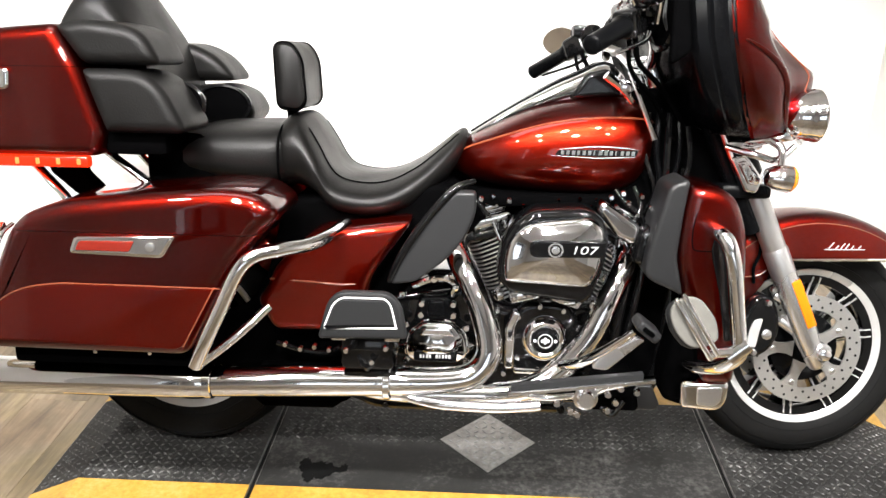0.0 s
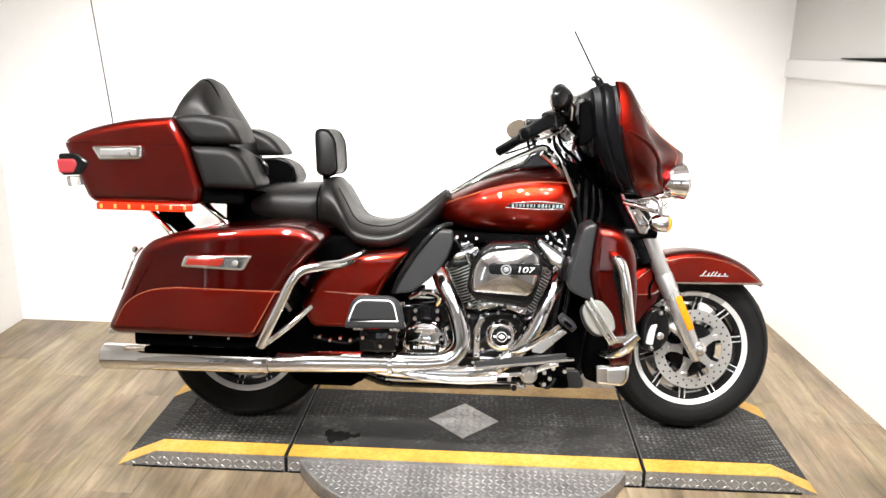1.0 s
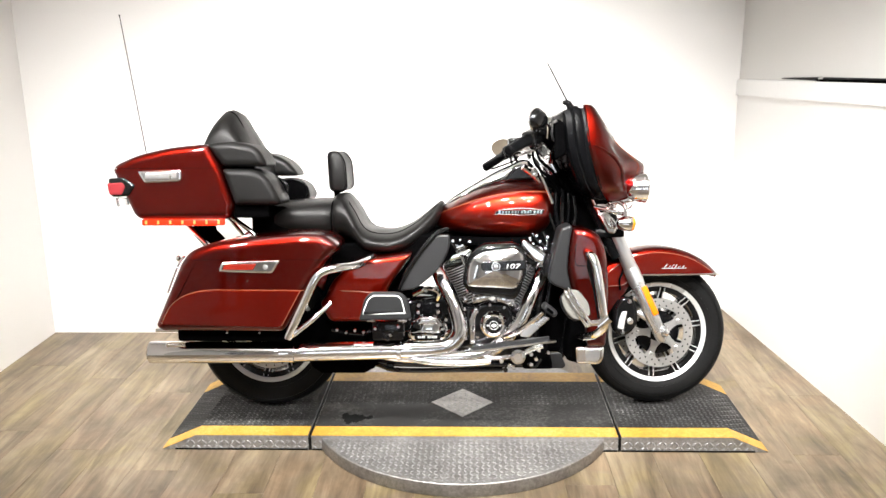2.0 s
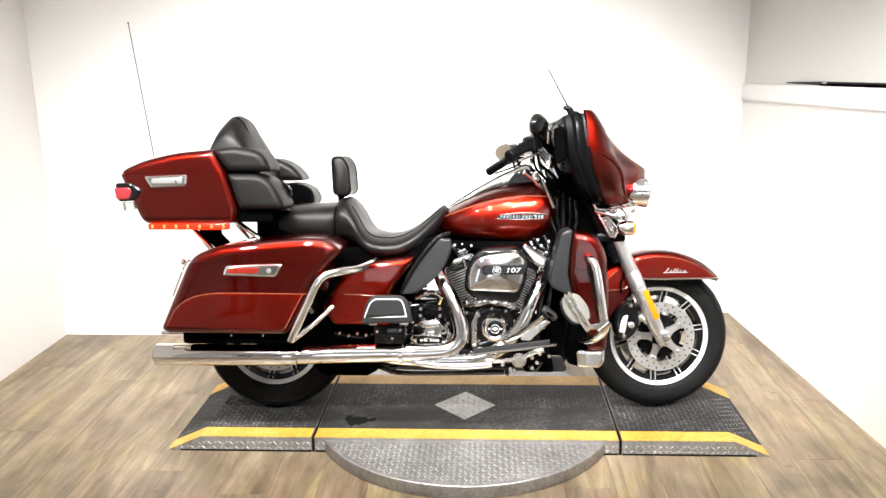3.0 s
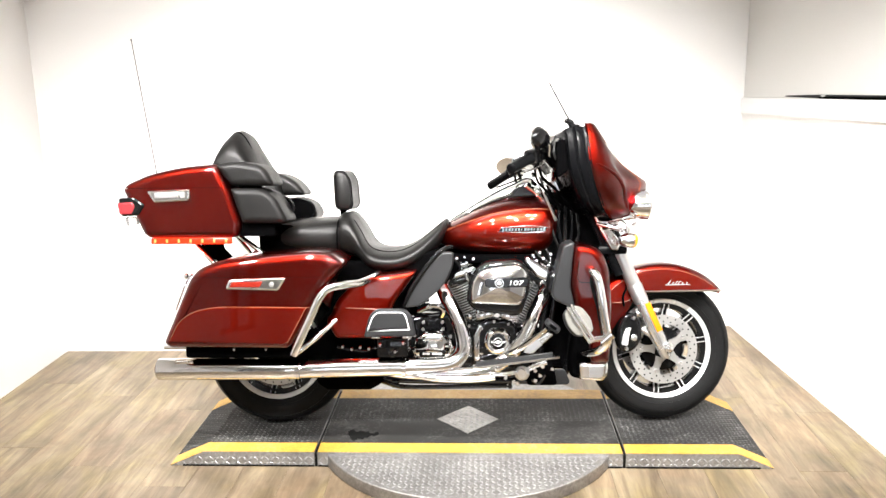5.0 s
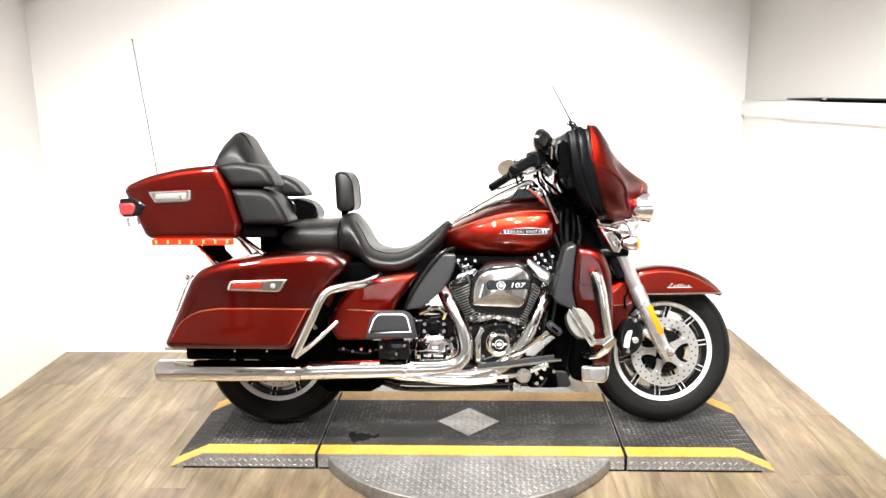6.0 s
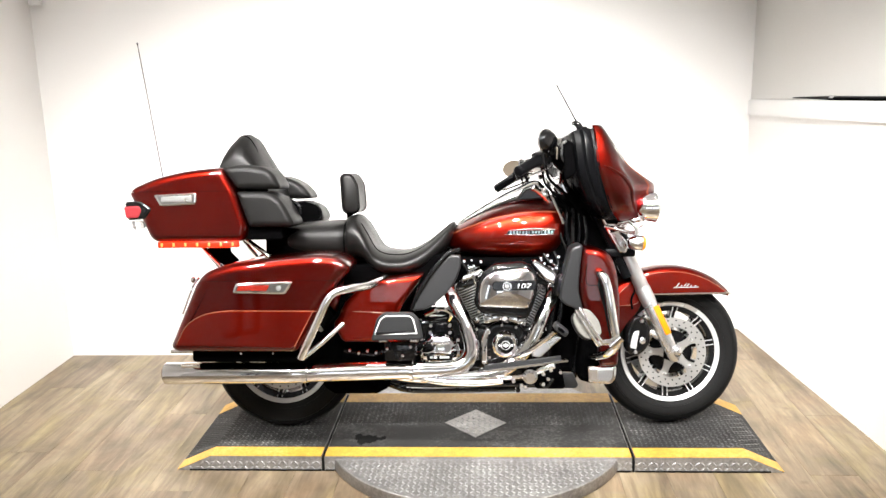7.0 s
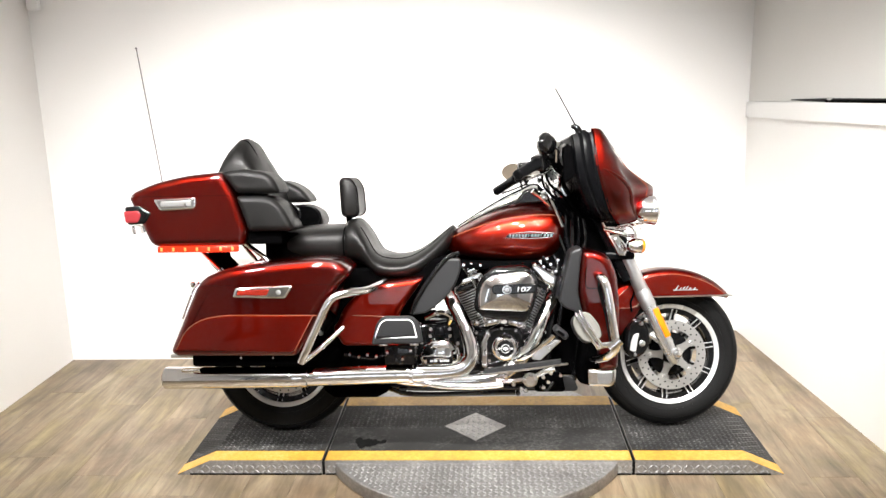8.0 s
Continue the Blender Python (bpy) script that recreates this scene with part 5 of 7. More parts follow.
turned(bm, [(0.056, 0), (0.055, 0.008), (0.050, 0.017), (0.042, 0.022), (0.034, 0.020), (0.031, 0.016)], m, 36)
part("cam_ring", bm, CHROME, camc)
bm = bmesh.new()
turned(bm, [(0.031, 0.014), (0.030, 0.019), (0.024, 0.0215), (0.018, 0.0215)], m, 32)
part("badge_disc", bm, BLACK_GLOSS, camc, "black round badge")
bm = bmesh.new()
hoop(bm, [(0.0155, 0.021), (0.0175, 0.021), (0.0175, 0.0235), (0.0155, 0.0235)], m, 28)
box(bm, (-0.010, -0.004, 0.021), (0.010, 0.004, 0.0238), 0.001, 1, m)
box(bm, (-0.003, -0.008, 0.021), (0.003, 0.008, 0.0236), 0.001, 1, m)
for i in range(2):
    p = m @ Vector((0.024 * (1 if i else -1), 0, 0.021))
    bolt(bm, p.x, p.y, p.z, 0.004, 0.003)
part("badge_emblem", bm, LETTER, camc, "plain silver emblem")
bolts([(CX + 0.082 * math.cos(a), -0.209, CZ + 0.078 * math.sin(a)) for a in (2 * math.pi * (i + 0.5) / 9 for i in range(9))], 0.0075, 0.011, camc)
for x, z, turn in ((0.072, 0.478, 14), (0.172, 0.470, -18)):
    bm = bmesh.new()
    rot = Matrix.Translation((x, -0.19, z)) @ Matrix.Rotation(radians(-turn), 4, "Y")
    box(bm, (-0.036, -0.022, -0.013), (0.036, 0.022, 0.013), 0.006, 2, rot)
    for k in (-0.024, 0.0, 0.024):
        q = rot @ Vector((k, -0.006, 0.012))
        turned(bm, [(0.009, 0), (0.009, 0.012), (0.006, 0.016)], facing(q, (0, -0.2, 1)), 12)
        q = rot @ Vector((k, -0.022, 0))
        bolt(bm, q.x, q.y, q.z, 0.006, 0.006)
    part("tappet_block", bm, CHROME, bike, "chrome tappet block")
for a, b in (((0.062, -0.165, 0.488), (-0.004, -0.145, 0.64)), ((0.085, -0.165, 0.488), (0.022, -0.148, 0.645)), ((0.162, -0.165, 0.485), (0.245, -0.145, 0.60)), ((0.183, -0.165, 0.48), (0.270, -0.145, 0.60))):
    bm = bmesh.new()
    tube(bm, [a, Vector(a).lerp(Vector(b), 0.45), Vector(a).lerp(Vector(b), 0.46), b], [0.010, 0.010, 0.0075, 0.0075], 12)
    part("pushrod_tube", bm, CHROME, bike)
bolts([(x, -0.17, z) for x, z in ((0.02, 0.50), (0.215, 0.50), (0.01, 0.43), (0.225, 0.30), (0.24, 0.42), (0.015, 0.31), (0.03, 0.27), (0.27, 0.27), (0.235, 0.255), (-0.005, 0.36))], 0.008, 0.012, crankcase)

# air cleaner
bm = bmesh.new()
AC = [(0.001, 0.549), (0.014, 0.625), (0.036, 0.668), (0.080, 0.700), (0.195, 0.706), (0.230, 0.685), (0.246, 0.640), (0.238, 0.574), (0.214, 0.504), (0.194, 0.490), (0.032, 0.512)]
plate(bm, rounded(AC, 0.018), -0.20, -0.312, 0.018, 4)
cleaner = part("air_cleaner", bm, BLACK_GLOSS, bike, "chrome and black air cleaner cover")
bm = bmesh.new()
domed(bm, rounded([(0.021, 0.542), (0.018, 0.592), (0.029, 0.640), (0.072, 0.675), (0.205, 0.690), (0.235, 0.658), (0.226, 0.572), (0.204, 0.532)], [0.014, 0.03, 0.03, 0.03, 0.025, 0.03, 0.03, 0.018]), -0.300, -0.330, 0.014)
part("chrome_cover", bm, CHROME, cleaner, "polished chrome cover")
bm = bmesh.new()
plate(bm, rounded([(0.072, 0.604), (0.072, 0.641), (0.239, 0.643), (0.232, 0.607)], [0.018, 0.018, 0.008, 0.008]), -0.325, -0.3455, 0.003)
part("name_band", bm, BLACK_GLOSS, cleaner, "black name band")
bm = bmesh.new()
hoop(bm, [(0.0125, 0), (0.0165, 0), (0.0165, 0.002), (0.0125, 0.002)], facing((0.127, -0.3452, 0.622), (0, -1, 0)), 20)
turned(bm, [(0.009, 0), (0.009, 0.0018), (0.006, 0.002)], facing((0.127, -0.3452, 0.622), (0, -1, 0)), 16)
part("round_emblem", bm, SATIN, cleaner, "small round chrome emblem")
letters("number_badge", "107", 0.029, Matrix.Translation((0.188, -0.3462, 0.622)) @ Matrix.Rotation(radians(90), 4, "X") @ Matrix(((1.3, 0.22, 0, 0), (0, 0.85, 0, 0), (0, 0, 1, 0), (0, 0, 0, 1))), LETTER, cleaner, label="silver number 107")
bm = bmesh.new()
plate(bm, rounded([(0.222, 0.690), (0.235, 0.715), (0.325, 0.655), (0.315, 0.612), (0.27, 0.632)], 0.014), -0.19, -0.25, 0.010)
part("intake_cover", bm, CHROME, bike, "chrome cover behind the air cleaner")

# oil lines, plug leads and small bright fittings round the cylinders
for line, r in (([(0.335, -0.19, 0.61), (0.312, -0.195, 0.53), (0.296, -0.20, 0.44), (0.285, -0.20, 0.35)], 0.012), ([(0.352, -0.17, 0.60), (0.340, -0.18, 0.50), (0.318, -0.185, 0.38)], 0.009), ([(0.315, -0.17, 0.735), (0.330, -0.185, 0.69), (0.312, -0.20, 0.655)], 0.006), ([(0.275, -0.165, 0.725), (0.295, -0.18, 0.70), (0.335, -0.185, 0.665), (0.35, -0.17, 0.60)], 0.006), ([(-0.075, -0.16, 0.70), (-0.045, -0.19, 0.695), (-0.02, -0.195, 0.665)], 0.006)):
    bm = bmesh.new()
    bent(bm, line, r, 6, 10)
    part("oil_line", bm, BLACK_GLOSS, bike, "gloss black line beside the engine")
bolts([(x, -0.185, z) for x, z in ((0.262, 0.712), (0.288, 0.722), (0.302, 0.700), (0.330, 0.716), (0.322, 0.672), (0.338, 0.640), (0.275, 0.690), (0.352, 0.690), (0.030, 0.700), (-0.035, 0.702), (-0.060, 0.682))], 0.007, 0.014, crankcase)
for x, z, w in ((0.240, 0.452, 0.016), (0.012, 0.470, 0.014), (0.262, 0.520, 0.012)):
    bm = bmesh.new()
    turned(bm, [(w, 0), (w, 0.018), (0.8 * w, 0.024), (0.4 * w, 0.026)], facing((x, -0.165, z), (0, -1, 0)), 14)
    part("case_plug", bm, CHROME, crankcase, "small chrome plug")

# transmission side cover
bm = bmesh.new()
plate(bm, rounded([(-0.215, 0.325), (-0.20, 0.385), (-0.178, 0.40), (-0.165, 0.415), (-0.095, 0.415), (-0.08, 0.395), (-0.058, 0.38), (-0.048, 0.335), (-0.075, 0.305), (-0.185, 0.305)], 0.012), -0.165, -0.212, 0.012)
domed(bm, rounded([(-0.208, 0.330), (-0.196, 0.380), (-0.165, 0.410), (-0.097, 0.410), (-0.066, 0.380), (-0.055, 0.332), (-0.078, 0.311), (-0.184, 0.311)], 0.014), -0.205, -0.226, 0.016, 7, 0.010)
gear = part("gearbox_cover", bm, CHROME, bike, "polished gearbox side cover")
bm = bmesh.new()
plate(bm, rounded([(-0.172, 0.383), (-0.16, 0.402), (-0.10, 0.402), (-0.088, 0.383)], 0.006), -0.232, -0.242, 0.004)
part("raised_rib", bm, CHROME, gear)
bm = bmesh.new()
plate(bm, rounded([(-0.185, 0.318), (-0.185, 0.345), (-0.082, 0.345), (-0.082, 0.318)], 0.011), -0.234, -0.2375, 0.002)
part("lettered_panel", bm, BLACK_GLOSS, gear, "black lettered panel")
bm = bmesh.new()
for k, wide in enumerate((7, 5, 8, 6, 0, 8, 6, 7, 7, 8)):
    if wide:
        plate(bm, [(-0.170 + 0.0075 * k, 0.327), (-0.170 + 0.0075 * k, 0.336), (-0.170 + 0.0075 * k + 0.0007 * wide, 0.336), (-0.170 + 0.0075 * k + 0.0007 * wide, 0.327)], -0.2365, -0.2384, 0.0005, 1)
part("panel_bars", bm, LETTER, gear, "plain silver bars")
bm = bmesh.new()
plate(bm, rounded([(-0.19, 0.40), (-0.175, 0.465), (-0.10, 0.468), (-0.075, 0.40)], 0.012), -0.16, -0.205, 0.008)
plate(bm, rounded([(-0.155, 0.425), (-0.152, 0.462), (-0.115, 0.462), (-0.112, 0.425)], 0.006), -0.20, -0.222, 0.005)
part("gearbox_top", bm, BLACK_SATIN, gear, "black upper gearbox cover")
bolts([(x, -0.205, z) for x, z in ((-0.168, 0.452), (-0.094, 0.452), (-0.17, 0.425), (-0.093, 0.425), (-0.205, 0.40), (-0.21, 0.345), (-0.062, 0.395), (-0.05, 0.35), (-0.205, 0.31), (-0.06, 0.31))], 0.009, 0.012, gear)
bm = bmesh.new()
bent(bm, [(-0.10, -0.19, 0.47), (-0.09, -0.20, 0.50), (-0.13, -0.20, 0.515), (-0.19, -0.19, 0.49)], 0.009, 5, 8)
for x, z in ((-0.14, 0.51), (-0.10, 0.515), (-0.215, 0.47), (-0.235, 0.44)):
    bolt(bm, x, -0.195, z, 0.010, 0.012)
part("hose_fitting", bm, CHROME, bike)

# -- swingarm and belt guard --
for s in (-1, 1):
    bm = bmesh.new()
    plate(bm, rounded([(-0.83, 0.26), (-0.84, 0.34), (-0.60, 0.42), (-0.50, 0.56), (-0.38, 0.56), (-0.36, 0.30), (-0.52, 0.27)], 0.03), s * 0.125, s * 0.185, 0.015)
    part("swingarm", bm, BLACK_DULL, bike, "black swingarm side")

# -- exhaust --
EY = -0.345
bm = bmesh.new()
tube(bm, [(-1.180, EY, 0.296), (-1.176, EY, 0.296), (-1.165, EY, 0.296), (-0.70, EY, 0.296), (-0.645, EY, 0.296), (-0.63, EY, 0.296)], [0.034, 0.041, 0.0425, 0.0395, 0.037, 0.033], 26)
muffler = part("muffler", bm, CHROME, bike, "long straight chrome muffler")
bm = bmesh.new()
turned(bm, [(0.034, 0), (0.030, 0.002), (0.028, 0.001)], facing((-1.1805, EY, 0.296), (-1, 0, 0)), 22)
part("muffler_end", bm, BLACK_DULL, muffler)
bm = bmesh.new()
hoop(bm, [(0.0365, -0.010), (0.040, -0.008), (0.040, 0.008), (0.0365, 0.010)], facing((-0.637, EY, 0.297), (1, 0, 0)), 26)
part("muffler_clamp", bm, CHROME, muffler)
bm = bmesh.new()
bent(bm, [(-0.645, EY, 0.296), (-0.45, EY + 0.01, 0.300), (-0.22, -0.325, 0.303), (-0.115, -0.315, 0.303), (-0.044, -0.305, 0.316), (-0.008, -0.295, 0.366), (-0.022, -0.275, 0.445), (-0.053, -0.25, 0.515), (-0.079, -0.222, 0.560), (-0.090, -0.18, 0.588), (-0.075, -0.13, 0.605)], [0.035, 0.036, 0.034, 0.031, 0.030, 0.029, 0.029, 0.029, 0.028, 0.026], 7, 20)
part("rear_exhaust_pipe", bm, CHROME, bike, "curved chrome exhaust pipe with heat shield")
bm = bmesh.new()
bent(bm, [(-0.34, -0.315, 0.290), (-0.25, -0.318, 0.280), (-0.15, -0.315, 0.273), (0.0, -0.300, 0.270), (0.085, -0.285, 0.280), (0.160, -0.265, 0.322), (0.225, -0.25, 0.40), (0.265, -0.235, 0.49), (0.298, -0.20, 0.555), (0.30, -0.14, 0.585)], [0.020, 0.026, 0.026, 0.026, 0.027, 0.028, 0.028, 0.028, 0.027, 0.025], 7, 20)
part("front_exhaust_pipe", bm, CHROME, bike, "curved chrome exhaust pipe with heat shield")
bm = bmesh.new()
bent(bm, [(-0.20, -0.335, 0.272), (-0.12, -0.348, 0.262), (0.0, -0.350, 0.258), (0.085, -0.350, 0.264), (0.108, -0.350, 0.268)], [0.010, 0.013, 0.013, 0.013, 0.012], 6, 12)
part("chrome_rail", bm, CHROME, bike, "bright lower rail under the pipes")
for x in (-0.235,):
    bm = bmesh.new()
    hoop(bm, [(0.0345, -0.008), (0.0372, -0.006), (0.0372, 0.006), (0.0345, 0.008)], facing((x, -0.336, 0.302), (1, 0, 0)), 24)
    part("pipe_clamp", bm, CHROME, bike)
bm = bmesh.new()
tube(bm, [(-0.58, -0.18, 0.22), (-0.55, -0.20, 0.235), (-0.38, -0.20, 0.235), (-0.35, -0.18, 0.22)], [0.03, 0.055, 0.055, 0.03], 16)
part("catalyst_box", bm, BLACK_DULL, bike, "dull dark exhaust box")
bm = bmesh.new()
bent(bm, [(-0.42, -0.15, 0.23), (-0.32, -0.19, 0.205), (-0.24, -0.20, 0.19), (0.0, -0.20, 0.192), (0.16, -0.20, 0.195)], 0.010, 5, 8)
box(bm, (-0.30, -0.20, 0.185), (-0.27, -0.165, 0.215), 0.005)
for x in (-0.255, 0.02, 0.17):
    bolt(bm, x, -0.205, 0.195, 0.010, 0.012)
part("lower_brace", bm, BLACK_GLOSS, bike)
# the same exhaust on the far side, of which only the end shows
bm = bmesh.new()
tube(bm, [(-1.180, -EY, 0.296), (-1.165, -EY, 0.296), (-0.70, -EY, 0.296), (-0.50, -EY, 0.296)], [0.034, 0.0425, 0.0395, 0.037], 22)
part("muffler", bm, CHROME, bike, "long straight chrome muffler")


# -- saddlebags --
BAG = [(-1.112, 0.420), (-1.004, 0.660), (-0.482, 0.662), (-0.548, 0.568), (-0.645, 0.399), (-1.090, 0.402)]
LID = [(-1.000, 0.664), (-0.972, 0.694), (-0.895, 0.724), (-0.690, 0.748), (-0.555, 0.758), (-0.482, 0.750), (-0.432, 0.706), (-0.480, 0.666)]
for s in (-1, 1):
    whole = rounded(BAG[:1] + [(-1.004, 0.660)] + LID[1:7] + [(-0.478, 0.664)] + BAG[3:], [0.02, 0.05, 0.05, 0.06, 0.08, 0.06, 0.05, 0.03, 0.03, 0.06, 0.02, 0.03], 5)
    bm = bmesh.new()
    plate(bm, whole, s * 0.230, s * 0.472, 0.034, 6)
    halves = []
    for above in (False, True):
        one = bm.copy()
        cut = bmesh.ops.bisect_plane(one, geom=one.verts[:] + one.edges[:] + one.faces[:], plane_co=(0, 0, 0.6646 if above else 0.6634), plane_no=(0, 0, 1), clear_outer=not above, clear_inner=above)
        bmesh.ops.holes_fill(one, edges=[e for e in cut["geom_cut"] if isinstance(e, bmesh.types.BMEdge)])
        halves.append(one)
    bm.free()
    bag = part("saddlebag", halves[0], PAINT_DARK, bike, "deep maroon hard saddlebag with a brighter lower panel")
    bm = bmesh.new()
    box(bm, (-0.985, s * 0.35 - 0.108, 0.655), (-0.505, s * 0.35 + 0.108, 0.673))
    part("lid_gasket", bm, BLACK_DULL, bag)
    part("bag_lid", halves[1], PAINT_DARK, bag, "deep maroon saddlebag lid")
    bm = bmesh.new()
    low = [(-1.084, 0.428), (-1.045, 0.505), (-0.985, 0.542), (-0.905, 0.556), (-0.575, 0.553), (-0.645, 0.426), (-0.660, 0.418)]
    plate(bm, rounded(low, [0.01, 0.06, 0.05, 0.05, 0.006, 0.01, 0.01], 5), s * 0.466, s * 0.4725, 0.004, 2)
    part("lower_panel", bm, PAINT_RED, bag, "bright red lower panel")
    bm = bmesh.new()
    line = rounded(low, [0.01, 0.06, 0.05, 0.05, 0.006, 0.01, 0.01], 5)
    bent(bm, [(p[0], s * 0.4722, p[1]) for p in line[3:33]], 0.0015, 2, 6)
    part("pinstripe", bm, PINSTRIPE, bag, "fine orange pinstripe")
    bm = bmesh.new()
    plate(bm, rounded([(-0.866, 0.622), (-0.852, 0.658), (-0.642, 0.664), (-0.672, 0.616)], 0.010), s * 0.466, s * 0.486, 0.006)
    part("bag_latch", bm, CHROME, bag, "chrome latch with a red reflector")
    bm = bmesh.new()
    plate(bm, rounded([(-0.850, 0.630), (-0.840, 0.650), (-0.726, 0.652), (-0.738, 0.629)], 0.005), s * 0.480, s * 0.4885, 0.002)
    part("red_reflector", bm, RED_LENS, bag, "red reflector")
    bm = bmesh.new()
    turned(bm, [(0.009, 0), (0.009, 0.004), (0.004, 0.005)], facing((-0.695, s * 0.485, 0.640), (0, s, 0)), 16)
    part("latch_lock", bm, SATIN, bag)
    bm = bmesh.new()
    bent(bm, [(-1.055, s * 0.47, 0.545), (-1.012, s * 0.47, 0.648), (-1.000, s * 0.44, 0.672)], 0.004, 4, 8)
    bolt(bm, -1.012, s * 0.455, 0.668, 0.010, 0.012, (-1, 0, 0))
    part("bag_hinge", bm, CHROME, bag)
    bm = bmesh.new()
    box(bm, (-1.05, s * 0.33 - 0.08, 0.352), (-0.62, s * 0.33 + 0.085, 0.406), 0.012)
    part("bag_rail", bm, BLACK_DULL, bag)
    bolts([(x, s * 0.412, 0.388) for x in (-0.86, -0.74)], 0.006, 0.010, bag, CHROME, (0, s, 0))
    bm = bmesh.new()
    box(bm, (-1.135, s * 0.33 - 0.07, 0.385), (-1.045, s * 0.33 + 0.075, 0.400), 0.004)
    part("bag_mount", bm, CHROME, bag)
    bm = bmesh.new()
    bent(bm, [(-0.628, s * 0.455, 0.378), (-0.600, s * 0.470, 0.435), (-0.560, s * 0.474, 0.515), (-0.522, s * 0.474, 0.592), (-0.490, s * 0.462, 0.622), (-0.44, s * 0.435, 0.630), (-0.395, s * 0.39, 0.630), (-0.36, s * 0.33, 0.638), (-0.34, s * 0.24, 0.645)], 0.0155, 7, 14)
    guard = part("rear_guard", bm, CHROME, bike, "chrome tube guard before the saddlebag")
    bm = bmesh.new()
    bent(bm, [(-0.628, s * 0.455, 0.378), (-0.600, s * 0.45, 0.395), (-0.54, s * 0.44, 0.442), (-0.480, s * 0.40, 0.496)], 0.0095, 5, 10)
    part("guard_strut", bm, CHROME, guard)

# rear fender between the bags
bm = bmesh.new()
loft(bm, fender_rings(RW, 0.372, 0.125, 25, 178, lambda a: 0.30))
part("rear_fender", bm, PAINT_DARK, bike)

# -- side covers and deflectors --
for s in (-1, 1):
    bm = bmesh.new()
    plate(bm, rounded([(-0.520, 0.500), (-0.498, 0.552), (-0.412, 0.634), (-0.185, 0.662), (-0.285, 0.525), (-0.305, 0.400), (-0.505, 0.398), (-0.545, 0.470)], [0.02, 0.03, 0.04, 0.02, 0.04, 0.02, 0.02, 0.02], 5), s * 0.15, s * 0.282, 0.022, 5)
    cov = part("side_cover", bm, PAINT_RED, bike, "red painted side cover")
    bm = bmesh.new()
    bent(bm, [(-0.51, s * 0.276, 0.522), (-0.42, s * 0.283, 0.519), (-0.34, s * 0.284, 0.515), (-0.295, s * 0.276, 0.518)], 0.0022, 4, 6)
    part("pinstripe", bm, PINSTRIPE, cov)
    bm = bmesh.new()
    plate(bm, rounded([(-0.090, 0.735), (-0.046, 0.735), (-0.044, 0.690), (-0.069, 0.628), (-0.112, 0.578), (-0.176, 0.529), (-0.230, 0.523), (-0.205, 0.590), (-0.150, 0.672)], [0.010, 0.010, 0.03, 0.03, 0.04, 0.02, 0.006, 0.04, 0.04]), s * 0.26, s * 0.300, 0.007, 4)
    part("air_deflector", bm, GREY_PLASTIC, bike, "charcoal leaf-shaped air deflector")
    bm = bmesh.new()
    bent(bm, [(-0.236, s * 0.290, 0.527), (-0.207, s * 0.303, 0.592), (-0.152, s * 0.303, 0.675), (-0.092, s * 0.295, 0.740), (-0.05, s * 0.27, 0.755)], [0.006, 0.009, 0.009, 0.009, 0.006], 5, 10)
    part("deflector_rail", bm, BLACK_GLOSS, bike)

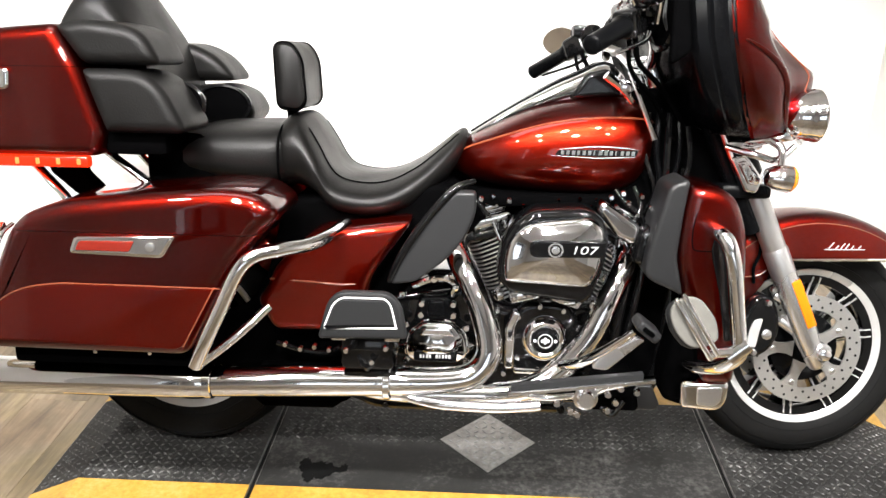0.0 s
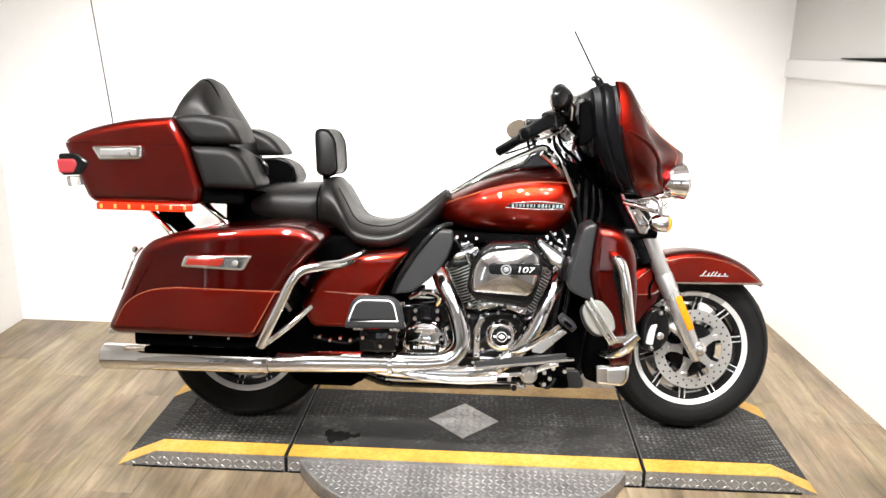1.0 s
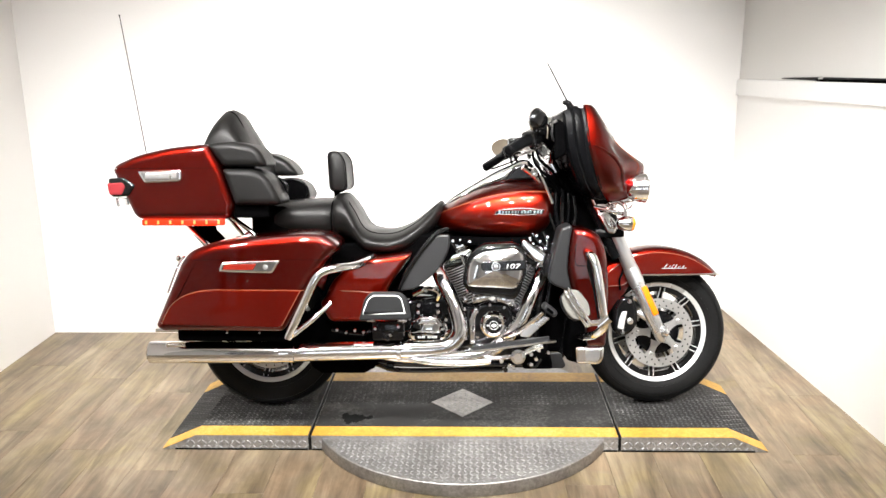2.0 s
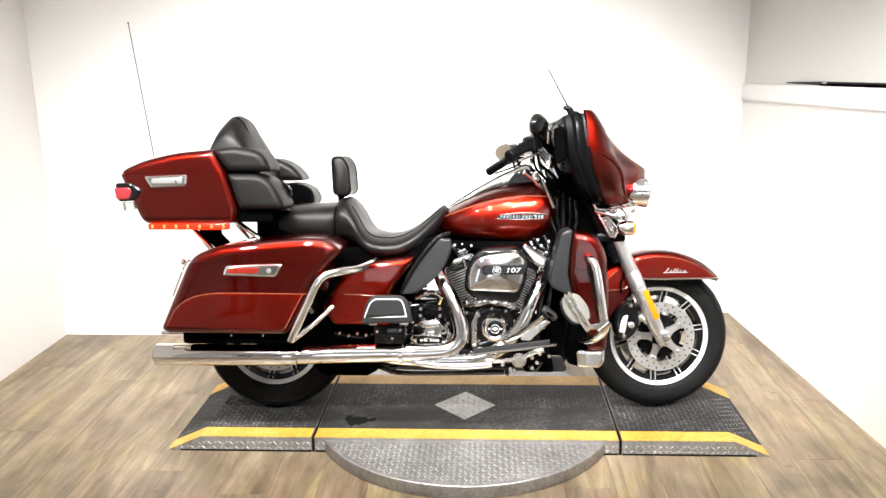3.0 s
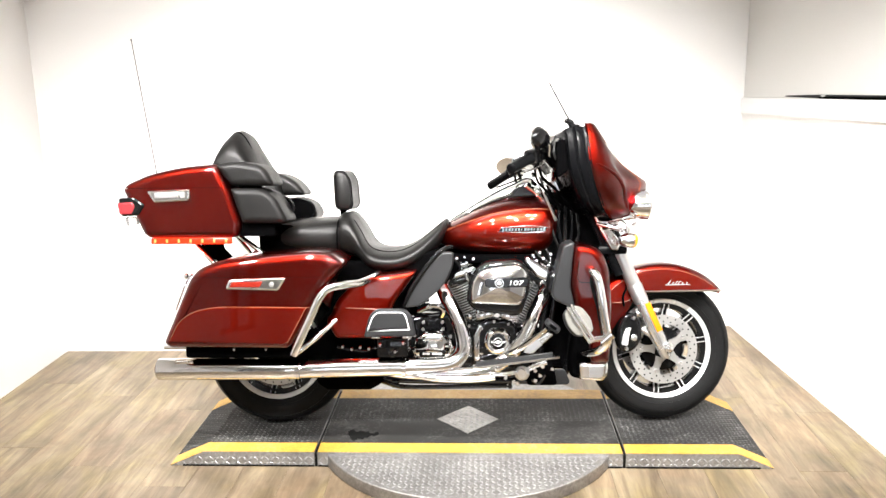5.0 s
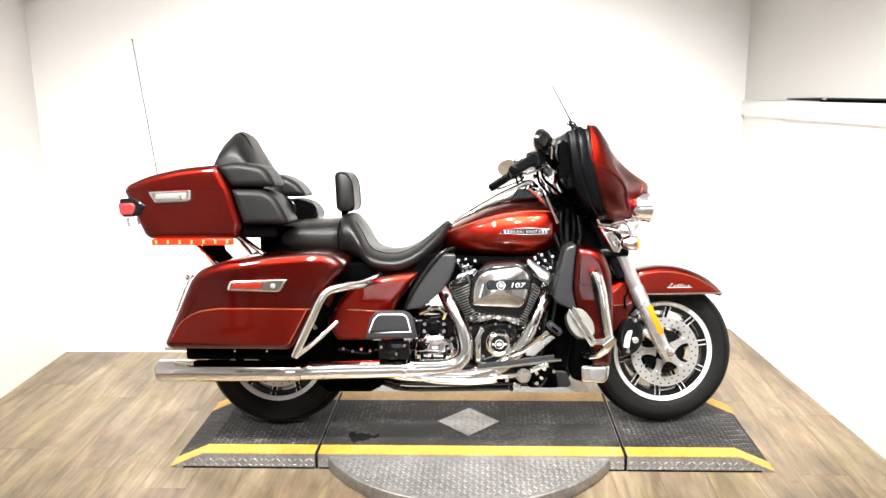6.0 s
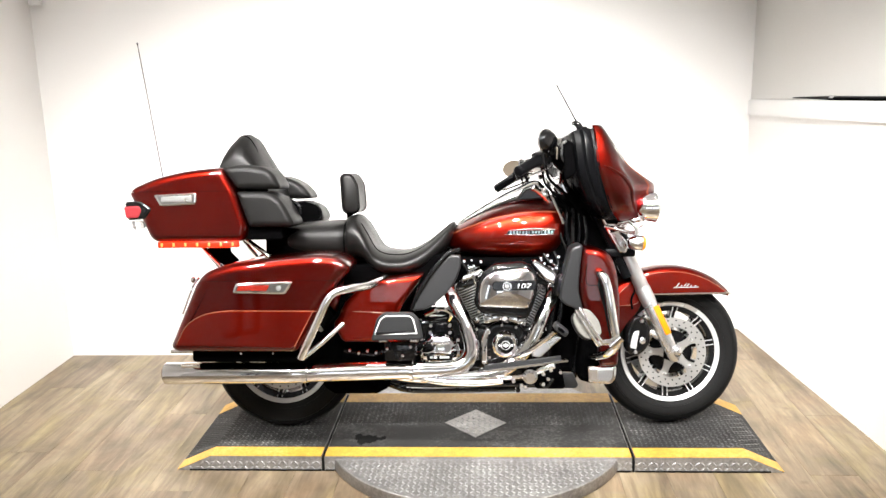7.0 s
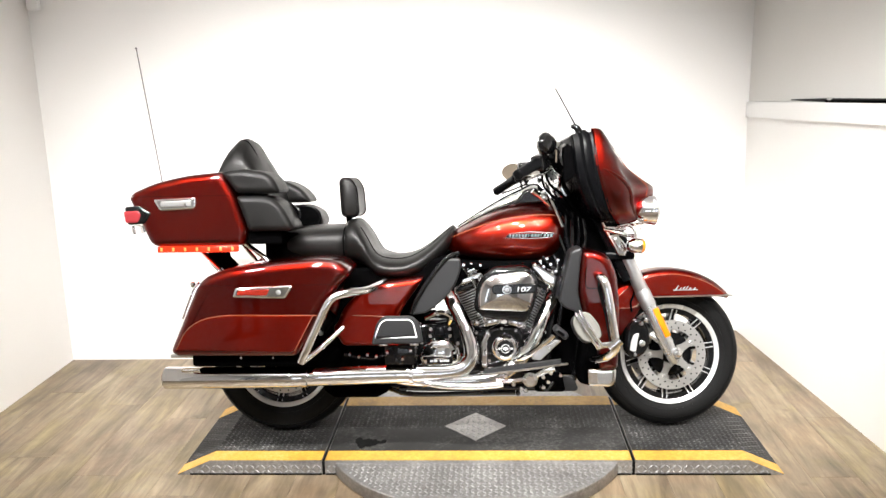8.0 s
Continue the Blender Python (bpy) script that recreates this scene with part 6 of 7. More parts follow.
# -- floorboards, pedal and pegs --
for s in (-1, 1):
    FB = [(-0.375, 0.432), (-0.353, 0.515), (-0.327, 0.538), (-0.222, 0.538), (-0.196, 0.511), (-0.183, 0.436)]
    bm = bmesh.new()
    plate(bm, rounded(FB, [0.01, 0.022, 0.02, 0.02, 0.022, 0.01], 5), s * 0.395, s * 0.418, 0.007)
    fb = part("passenger_footboard", bm, GREY_PAD, bike, "folded charcoal passenger footboard with white border")
    inner_line = rounded([(-0.361, 0.457), (-0.340, 0.511), (-0.322, 0.5255), (-0.231, 0.5255), (-0.218, 0.513), (-0.206, 0.461)], [0.008, 0.014, 0.012, 0.012, 0.014, 0.008], 4)
    bm = bmesh.new()
    bent(bm, [(p[0], s * 0.4185, p[1]) for p in inner_line] + [(inner_line[0][0], s * 0.4185, inner_line[0][1])], 0.0020, 2, 6)
    part("board_border", bm, CAP_WHITE, fb, "thin bright border line")
    bm = bmesh.new()
    plate(bm, inset(inner_line, 0.004), s * 0.415, s * 0.4205, 0.002)
    part("board_pad", bm, GREY_PAD, fb, "charcoal rubber pad")
    bm = bmesh.new()
    for x in (-0.34, -0.325, -0.225, -0.21):
        tube(bm, [(x, s * 0.405, 0.430), (x, s * 0.405, 0.448)], 0.006, 8)
    for x in (-0.3325, -0.2175):
        box(bm, (x - 0.016, s * 0.39 - 0.012, 0.424), (x + 0.016, s * 0.39 + 0.012, 0.436), 0.003)
    part("board_hinge", bm, CHROME, fb)
    bm = bmesh.new()
    box(bm, (-0.335, s * 0.30 - 0.075, 0.345), (-0.215, s * 0.30 + 0.085, 0.425), 0.014)
    bent(bm, [(-0.30, s * 0.36, 0.40), (-0.275, s * 0.37, 0.355), (-0.24, s * 0.36, 0.40)], 0.012, 4, 8)
    part("board_bracket", bm, BLACK_GLOSS, fb)
    bolts([(-0.318, s * 0.386, 0.398), (-0.262, s * 0.388, 0.374), (-0.232, s * 0.386, 0.405), (-0.405, s * 0.30, 0.372), (-0.440, s * 0.29, 0.362), (-0.372, s * 0.30, 0.366), (-0.475, s * 0.29, 0.372)], 0.007, 0.012, fb, None, (0, s, 0))
    bm = bmesh.new()
    bent(bm, [(-0.50, s * 0.27, 0.366), (-0.44, s * 0.285, 0.356), (-0.38, s * 0.29, 0.352), (-0.345, s * 0.30, 0.372)], 0.006, 5, 8)
    part("bracket_rod", bm, BLACK_GLOSS, fb)
    bm = bmesh.new()
    rows = []
    for x in (0.034, 0.050, 0.20, 0.325, 0.345):
        z = 0.320 + (x - 0.042) * 0.128
        rows.append([Vector((x, s * y, z + dz)) for y, dz in ((0.385, -0.009), (0.385, 0.002), (0.402, 0.002), (0.408, -0.001), (0.408, -0.007), (0.402, -0.010))])
    loft(bm, rows)
    db = part("rider_footboard", bm, CHROME, bike, "long rider footboard with a bright frame")
    bm = bmesh.new()
    rows = []
    for x in (0.040, 0.046, 0.20, 0.312, 0.320):
        z = 0.322 + (x - 0.042) * 0.128
        rows.append([Vector((x, s * y, z + dz)) for y, dz in ((0.386, 0.0), (0.386, 0.013), (0.398, 0.013), (0.403, 0.012), (0.404, 0.0))])
    loft(bm, rows)
    part("board_pad", bm, GREY_PAD, db, "charcoal rubber pad")
bm = bmesh.new()
bent(bm, [(0.16, -0.30, 0.345), (0.20, -0.34, 0.37), (0.26, -0.365, 0.42), (0.30, -0.375, 0.455)], [0.020, 0.021, 0.016, 0.011], 5, 10, 0.6)
part("brake_arm", bm, CHROME, bike, "chrome brake pedal arm")
bm = bmesh.new()
rot = Matrix.Translation((0.320, -0.392, 0.470)) @ Matrix.Rotation(radians(38), 4, "Y")
box(bm, (-0.028, -0.034, -0.012), (0.028, 0.034, 0.012), 0.007, 3, rot)
pedal = part("brake_pedal", bm, GREY_PAD, bike, "charcoal rubber brake pedal")
bm = bmesh.new()
box(bm, (-0.016, -0.0355, -0.004), (0.012, -0.0335, 0.006), 0.003, 2, rot)
part("pedal_slot", bm, BLACK_DULL, pedal)
bm = bmesh.new()
plate(bm, rounded([(0.215, 0.362), (0.234, 0.392), (0.311, 0.440), (0.328, 0.430), (0.290, 0.396), (0.249, 0.358)], 0.008), -0.345, -0.360, 0.004)
part("pedal_bracket", bm, SATIN, bike)
bm = bmesh.new()
tube(bm, [(0.212, -0.24, 0.275), (0.212, -0.322, 0.275), (0.212, -0.324, 0.275), (0.212, -0.338, 0.275)], [0.030, 0.028, 0.021, 0.018], 18)
cyl = part("master_cylinder", bm, CHROME, bike, "chrome brake cylinder below the footboard")
bolts([(0.262, -0.31, 0.285), (0.280, -0.31, 0.266), (0.262, -0.31, 0.246), (0.180, -0.31, 0.240), (0.195, -0.31, 0.234), (0.290, -0.31, 0.300), (0.326, -0.31, 0.292), (0.120, -0.31, 0.290), (0.150, -0.30, 0.255)], 0.009, 0.016, cyl)
for line, r in (([(0.236, -0.30, 0.285), (0.265, -0.315, 0.305), (0.305, -0.32, 0.318)], 0.011), ([(0.06, -0.30, 0.275), (0.12, -0.31, 0.268), (0.19, -0.30, 0.272)], 0.008), ([(0.25, -0.30, 0.245), (0.275, -0.31, 0.232), (0.300, -0.30, 0.262)], 0.006)):
    bm = bmesh.new()
    bent(bm, line, r, 5, 10)
    part("brake_line", bm, CHROME if r > 0.007 else BLACK_GLOSS, cyl)
bm = bmesh.new()
plate(bm, rounded([(0.313, 0.262), (0.384, 0.262), (0.406, 0.212), (0.396, 0.200), (0.314, 0.199)], 0.008), -0.19, -0.205, 0.004)
part("splash_plate", bm, GREY_PLASTIC, bike, "dark grey splash plate")
bm = bmesh.new()
plate(bm, rounded([(0.235, 0.20), (0.245, 0.275), (0.34, 0.285), (0.355, 0.20)], 0.015), -0.10, -0.22, 0.01)
part("lower_guard_plate", bm, BLACK_DULL, bike)

# -- lower fairings, engine guard and highway pegs --
for s in (-1, 1):
    bm = bmesh.new()
    red = [(0.402, 0.720), (0.414, 0.762), (0.470, 0.758), (0.514, 0.735), (0.542, 0.671), (0.553, 0.55), (0.551, 0.400), (0.546, 0.305), (0.476, 0.305), (0.470, 0.42), (0.414, 0.510), (0.392, 0.60)]
    plate(bm, rounded(red, [0.03, 0.02, 0.04, 0.05, 0.05, 0.05, 0.05, 0.015, 0.015, 0.05, 0.04, 0.05], 5), s * 0.12, s * 0.300, 0.030, 6)
    lower = part("lower_fairing", bm, PAINT_DARK, bike, "deep maroon lower leg fairing")
    bm = bmesh.new()
    plate(bm, rounded([(0.413, 0.774), (0.369, 0.758), (0.346, 0.665), (0.331, 0.610), (0.327, 0.562), (0.346, 0.543), (0.392, 0.525), (0.416, 0.510), (0.396, 0.600), (0.404, 0.700)], 0.016), s * 0.16, s * 0.296, 0.009, 4)
    part("fairing_inner", bm, GREY_PLASTIC, lower, "satin black inner panel")
    bm = bmesh.new()
    plate(bm, rounded([(0.305, 0.575), (0.312, 0.63), (0.345, 0.665), (0.36, 0.60), (0.335, 0.565)], 0.018), s * 0.19, s * 0.26, 0.02, 4)
    part("vent_knob", bm, BLACK_GLOSS, lower, "gloss black vent")
    bm = bmesh.new()
    bent(bm, [(0.428, s * 0.299, 0.700), (0.423, s * 0.3005, 0.66), (0.425, s * 0.3005, 0.628), (0.436, s * 0.3005, 0.618), (0.475, s * 0.3005, 0.618)], 0.0014, 4, 6)
    part("door_seam", bm, BLACK_DULL, lower, "dark glovebox seam")
    # black plate laid on the skin for the dark of the guard's opening
    bm = bmesh.new()
    plate(bm, rounded([(0.466, 0.615), (0.472, 0.662), (0.484, 0.668), (0.500, 0.63), (0.522, 0.54), (0.535, 0.42), (0.512, 0.410), (0.492, 0.52)], 0.010), s * 0.297, s * 0.3022, 0.002)
    part("guard_slot", bm, BLACK_GLOSS, lower, "black plate standing in for the shaded slot behind the guard")
    bm = bmesh.new()
    plate(bm, rounded([(0.40, 0.30), (0.43, 0.47), (0.47, 0.47), (0.50, 0.30), (0.47, 0.22), (0.40, 0.24)], 0.02), s * 0.06, s * 0.24, 0.02)
    part("radiator_shroud", bm, BLACK_DULL, lower)
    bm = bmesh.new()
    plate(bm, rounded([(0.438, 0.238), (0.432, 0.302), (0.543, 0.305), (0.540, 0.252), (0.522, 0.232)], [0.01, 0.012, 0.012, 0.02, 0.02]), s * 0.17, s * 0.275, 0.010, 4)
    part("radiator_cover", bm, CHROME, lower, "bright chrome radiator end cover")
    bm = bmesh.new()
    plate(bm, rounded([(0.472, 0.247), (0.469, 0.292), (0.528, 0.294), (0.526, 0.258), (0.514, 0.245)], 0.008), s * 0.270, s * 0.2775, 0.003)
    part("cover_panel", bm, SATIN, lower, "satin inset panel")
    bm = bmesh.new()
    bent(bm, [(0.45, s * 0.10, 0.665), (0.462, s * 0.22, 0.668), (0.470, s * 0.335, 0.666), (0.483, s * 0.366, 0.648), (0.496, s * 0.374, 0.60), (0.511, s * 0.376, 0.50), (0.522, s * 0.374, 0.43), (0.524, s * 0.364, 0.400), (0.496, s * 0.325, 0.362), (0.45, s * 0.24, 0.335), (0.42, s * 0.12, 0.33)], 0.0165, 7, 14)
    guard = part("engine_guard", bm, CHROME, bike, "chrome tube engine guard")
    shape = [(0.361, 0.512), (0.371, 0.536), (0.402, 0.548), (0.426, 0.540), (0.459, 0.498), (0.467, 0.457), (0.453, 0.442), (0.423, 0.434), (0.402, 0.440), (0.374, 0.471)]
    bm = bmesh.new()
    plate(bm, rounded([(x - 0.006, z - 0.006) for x, z in shape], 0.016, 3), s * 0.386, s * 0.405, 0.007)
    peg = part("highway_peg", bm, GREY_PLASTIC, bike, "oval highway peg with a pale pad on the guard")
    bm = bmesh.new()
    plate(bm, rounded(shape, 0.016, 3), s * 0.402, s * 0.413, 0.004)
    part("peg_pad", bm, PALE_PAD, peg, "pale ribbed peg pad")
    for k in (-0.007, 0.007):
        bm = bmesh.new()
        tube(bm, [(0.380 + k, s * 0.411, 0.546 + 0.7 * k), (0.384 + k, s * 0.419, 0.538 + 0.7 * k), (0.440 + k, s * 0.419, 0.448 + 0.7 * k), (0.462 + k, s * 0.405, 0.416 + 0.7 * k)], [0.004, 0.0058, 0.0058, 0.007], 10)
        part("peg_bar", bm, CHROME, peg, "thin chrome bar across the pad")
    bm = bmesh.new()
    tube(bm, [(0.452, s * 0.398, 0.416), (0.470, s * 0.392, 0.420), (0.512, s * 0.380, 0.420)], [0.015, 0.011, 0.012], 12)
    tube(bm, [(0.500, s * 0.376, 0.404), (0.538, s * 0.378, 0.438)], 0.0205, 14)
    part("peg_arm", bm, CHROME, peg, "chrome peg clamp")

# -- tank --
TANK = stations([(-0.112, 0.752, 0.785, 0.025), (-0.075, 0.728, 0.825, 0.085), (0.0, 0.710, 0.868, 0.140), (0.08, 0.698, 0.905, 0.166), (0.16, 0.692, 0.928, 0.177), (0.25, 0.693, 0.938, 0.178), (0.32, 0.715, 0.930, 0.160), (0.358, 0.760, 0.908, 0.120), (0.372, 0.815, 0.880, 0.060)], 5)
rings = [oval(x, lo, hi, hw, 2.5, 28) for x, lo, hi, hw in TANK]
bm = bmesh.new()
loft(bm, rings, mats=lambda i: 1 if 2 <= i <= 10 else 0)
tank = part("fuel_tank", bm, [PAINT_RED, PAINT_DARK], bike, "bright red fuel tank with a deep maroon top")
for i, s in ((11, -1), (2, 1)):
    bm = bmesh.new()
    tube(bm, [r[i] for r in rings[3:-2]], 0.0024, 6)
    part("pinstripe", bm, PINSTRIPE, tank, "fine orange pinstripe")
    bm = bmesh.new()
    plate(bm, rounded([(0.130, 0.805), (0.138, 0.817), (0.225, 0.819), (0.318, 0.819), (0.312, 0.805), (0.225, 0.803)], 0.004), s * 0.172, s * 0.1815, 0.002)
    part("tank_badge", bm, BLACK_GLOSS, tank, "long black and silver nameplate badge")
    bm = bmesh.new()
    bent(bm, [(0.140, s * 0.181, 0.819), (0.175, s * 0.182, 0.822), (0.225, s * 0.182, 0.826), (0.275, s * 0.182, 0.824), (0.320, s * 0.180, 0.820)], [0.0005, 0.001, 0.0014, 0.001, 0.0005], 4, 8)
    bent(bm, [(0.122, s * 0.180, 0.804), (0.175, s * 0.182, 0.802), (0.225, s * 0.182, 0.800), (0.275, s * 0.182, 0.802), (0.314, s * 0.180, 0.804)], [0.0004, 0.0007, 0.0010, 0.0007, 0.0004], 4, 8)
    part("badge_frame", bm, AGED_SILVER, tank, "silver badge frame")
    bm = bmesh.new()
    for k, wide in enumerate((7, 7, 8, 6, 7, 7, 3, 8, 8, 7, 3, 7, 8, 8)):
        x0 = 0.143 + 0.0122 * k
        w = wide * 0.0010
        plate(bm, [(x0, 0.8065), (x0 + 0.001, 0.8165), (x0 + w + 0.001, 0.8165), (x0 + w, 0.8065)], s * 0.181, s * 0.1828, 0.0006, 1)
    part("badge_bars", bm, AGED_SILVER, tank, "plain silver bars on the badge")
CONS = stations([(-0.090, 0.800, 0.822, 0.022), (-0.03, 0.835, 0.862, 0.036), (0.05, 0.872, 0.912, 0.048), (0.13, 0.895, 0.957, 0.058), (0.19, 0.905, 0.985, 0.066), (0.25, 0.915, 1.010, 0.070), (0.295, 0.915, 0.985, 0.062), (0.318, 0.915, 0.945, 0.045)], 4)
bm = bmesh.new()
loft(bm, [oval(x, lo, hi, hw, 3.2, 20) for x, lo, hi, hw in CONS])
console = part("tank_console", bm, CHROME, bike, "chrome tank console")
bm = bmesh.new()
for s in (-1, 1):
    tube(bm, [(x, s * hw * 0.99, lo + 0.45 * (hi - lo)) for x, lo, hi, hw in CONS[3:-3]], 0.006, 8)
part("console_band", bm, BLACK_GLOSS, console, "black band along the console")
bm = bmesh.new()
rows = [[Vector((x, s * hw * 0.55, hi + dz)) for s, dz in ((-1, -0.004), (-1, 0.003), (1, 0.003), (1, -0.004))] for x, lo, hi, hw in CONS[2:-6]]
loft(bm, rows)
part("console_inset", bm, BLACK_SATIN, console, "black console inset")
bm = bmesh.new()
plate(bm, rounded([(0.165, 0.925), (0.205, 0.985), (0.255, 0.998), (0.290, 0.935)], 0.012), -0.082, 0.082, 0.010)
part("ignition_housing", bm, BLACK_GLOSS, console, "black ignition switch housing")
# -- seats --
bm = bmesh.new()
loft(bm, [oval(x, lo, hi, hw, 2.9, 32) for x, lo, hi, hw in stations([(-0.800, 0.745, 0.800, 0.10), (-0.770, 0.730, 0.832, 0.155), (-0.70, 0.722, 0.852, 0.185), (-0.60, 0.712, 0.858, 0.190), (-0.53, 0.705, 0.860, 0.185), (-0.49, 0.71, 0.858, 0.165)], 5)])
seat = part("seat", bm, VINYL, bike, "black stitched two-up vinyl seat")
bm = bmesh.new()
RIDER = stations([(-0.520, 0.72, 0.862, 0.150, 2.6), (-0.500, 0.705, 0.878, 0.172, 2.6), (-0.462, 0.700, 0.878, 0.182, 2.5), (-0.425, 0.682, 0.826, 0.196, 2.3), (-0.385, 0.648, 0.756, 0.206, 2.2), (-0.33, 0.636, 0.734, 0.210, 2.2), (-0.26, 0.637, 0.736, 0.205, 2.3), (-0.19, 0.665, 0.768, 0.185, 2.4), (-0.125, 0.720, 0.818, 0.140, 2.4), (-0.088, 0.775, 0.846, 0.095, 2.4), (-0.072, 0.805, 0.842, 0.05, 2.4)], 5)
loft(bm, [oval(x, lo, hi, hw, p, 32) for x, lo, hi, hw, p in RIDER])
part("rider_seat", bm, VINYL, seat, "black vinyl rider seat")
bm = bmesh.new()
ring = oval(-0.507, 0.700, 0.866, 0.184, 2.8, 32)
tube(bm, ring + ring[:1], 0.003, 6)
part("seat_piping", bm, BLACK_DULL, seat)
for s in (-1, 1):
    bm = bmesh.new()
    pts = []
    for x, lo, hi, hw, p in RIDER[12:-6:2]:
        f = 0.62
        pts.append((x, s * f * hw, (lo + hi) / 2 + (hi - lo) / 2 * (1 - f ** p) ** (1 / p)))
    bent(bm, pts, 0.0024, 3, 6)
    part("seat_welt", bm, BLACK_DULL, seat)
# rider's backrest
bm = bmesh.new()
rows = []
for y, kx, kz in ((-0.118, 0.55, 0.70), (-0.112, 0.85, 0.88), (-0.095, 1.0, 0.97), (-0.05, 1.05, 1.0), (0.05, 1.05, 1.0), (0.095, 1.0, 0.97), (0.112, 0.85, 0.88), (0.118, 0.55, 0.70)):
    shape = rounded([(-0.036, -0.076), (-0.030, 0.082), (0.012, 0.086), (0.036, 0.045), (0.034, -0.060), (0.016, -0.080)], 0.022, 4)
    bow = 0.018 * (abs(y) / 0.135) ** 2
    rows.append([Vector((-0.504 + p[0] * kx - 0.08 * p[1] + bow, y, 0.966 + p[1] * kz)) for p in shape])
loft(bm, rows)
rest = part("rider_backrest", bm, VINYL, bike, "black vinyl rider backrest pad")
bm = bmesh.new()
tube(bm, [(-0.505, 0, 0.845), (-0.515, 0, 0.90)], [0.030, 0.018], 12, flat=0.6)
part("backrest_post", bm, BLACK_DULL, rest)
for y in (-0.099, 0.099):
    bm = bmesh.new()
    shape = rounded([(-0.036, -0.076), (-0.030, 0.082), (0.012, 0.086), (0.036, 0.045), (0.034, -0.060), (0.016, -0.080)], 0.022, 4)
    bow = 0.018 * (abs(y) / 0.135) ** 2
    ln = [Vector((-0.504 + p[0] * 1.0 - 0.08 * p[1] + bow, y, 0.966 + p[1] * 0.972)) for p in shape]
    tube(bm, ln + ln[:1], 0.0026, 6)
    part("backrest_piping", bm, BLACK_DULL, rest)

# -- tour box --
bm = bmesh.new()
plate(bm, rounded([(-1.300, 0.985), (-1.282, 1.004), (-1.205, 1.036), (-1.075, 1.064), (-0.938, 1.074), (-0.889, 0.985), (-0.846, 0.850), (-0.862, 0.798), (-1.218, 0.798)], [0.015, 0.02, 0.06, 0.06, 0.015, 0.02, 0.02, 0.02, 0.03], 5), -0.332, 0.332, 0.026, 6)
for v in bm.verts:
    if v.co.z > 0.99:
        v.co.z = 0.99 + (v.co.z - 0.99) * (1 + 0.22 * (1 - (v.co.y / 0.332) ** 2))
halves = []
for above in (False, True):
    one = bm.copy()
    cut = bmesh.ops.bisect_plane(one, geom=one.verts[:] + one.edges[:] + one.faces[:], plane_co=(0, 0, 0.9890 if above else 0.9878), plane_no=(0, 0, 1), clear_outer=not above, clear_inner=above)
    bmesh.ops.holes_fill(one, edges=[e for e in cut["geom_cut"] if isinstance(e, bmesh.types.BMEdge)])
    halves.append(one)
bm.free()
trunk = part("top_box", halves[0], PAINT_DARK, bike, "deep maroon hard top box with lid")
bm = bmesh.new()
box(bm, (-1.280, -0.322, 0.980), (-0.910, 0.322, 0.997))
part("lid_gasket", bm, BLACK_DULL, trunk)
part("box_lid", halves[1], PAINT_DARK, trunk, "deep maroon top box lid")
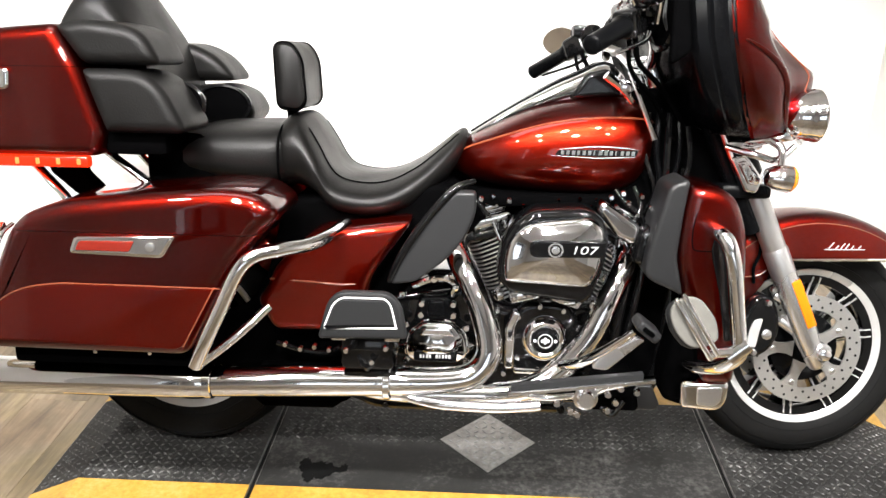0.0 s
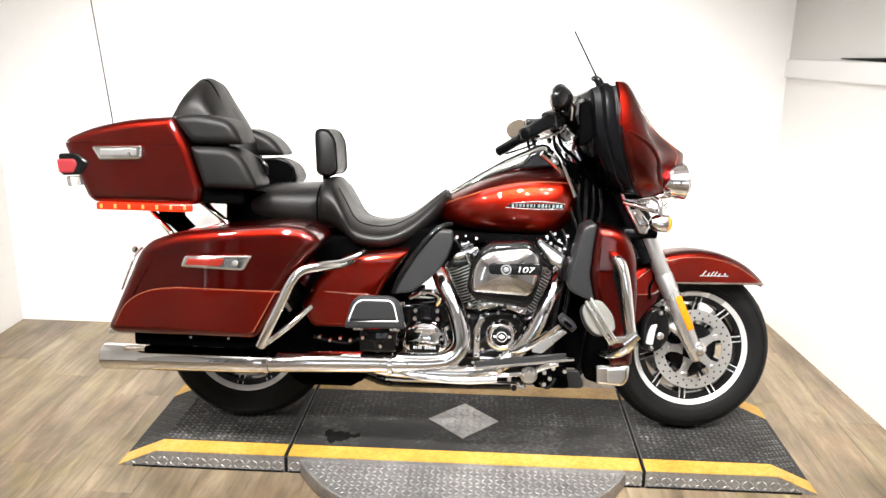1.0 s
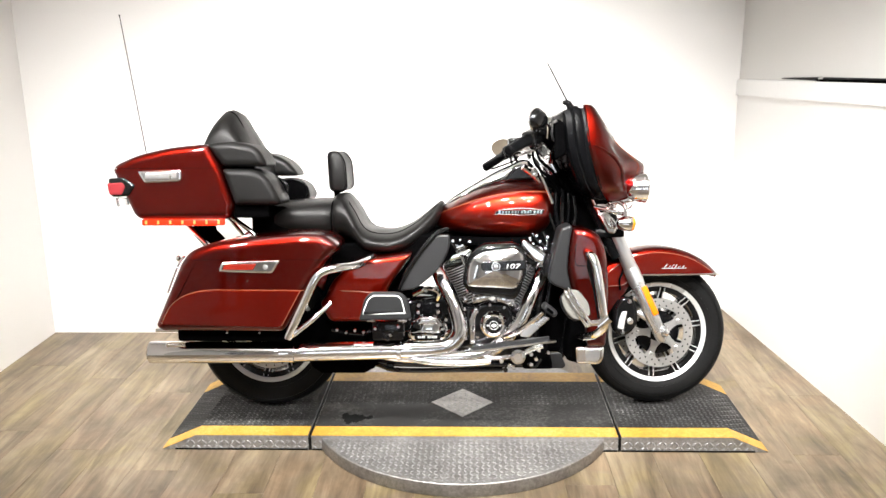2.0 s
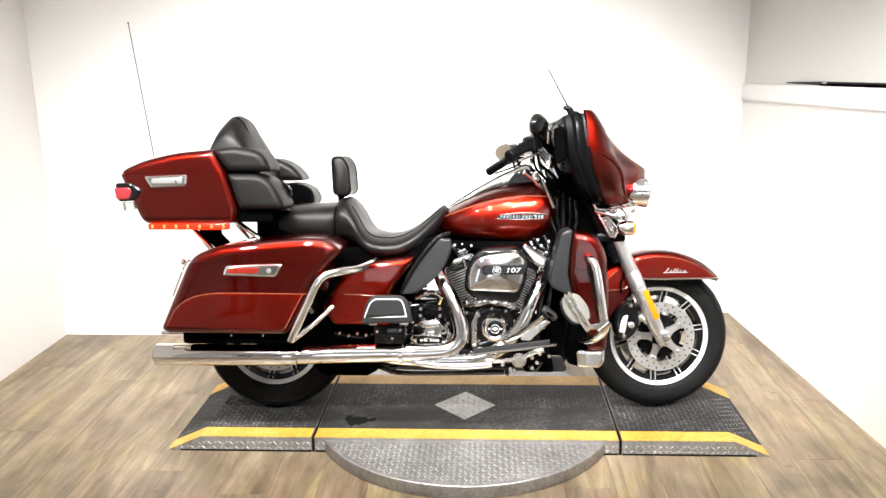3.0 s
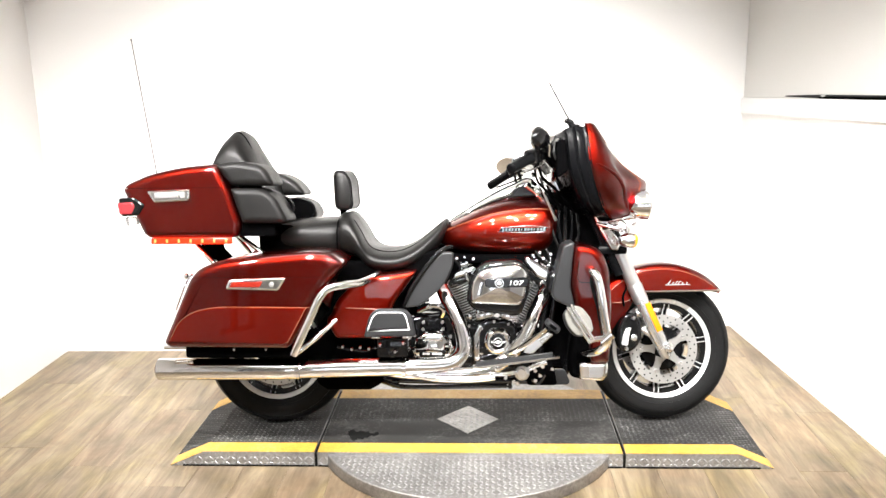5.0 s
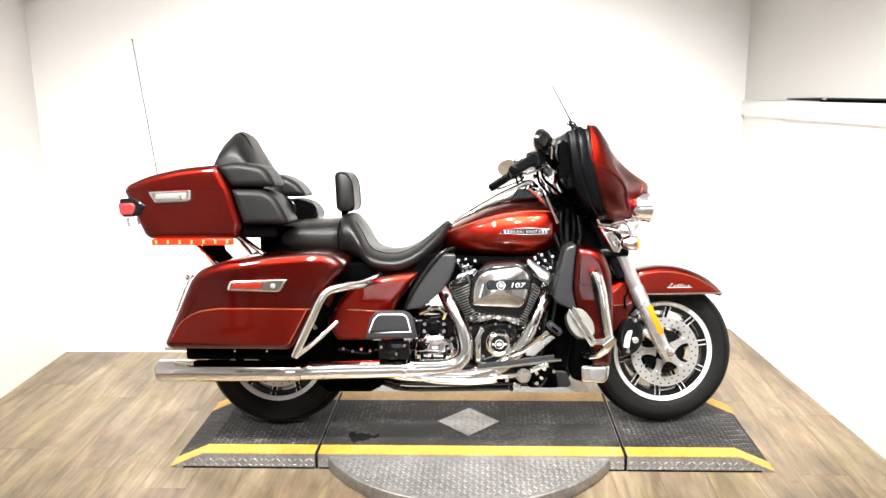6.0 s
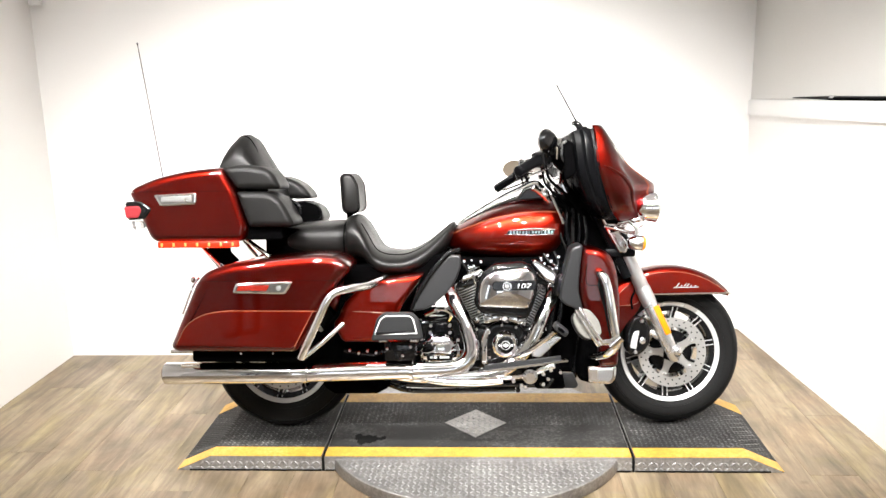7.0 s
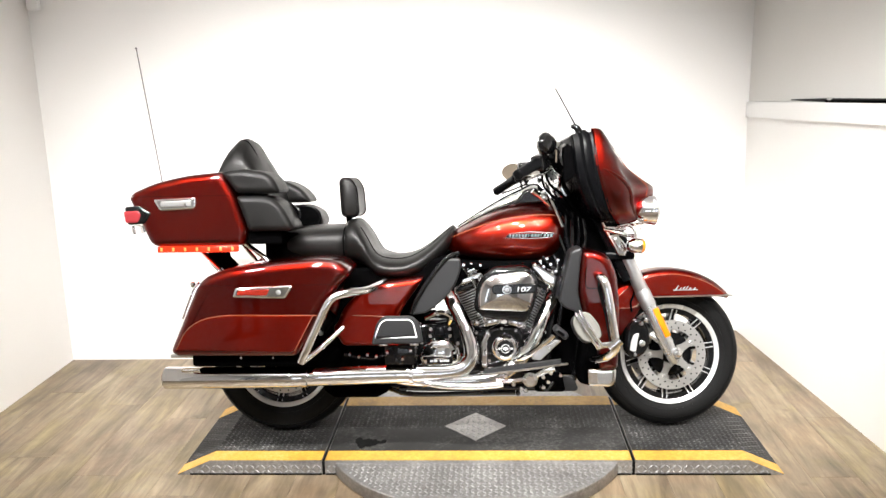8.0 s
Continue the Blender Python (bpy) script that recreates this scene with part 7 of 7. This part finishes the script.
for s in (-1, 1):
    bm = bmesh.new()
    plate(bm, rounded([(-1.198, 0.978), (-1.172, 0.934), (-1.036, 0.940), (-1.032, 0.984)], 0.010), s * 0.325, s * 0.346, 0.006)
    part("box_latch", bm, CHROME, trunk, "long chrome box latch")
    bm = bmesh.new()
    plate(bm, rounded([(-1.168, 0.950), (-1.166, 0.970), (-1.05, 0.974), (-1.05, 0.951)], 0.004), s * 0.344, s * 0.3485, 0.002)
    part("latch_lever", bm, SATIN, trunk)
    bm = bmesh.new()
    turned(bm, [(0.007, 0), (0.007, 0.003), (0.003, 0.004)], facing((-1.072, s * 0.348, 0.956), (0, s, 0)), 12)
    part("latch_lock", bm, CHROME, trunk)
    # tail lamp
    bm = bmesh.new()
    plate(bm, rounded([(-1.304, 0.882), (-1.313, 0.952), (-1.250, 0.955), (-1.208, 0.926), (-1.235, 0.886)], 0.010), s * 0.285, s * 0.338, 0.010)
    lamp = part("tail_lamp", bm, BLACK_GLOSS, trunk, "wraparound tail lamp housing")
    bm = bmesh.new()
    plate(bm, rounded([(-1.309, 0.890), (-1.316, 0.935), (-1.256, 0.938), (-1.246, 0.920), (-1.260, 0.891)], 0.008), s * 0.290, s * 0.342, 0.008)
    part("tail_lens", bm, RED_LIT, trunk, "lit red tail lens")
    bm = bmesh.new()
    plate(bm, rounded([(-1.290, 0.845), (-1.296, 0.880), (-1.262, 0.880), (-1.252, 0.850)], 0.008), s * 0.28, s * 0.325, 0.008)
    part("marker_lens", bm, CLEAR_LENS, trunk, "clear lower lens")
    # lamp strip below the box
    bm = bmesh.new()
    box(bm, (-1.195, s * 0.318 - 0.012, 0.775), (-0.885, s * 0.318 + 0.012, 0.7985), 0.004)
    part("lamp_strip", bm, RED_STRIP, trunk, "red side lamp strip")
    for k in range(7):
        bm = bmesh.new()
        x = -1.178 + 0.0455 * k
        box(bm, (x - 0.0045, s * 0.3295 - 0.002, 0.7805), (x + 0.0045, s * 0.3295 + 0.002, 0.7945), 0.0018)
        part("strip_light", bm, LED, trunk, "glowing orange-red lamp")
    # speaker pods and arm pads; those of the far side sit a little lower
    bm = bmesh.new()
    if s < 0:
        plate(bm, rounded([(-0.888, 0.985), (-0.730, 0.983), (-0.664, 0.850), (-0.842, 0.850)], [0.012, 0.075, 0.03, 0.012], 8), -0.140, -0.335, 0.024, 6)
    else:
        plate(bm, rounded([(-0.842, 0.930), (-0.735, 0.938), (-0.672, 0.912), (-0.648, 0.862), (-0.67, 0.832), (-0.842, 0.832)], [0.02, 0.05, 0.04, 0.03, 0.02, 0.02], 6), 0.140, 0.335, 0.024, 6)
    part("speaker_pod", bm, VINYL, trunk, "black padded speaker pod")
    m = Matrix.Translation((-0.752, -0.150, 0.905) if s < 0 else (-0.728, 0.136, 0.884)) @ Matrix.Rotation(radians(-90 * s), 4, "X") @ Matrix.Diagonal((1.32, 0.92, 1, 1))
    bm = bmesh.new()
    hoop(bm, [(0.052, 0.0), (0.057, -0.004), (0.0585, -0.016), (0.053, -0.020), (0.050, -0.014)] if s > 0 else [(0.050, 0.014), (0.053, 0.020), (0.0585, 0.016), (0.057, 0.004), (0.052, 0.0)], m, 36)
    part("speaker_ring", bm, BLACK_GLOSS, trunk, "gloss black oval speaker ring")
    bm = bmesh.new()
    turned(bm, [(0.052, -0.006 * s), (0.050, -0.015 * s), (0.02, -0.019 * s), (0.004, -0.020 * s)], m, 28)
    part("speaker_grille", bm, BLACK_DULL, trunk)
    bm = bmesh.new()
    pad = [(-0.945, 1.075), (-0.870, 1.088), (-0.755, 1.070), (-0.716, 0.992), (-0.886, 0.993)] if s < 0 else [(-0.93, 1.040), (-0.815, 1.046), (-0.738, 1.006), (-0.696, 0.946), (-0.88, 0.944)]
    plate(bm, rounded(pad, [0.02, 0.05, 0.05, 0.025, 0.02], 8), s * 0.135, s * 0.325, 0.026, 6)
    part("arm_pad", bm, VINYL, trunk, "black vinyl passenger arm pad")
    bm = bmesh.new()
    box(bm, (-0.86, s * 0.25 - 0.05, 0.800), (-0.72, s * 0.25 + 0.05, 0.853), 0.012)
    part("pod_base", bm, BLACK_DULL, trunk)
bm = bmesh.new()
rows = []
for y, k in ((-0.185, 0.52), (-0.175, 0.64), (-0.15, 0.76), (-0.11, 0.88), (-0.06, 0.97), (0, 1.0), (0.06, 0.97), (0.11, 0.88), (0.15, 0.76), (0.175, 0.64), (0.185, 0.52)):
    shape = rounded([(-1.012, 1.085), (-0.982, 1.175), (-0.935, 1.222), (-0.900, 1.210), (-0.845, 1.115), (-0.802, 1.00), (-0.792, 0.935), (-0.790, 0.835), (-0.87, 0.835), (-0.93, 1.06)], [0.03, 0.05, 0.03, 0.04, 0.06, 0.06, 0.04, 0.03, 0.02, 0.05], 4)
    rows.append([Vector((p[0], y, 0.99 + (p[1] - 0.99) * (k if p[1] > 0.99 else 1))) for p in shape])
loft(bm, rows)
part("passenger_backrest", bm, VINYL, trunk, "tall pointed black vinyl passenger backrest")
for s in (-1, 1):
    bm = bmesh.new()
    bent(bm, [(-0.975, s * 0.062, 1.165), (-0.925, s * 0.068, 1.205), (-0.888, s * 0.072, 1.178), (-0.848, s * 0.078, 1.09), (-0.815, s * 0.08, 1.00)], 0.0035, 5, 6)
    part("backrest_welt", bm, BLACK_DULL, trunk)
    # stays under the box
    bm = bmesh.new()
    tube(bm, [(-1.085, s * 0.25, 0.806), (-1.060, s * 0.25, 0.784), (-0.985, s * 0.25, 0.700), (-0.965, s * 0.25, 0.672)], [0.010, 0.014, 0.014, 0.010], 10, flat=0.7)
    part("box_stay", bm, CHROME, bike, "chrome luggage stay")
    bm = bmesh.new()
    tube(bm, [(-0.885, s * 0.25, 0.804), (-0.860, s * 0.25, 0.788), (-0.790, s * 0.25, 0.735), (-0.775, s * 0.25, 0.722)], [0.009, 0.013, 0.013, 0.009], 10, flat=0.7)
    part("box_stay", bm, CHROME, bike, "chrome luggage stay")
bm = bmesh.new()
box(bm, (-0.825, -0.175, 0.705), (-0.66, 0.175, 0.835), 0.02)
part("rack_base", bm, BLACK_DULL, bike, "black luggage rack base")
bm = bmesh.new()
plate(bm, rounded([(-1.060, 0.806), (-1.045, 0.742), (-0.985, 0.690), (-0.915, 0.690), (-0.968, 0.745), (-0.970, 0.806)], 0.008), -0.150, -0.190, 0.005)
for k in range(3):
    box(bm, (-1.035 + 0.024 * k, -0.195, 0.745), (-1.023 + 0.024 * k, -0.188, 0.795), 0.002)
part("box_bracket", bm, BLACK_DULL, bike)
bm = bmesh.new()
tube(bm, [(-1.335, 0.20, 0.86), (-1.345, 0.20, 0.90), (-1.374, 0.20, 1.047), (-1.463, 0.20, 1.630)], [0.008, 0.005, 0.0024, 0.0017], 8)
turned(bm, [(0.003, 0), (0.0035, 0.004), (0.002, 0.008)], facing((-1.463, 0.20, 1.627), (-0.15, 0, 1)), 8)
box(bm, (-1.35, 0.185, 0.845), (-1.24, 0.215, 0.865), 0.004)
part("long_aerial", bm, BLACK_SATIN, bike, "tall thin black whip aerial")
# ---- floor planks ----
PLANK_W, PLANK_L = 0.178, 1.22
SOUTH, NORTH = FRONT, 1.60


def plank_mesh(length):
    bm = bmesh.new()
    box(bm, (0.0004, 0.0004, -0.006), (PLANK_W - 0.0004, length - 0.0004, 0.0), 0.0005, 1)
    return finish("plank", bm, PLANK, floor, smooth=0)


whole_plank = None
for col in range(int((2.3 - LEFT) / PLANK_W) + 1):
    off = (col * 0.437) % 1.0 * PLANK_L
    for row in range(-7, 3):
        x, y = LEFT + col * PLANK_W - 0.06, row * PLANK_L + off
        y0, y1 = max(y, SOUTH), min(y + PLANK_L, NORTH)
        if y1 - y0 < 0.02:
            continue
        if y1 - y0 < PLANK_L - 0.001:
            plank_mesh(y1 - y0).matrix_basis = pose(x, y0, 0)
        elif whole_plank:
            again(whole_plank, pose(x, y0, 0), floor)
        else:
            whole_plank = plank_mesh(PLANK_L)
            whole_plank.matrix_basis = pose(x, y0, 0)
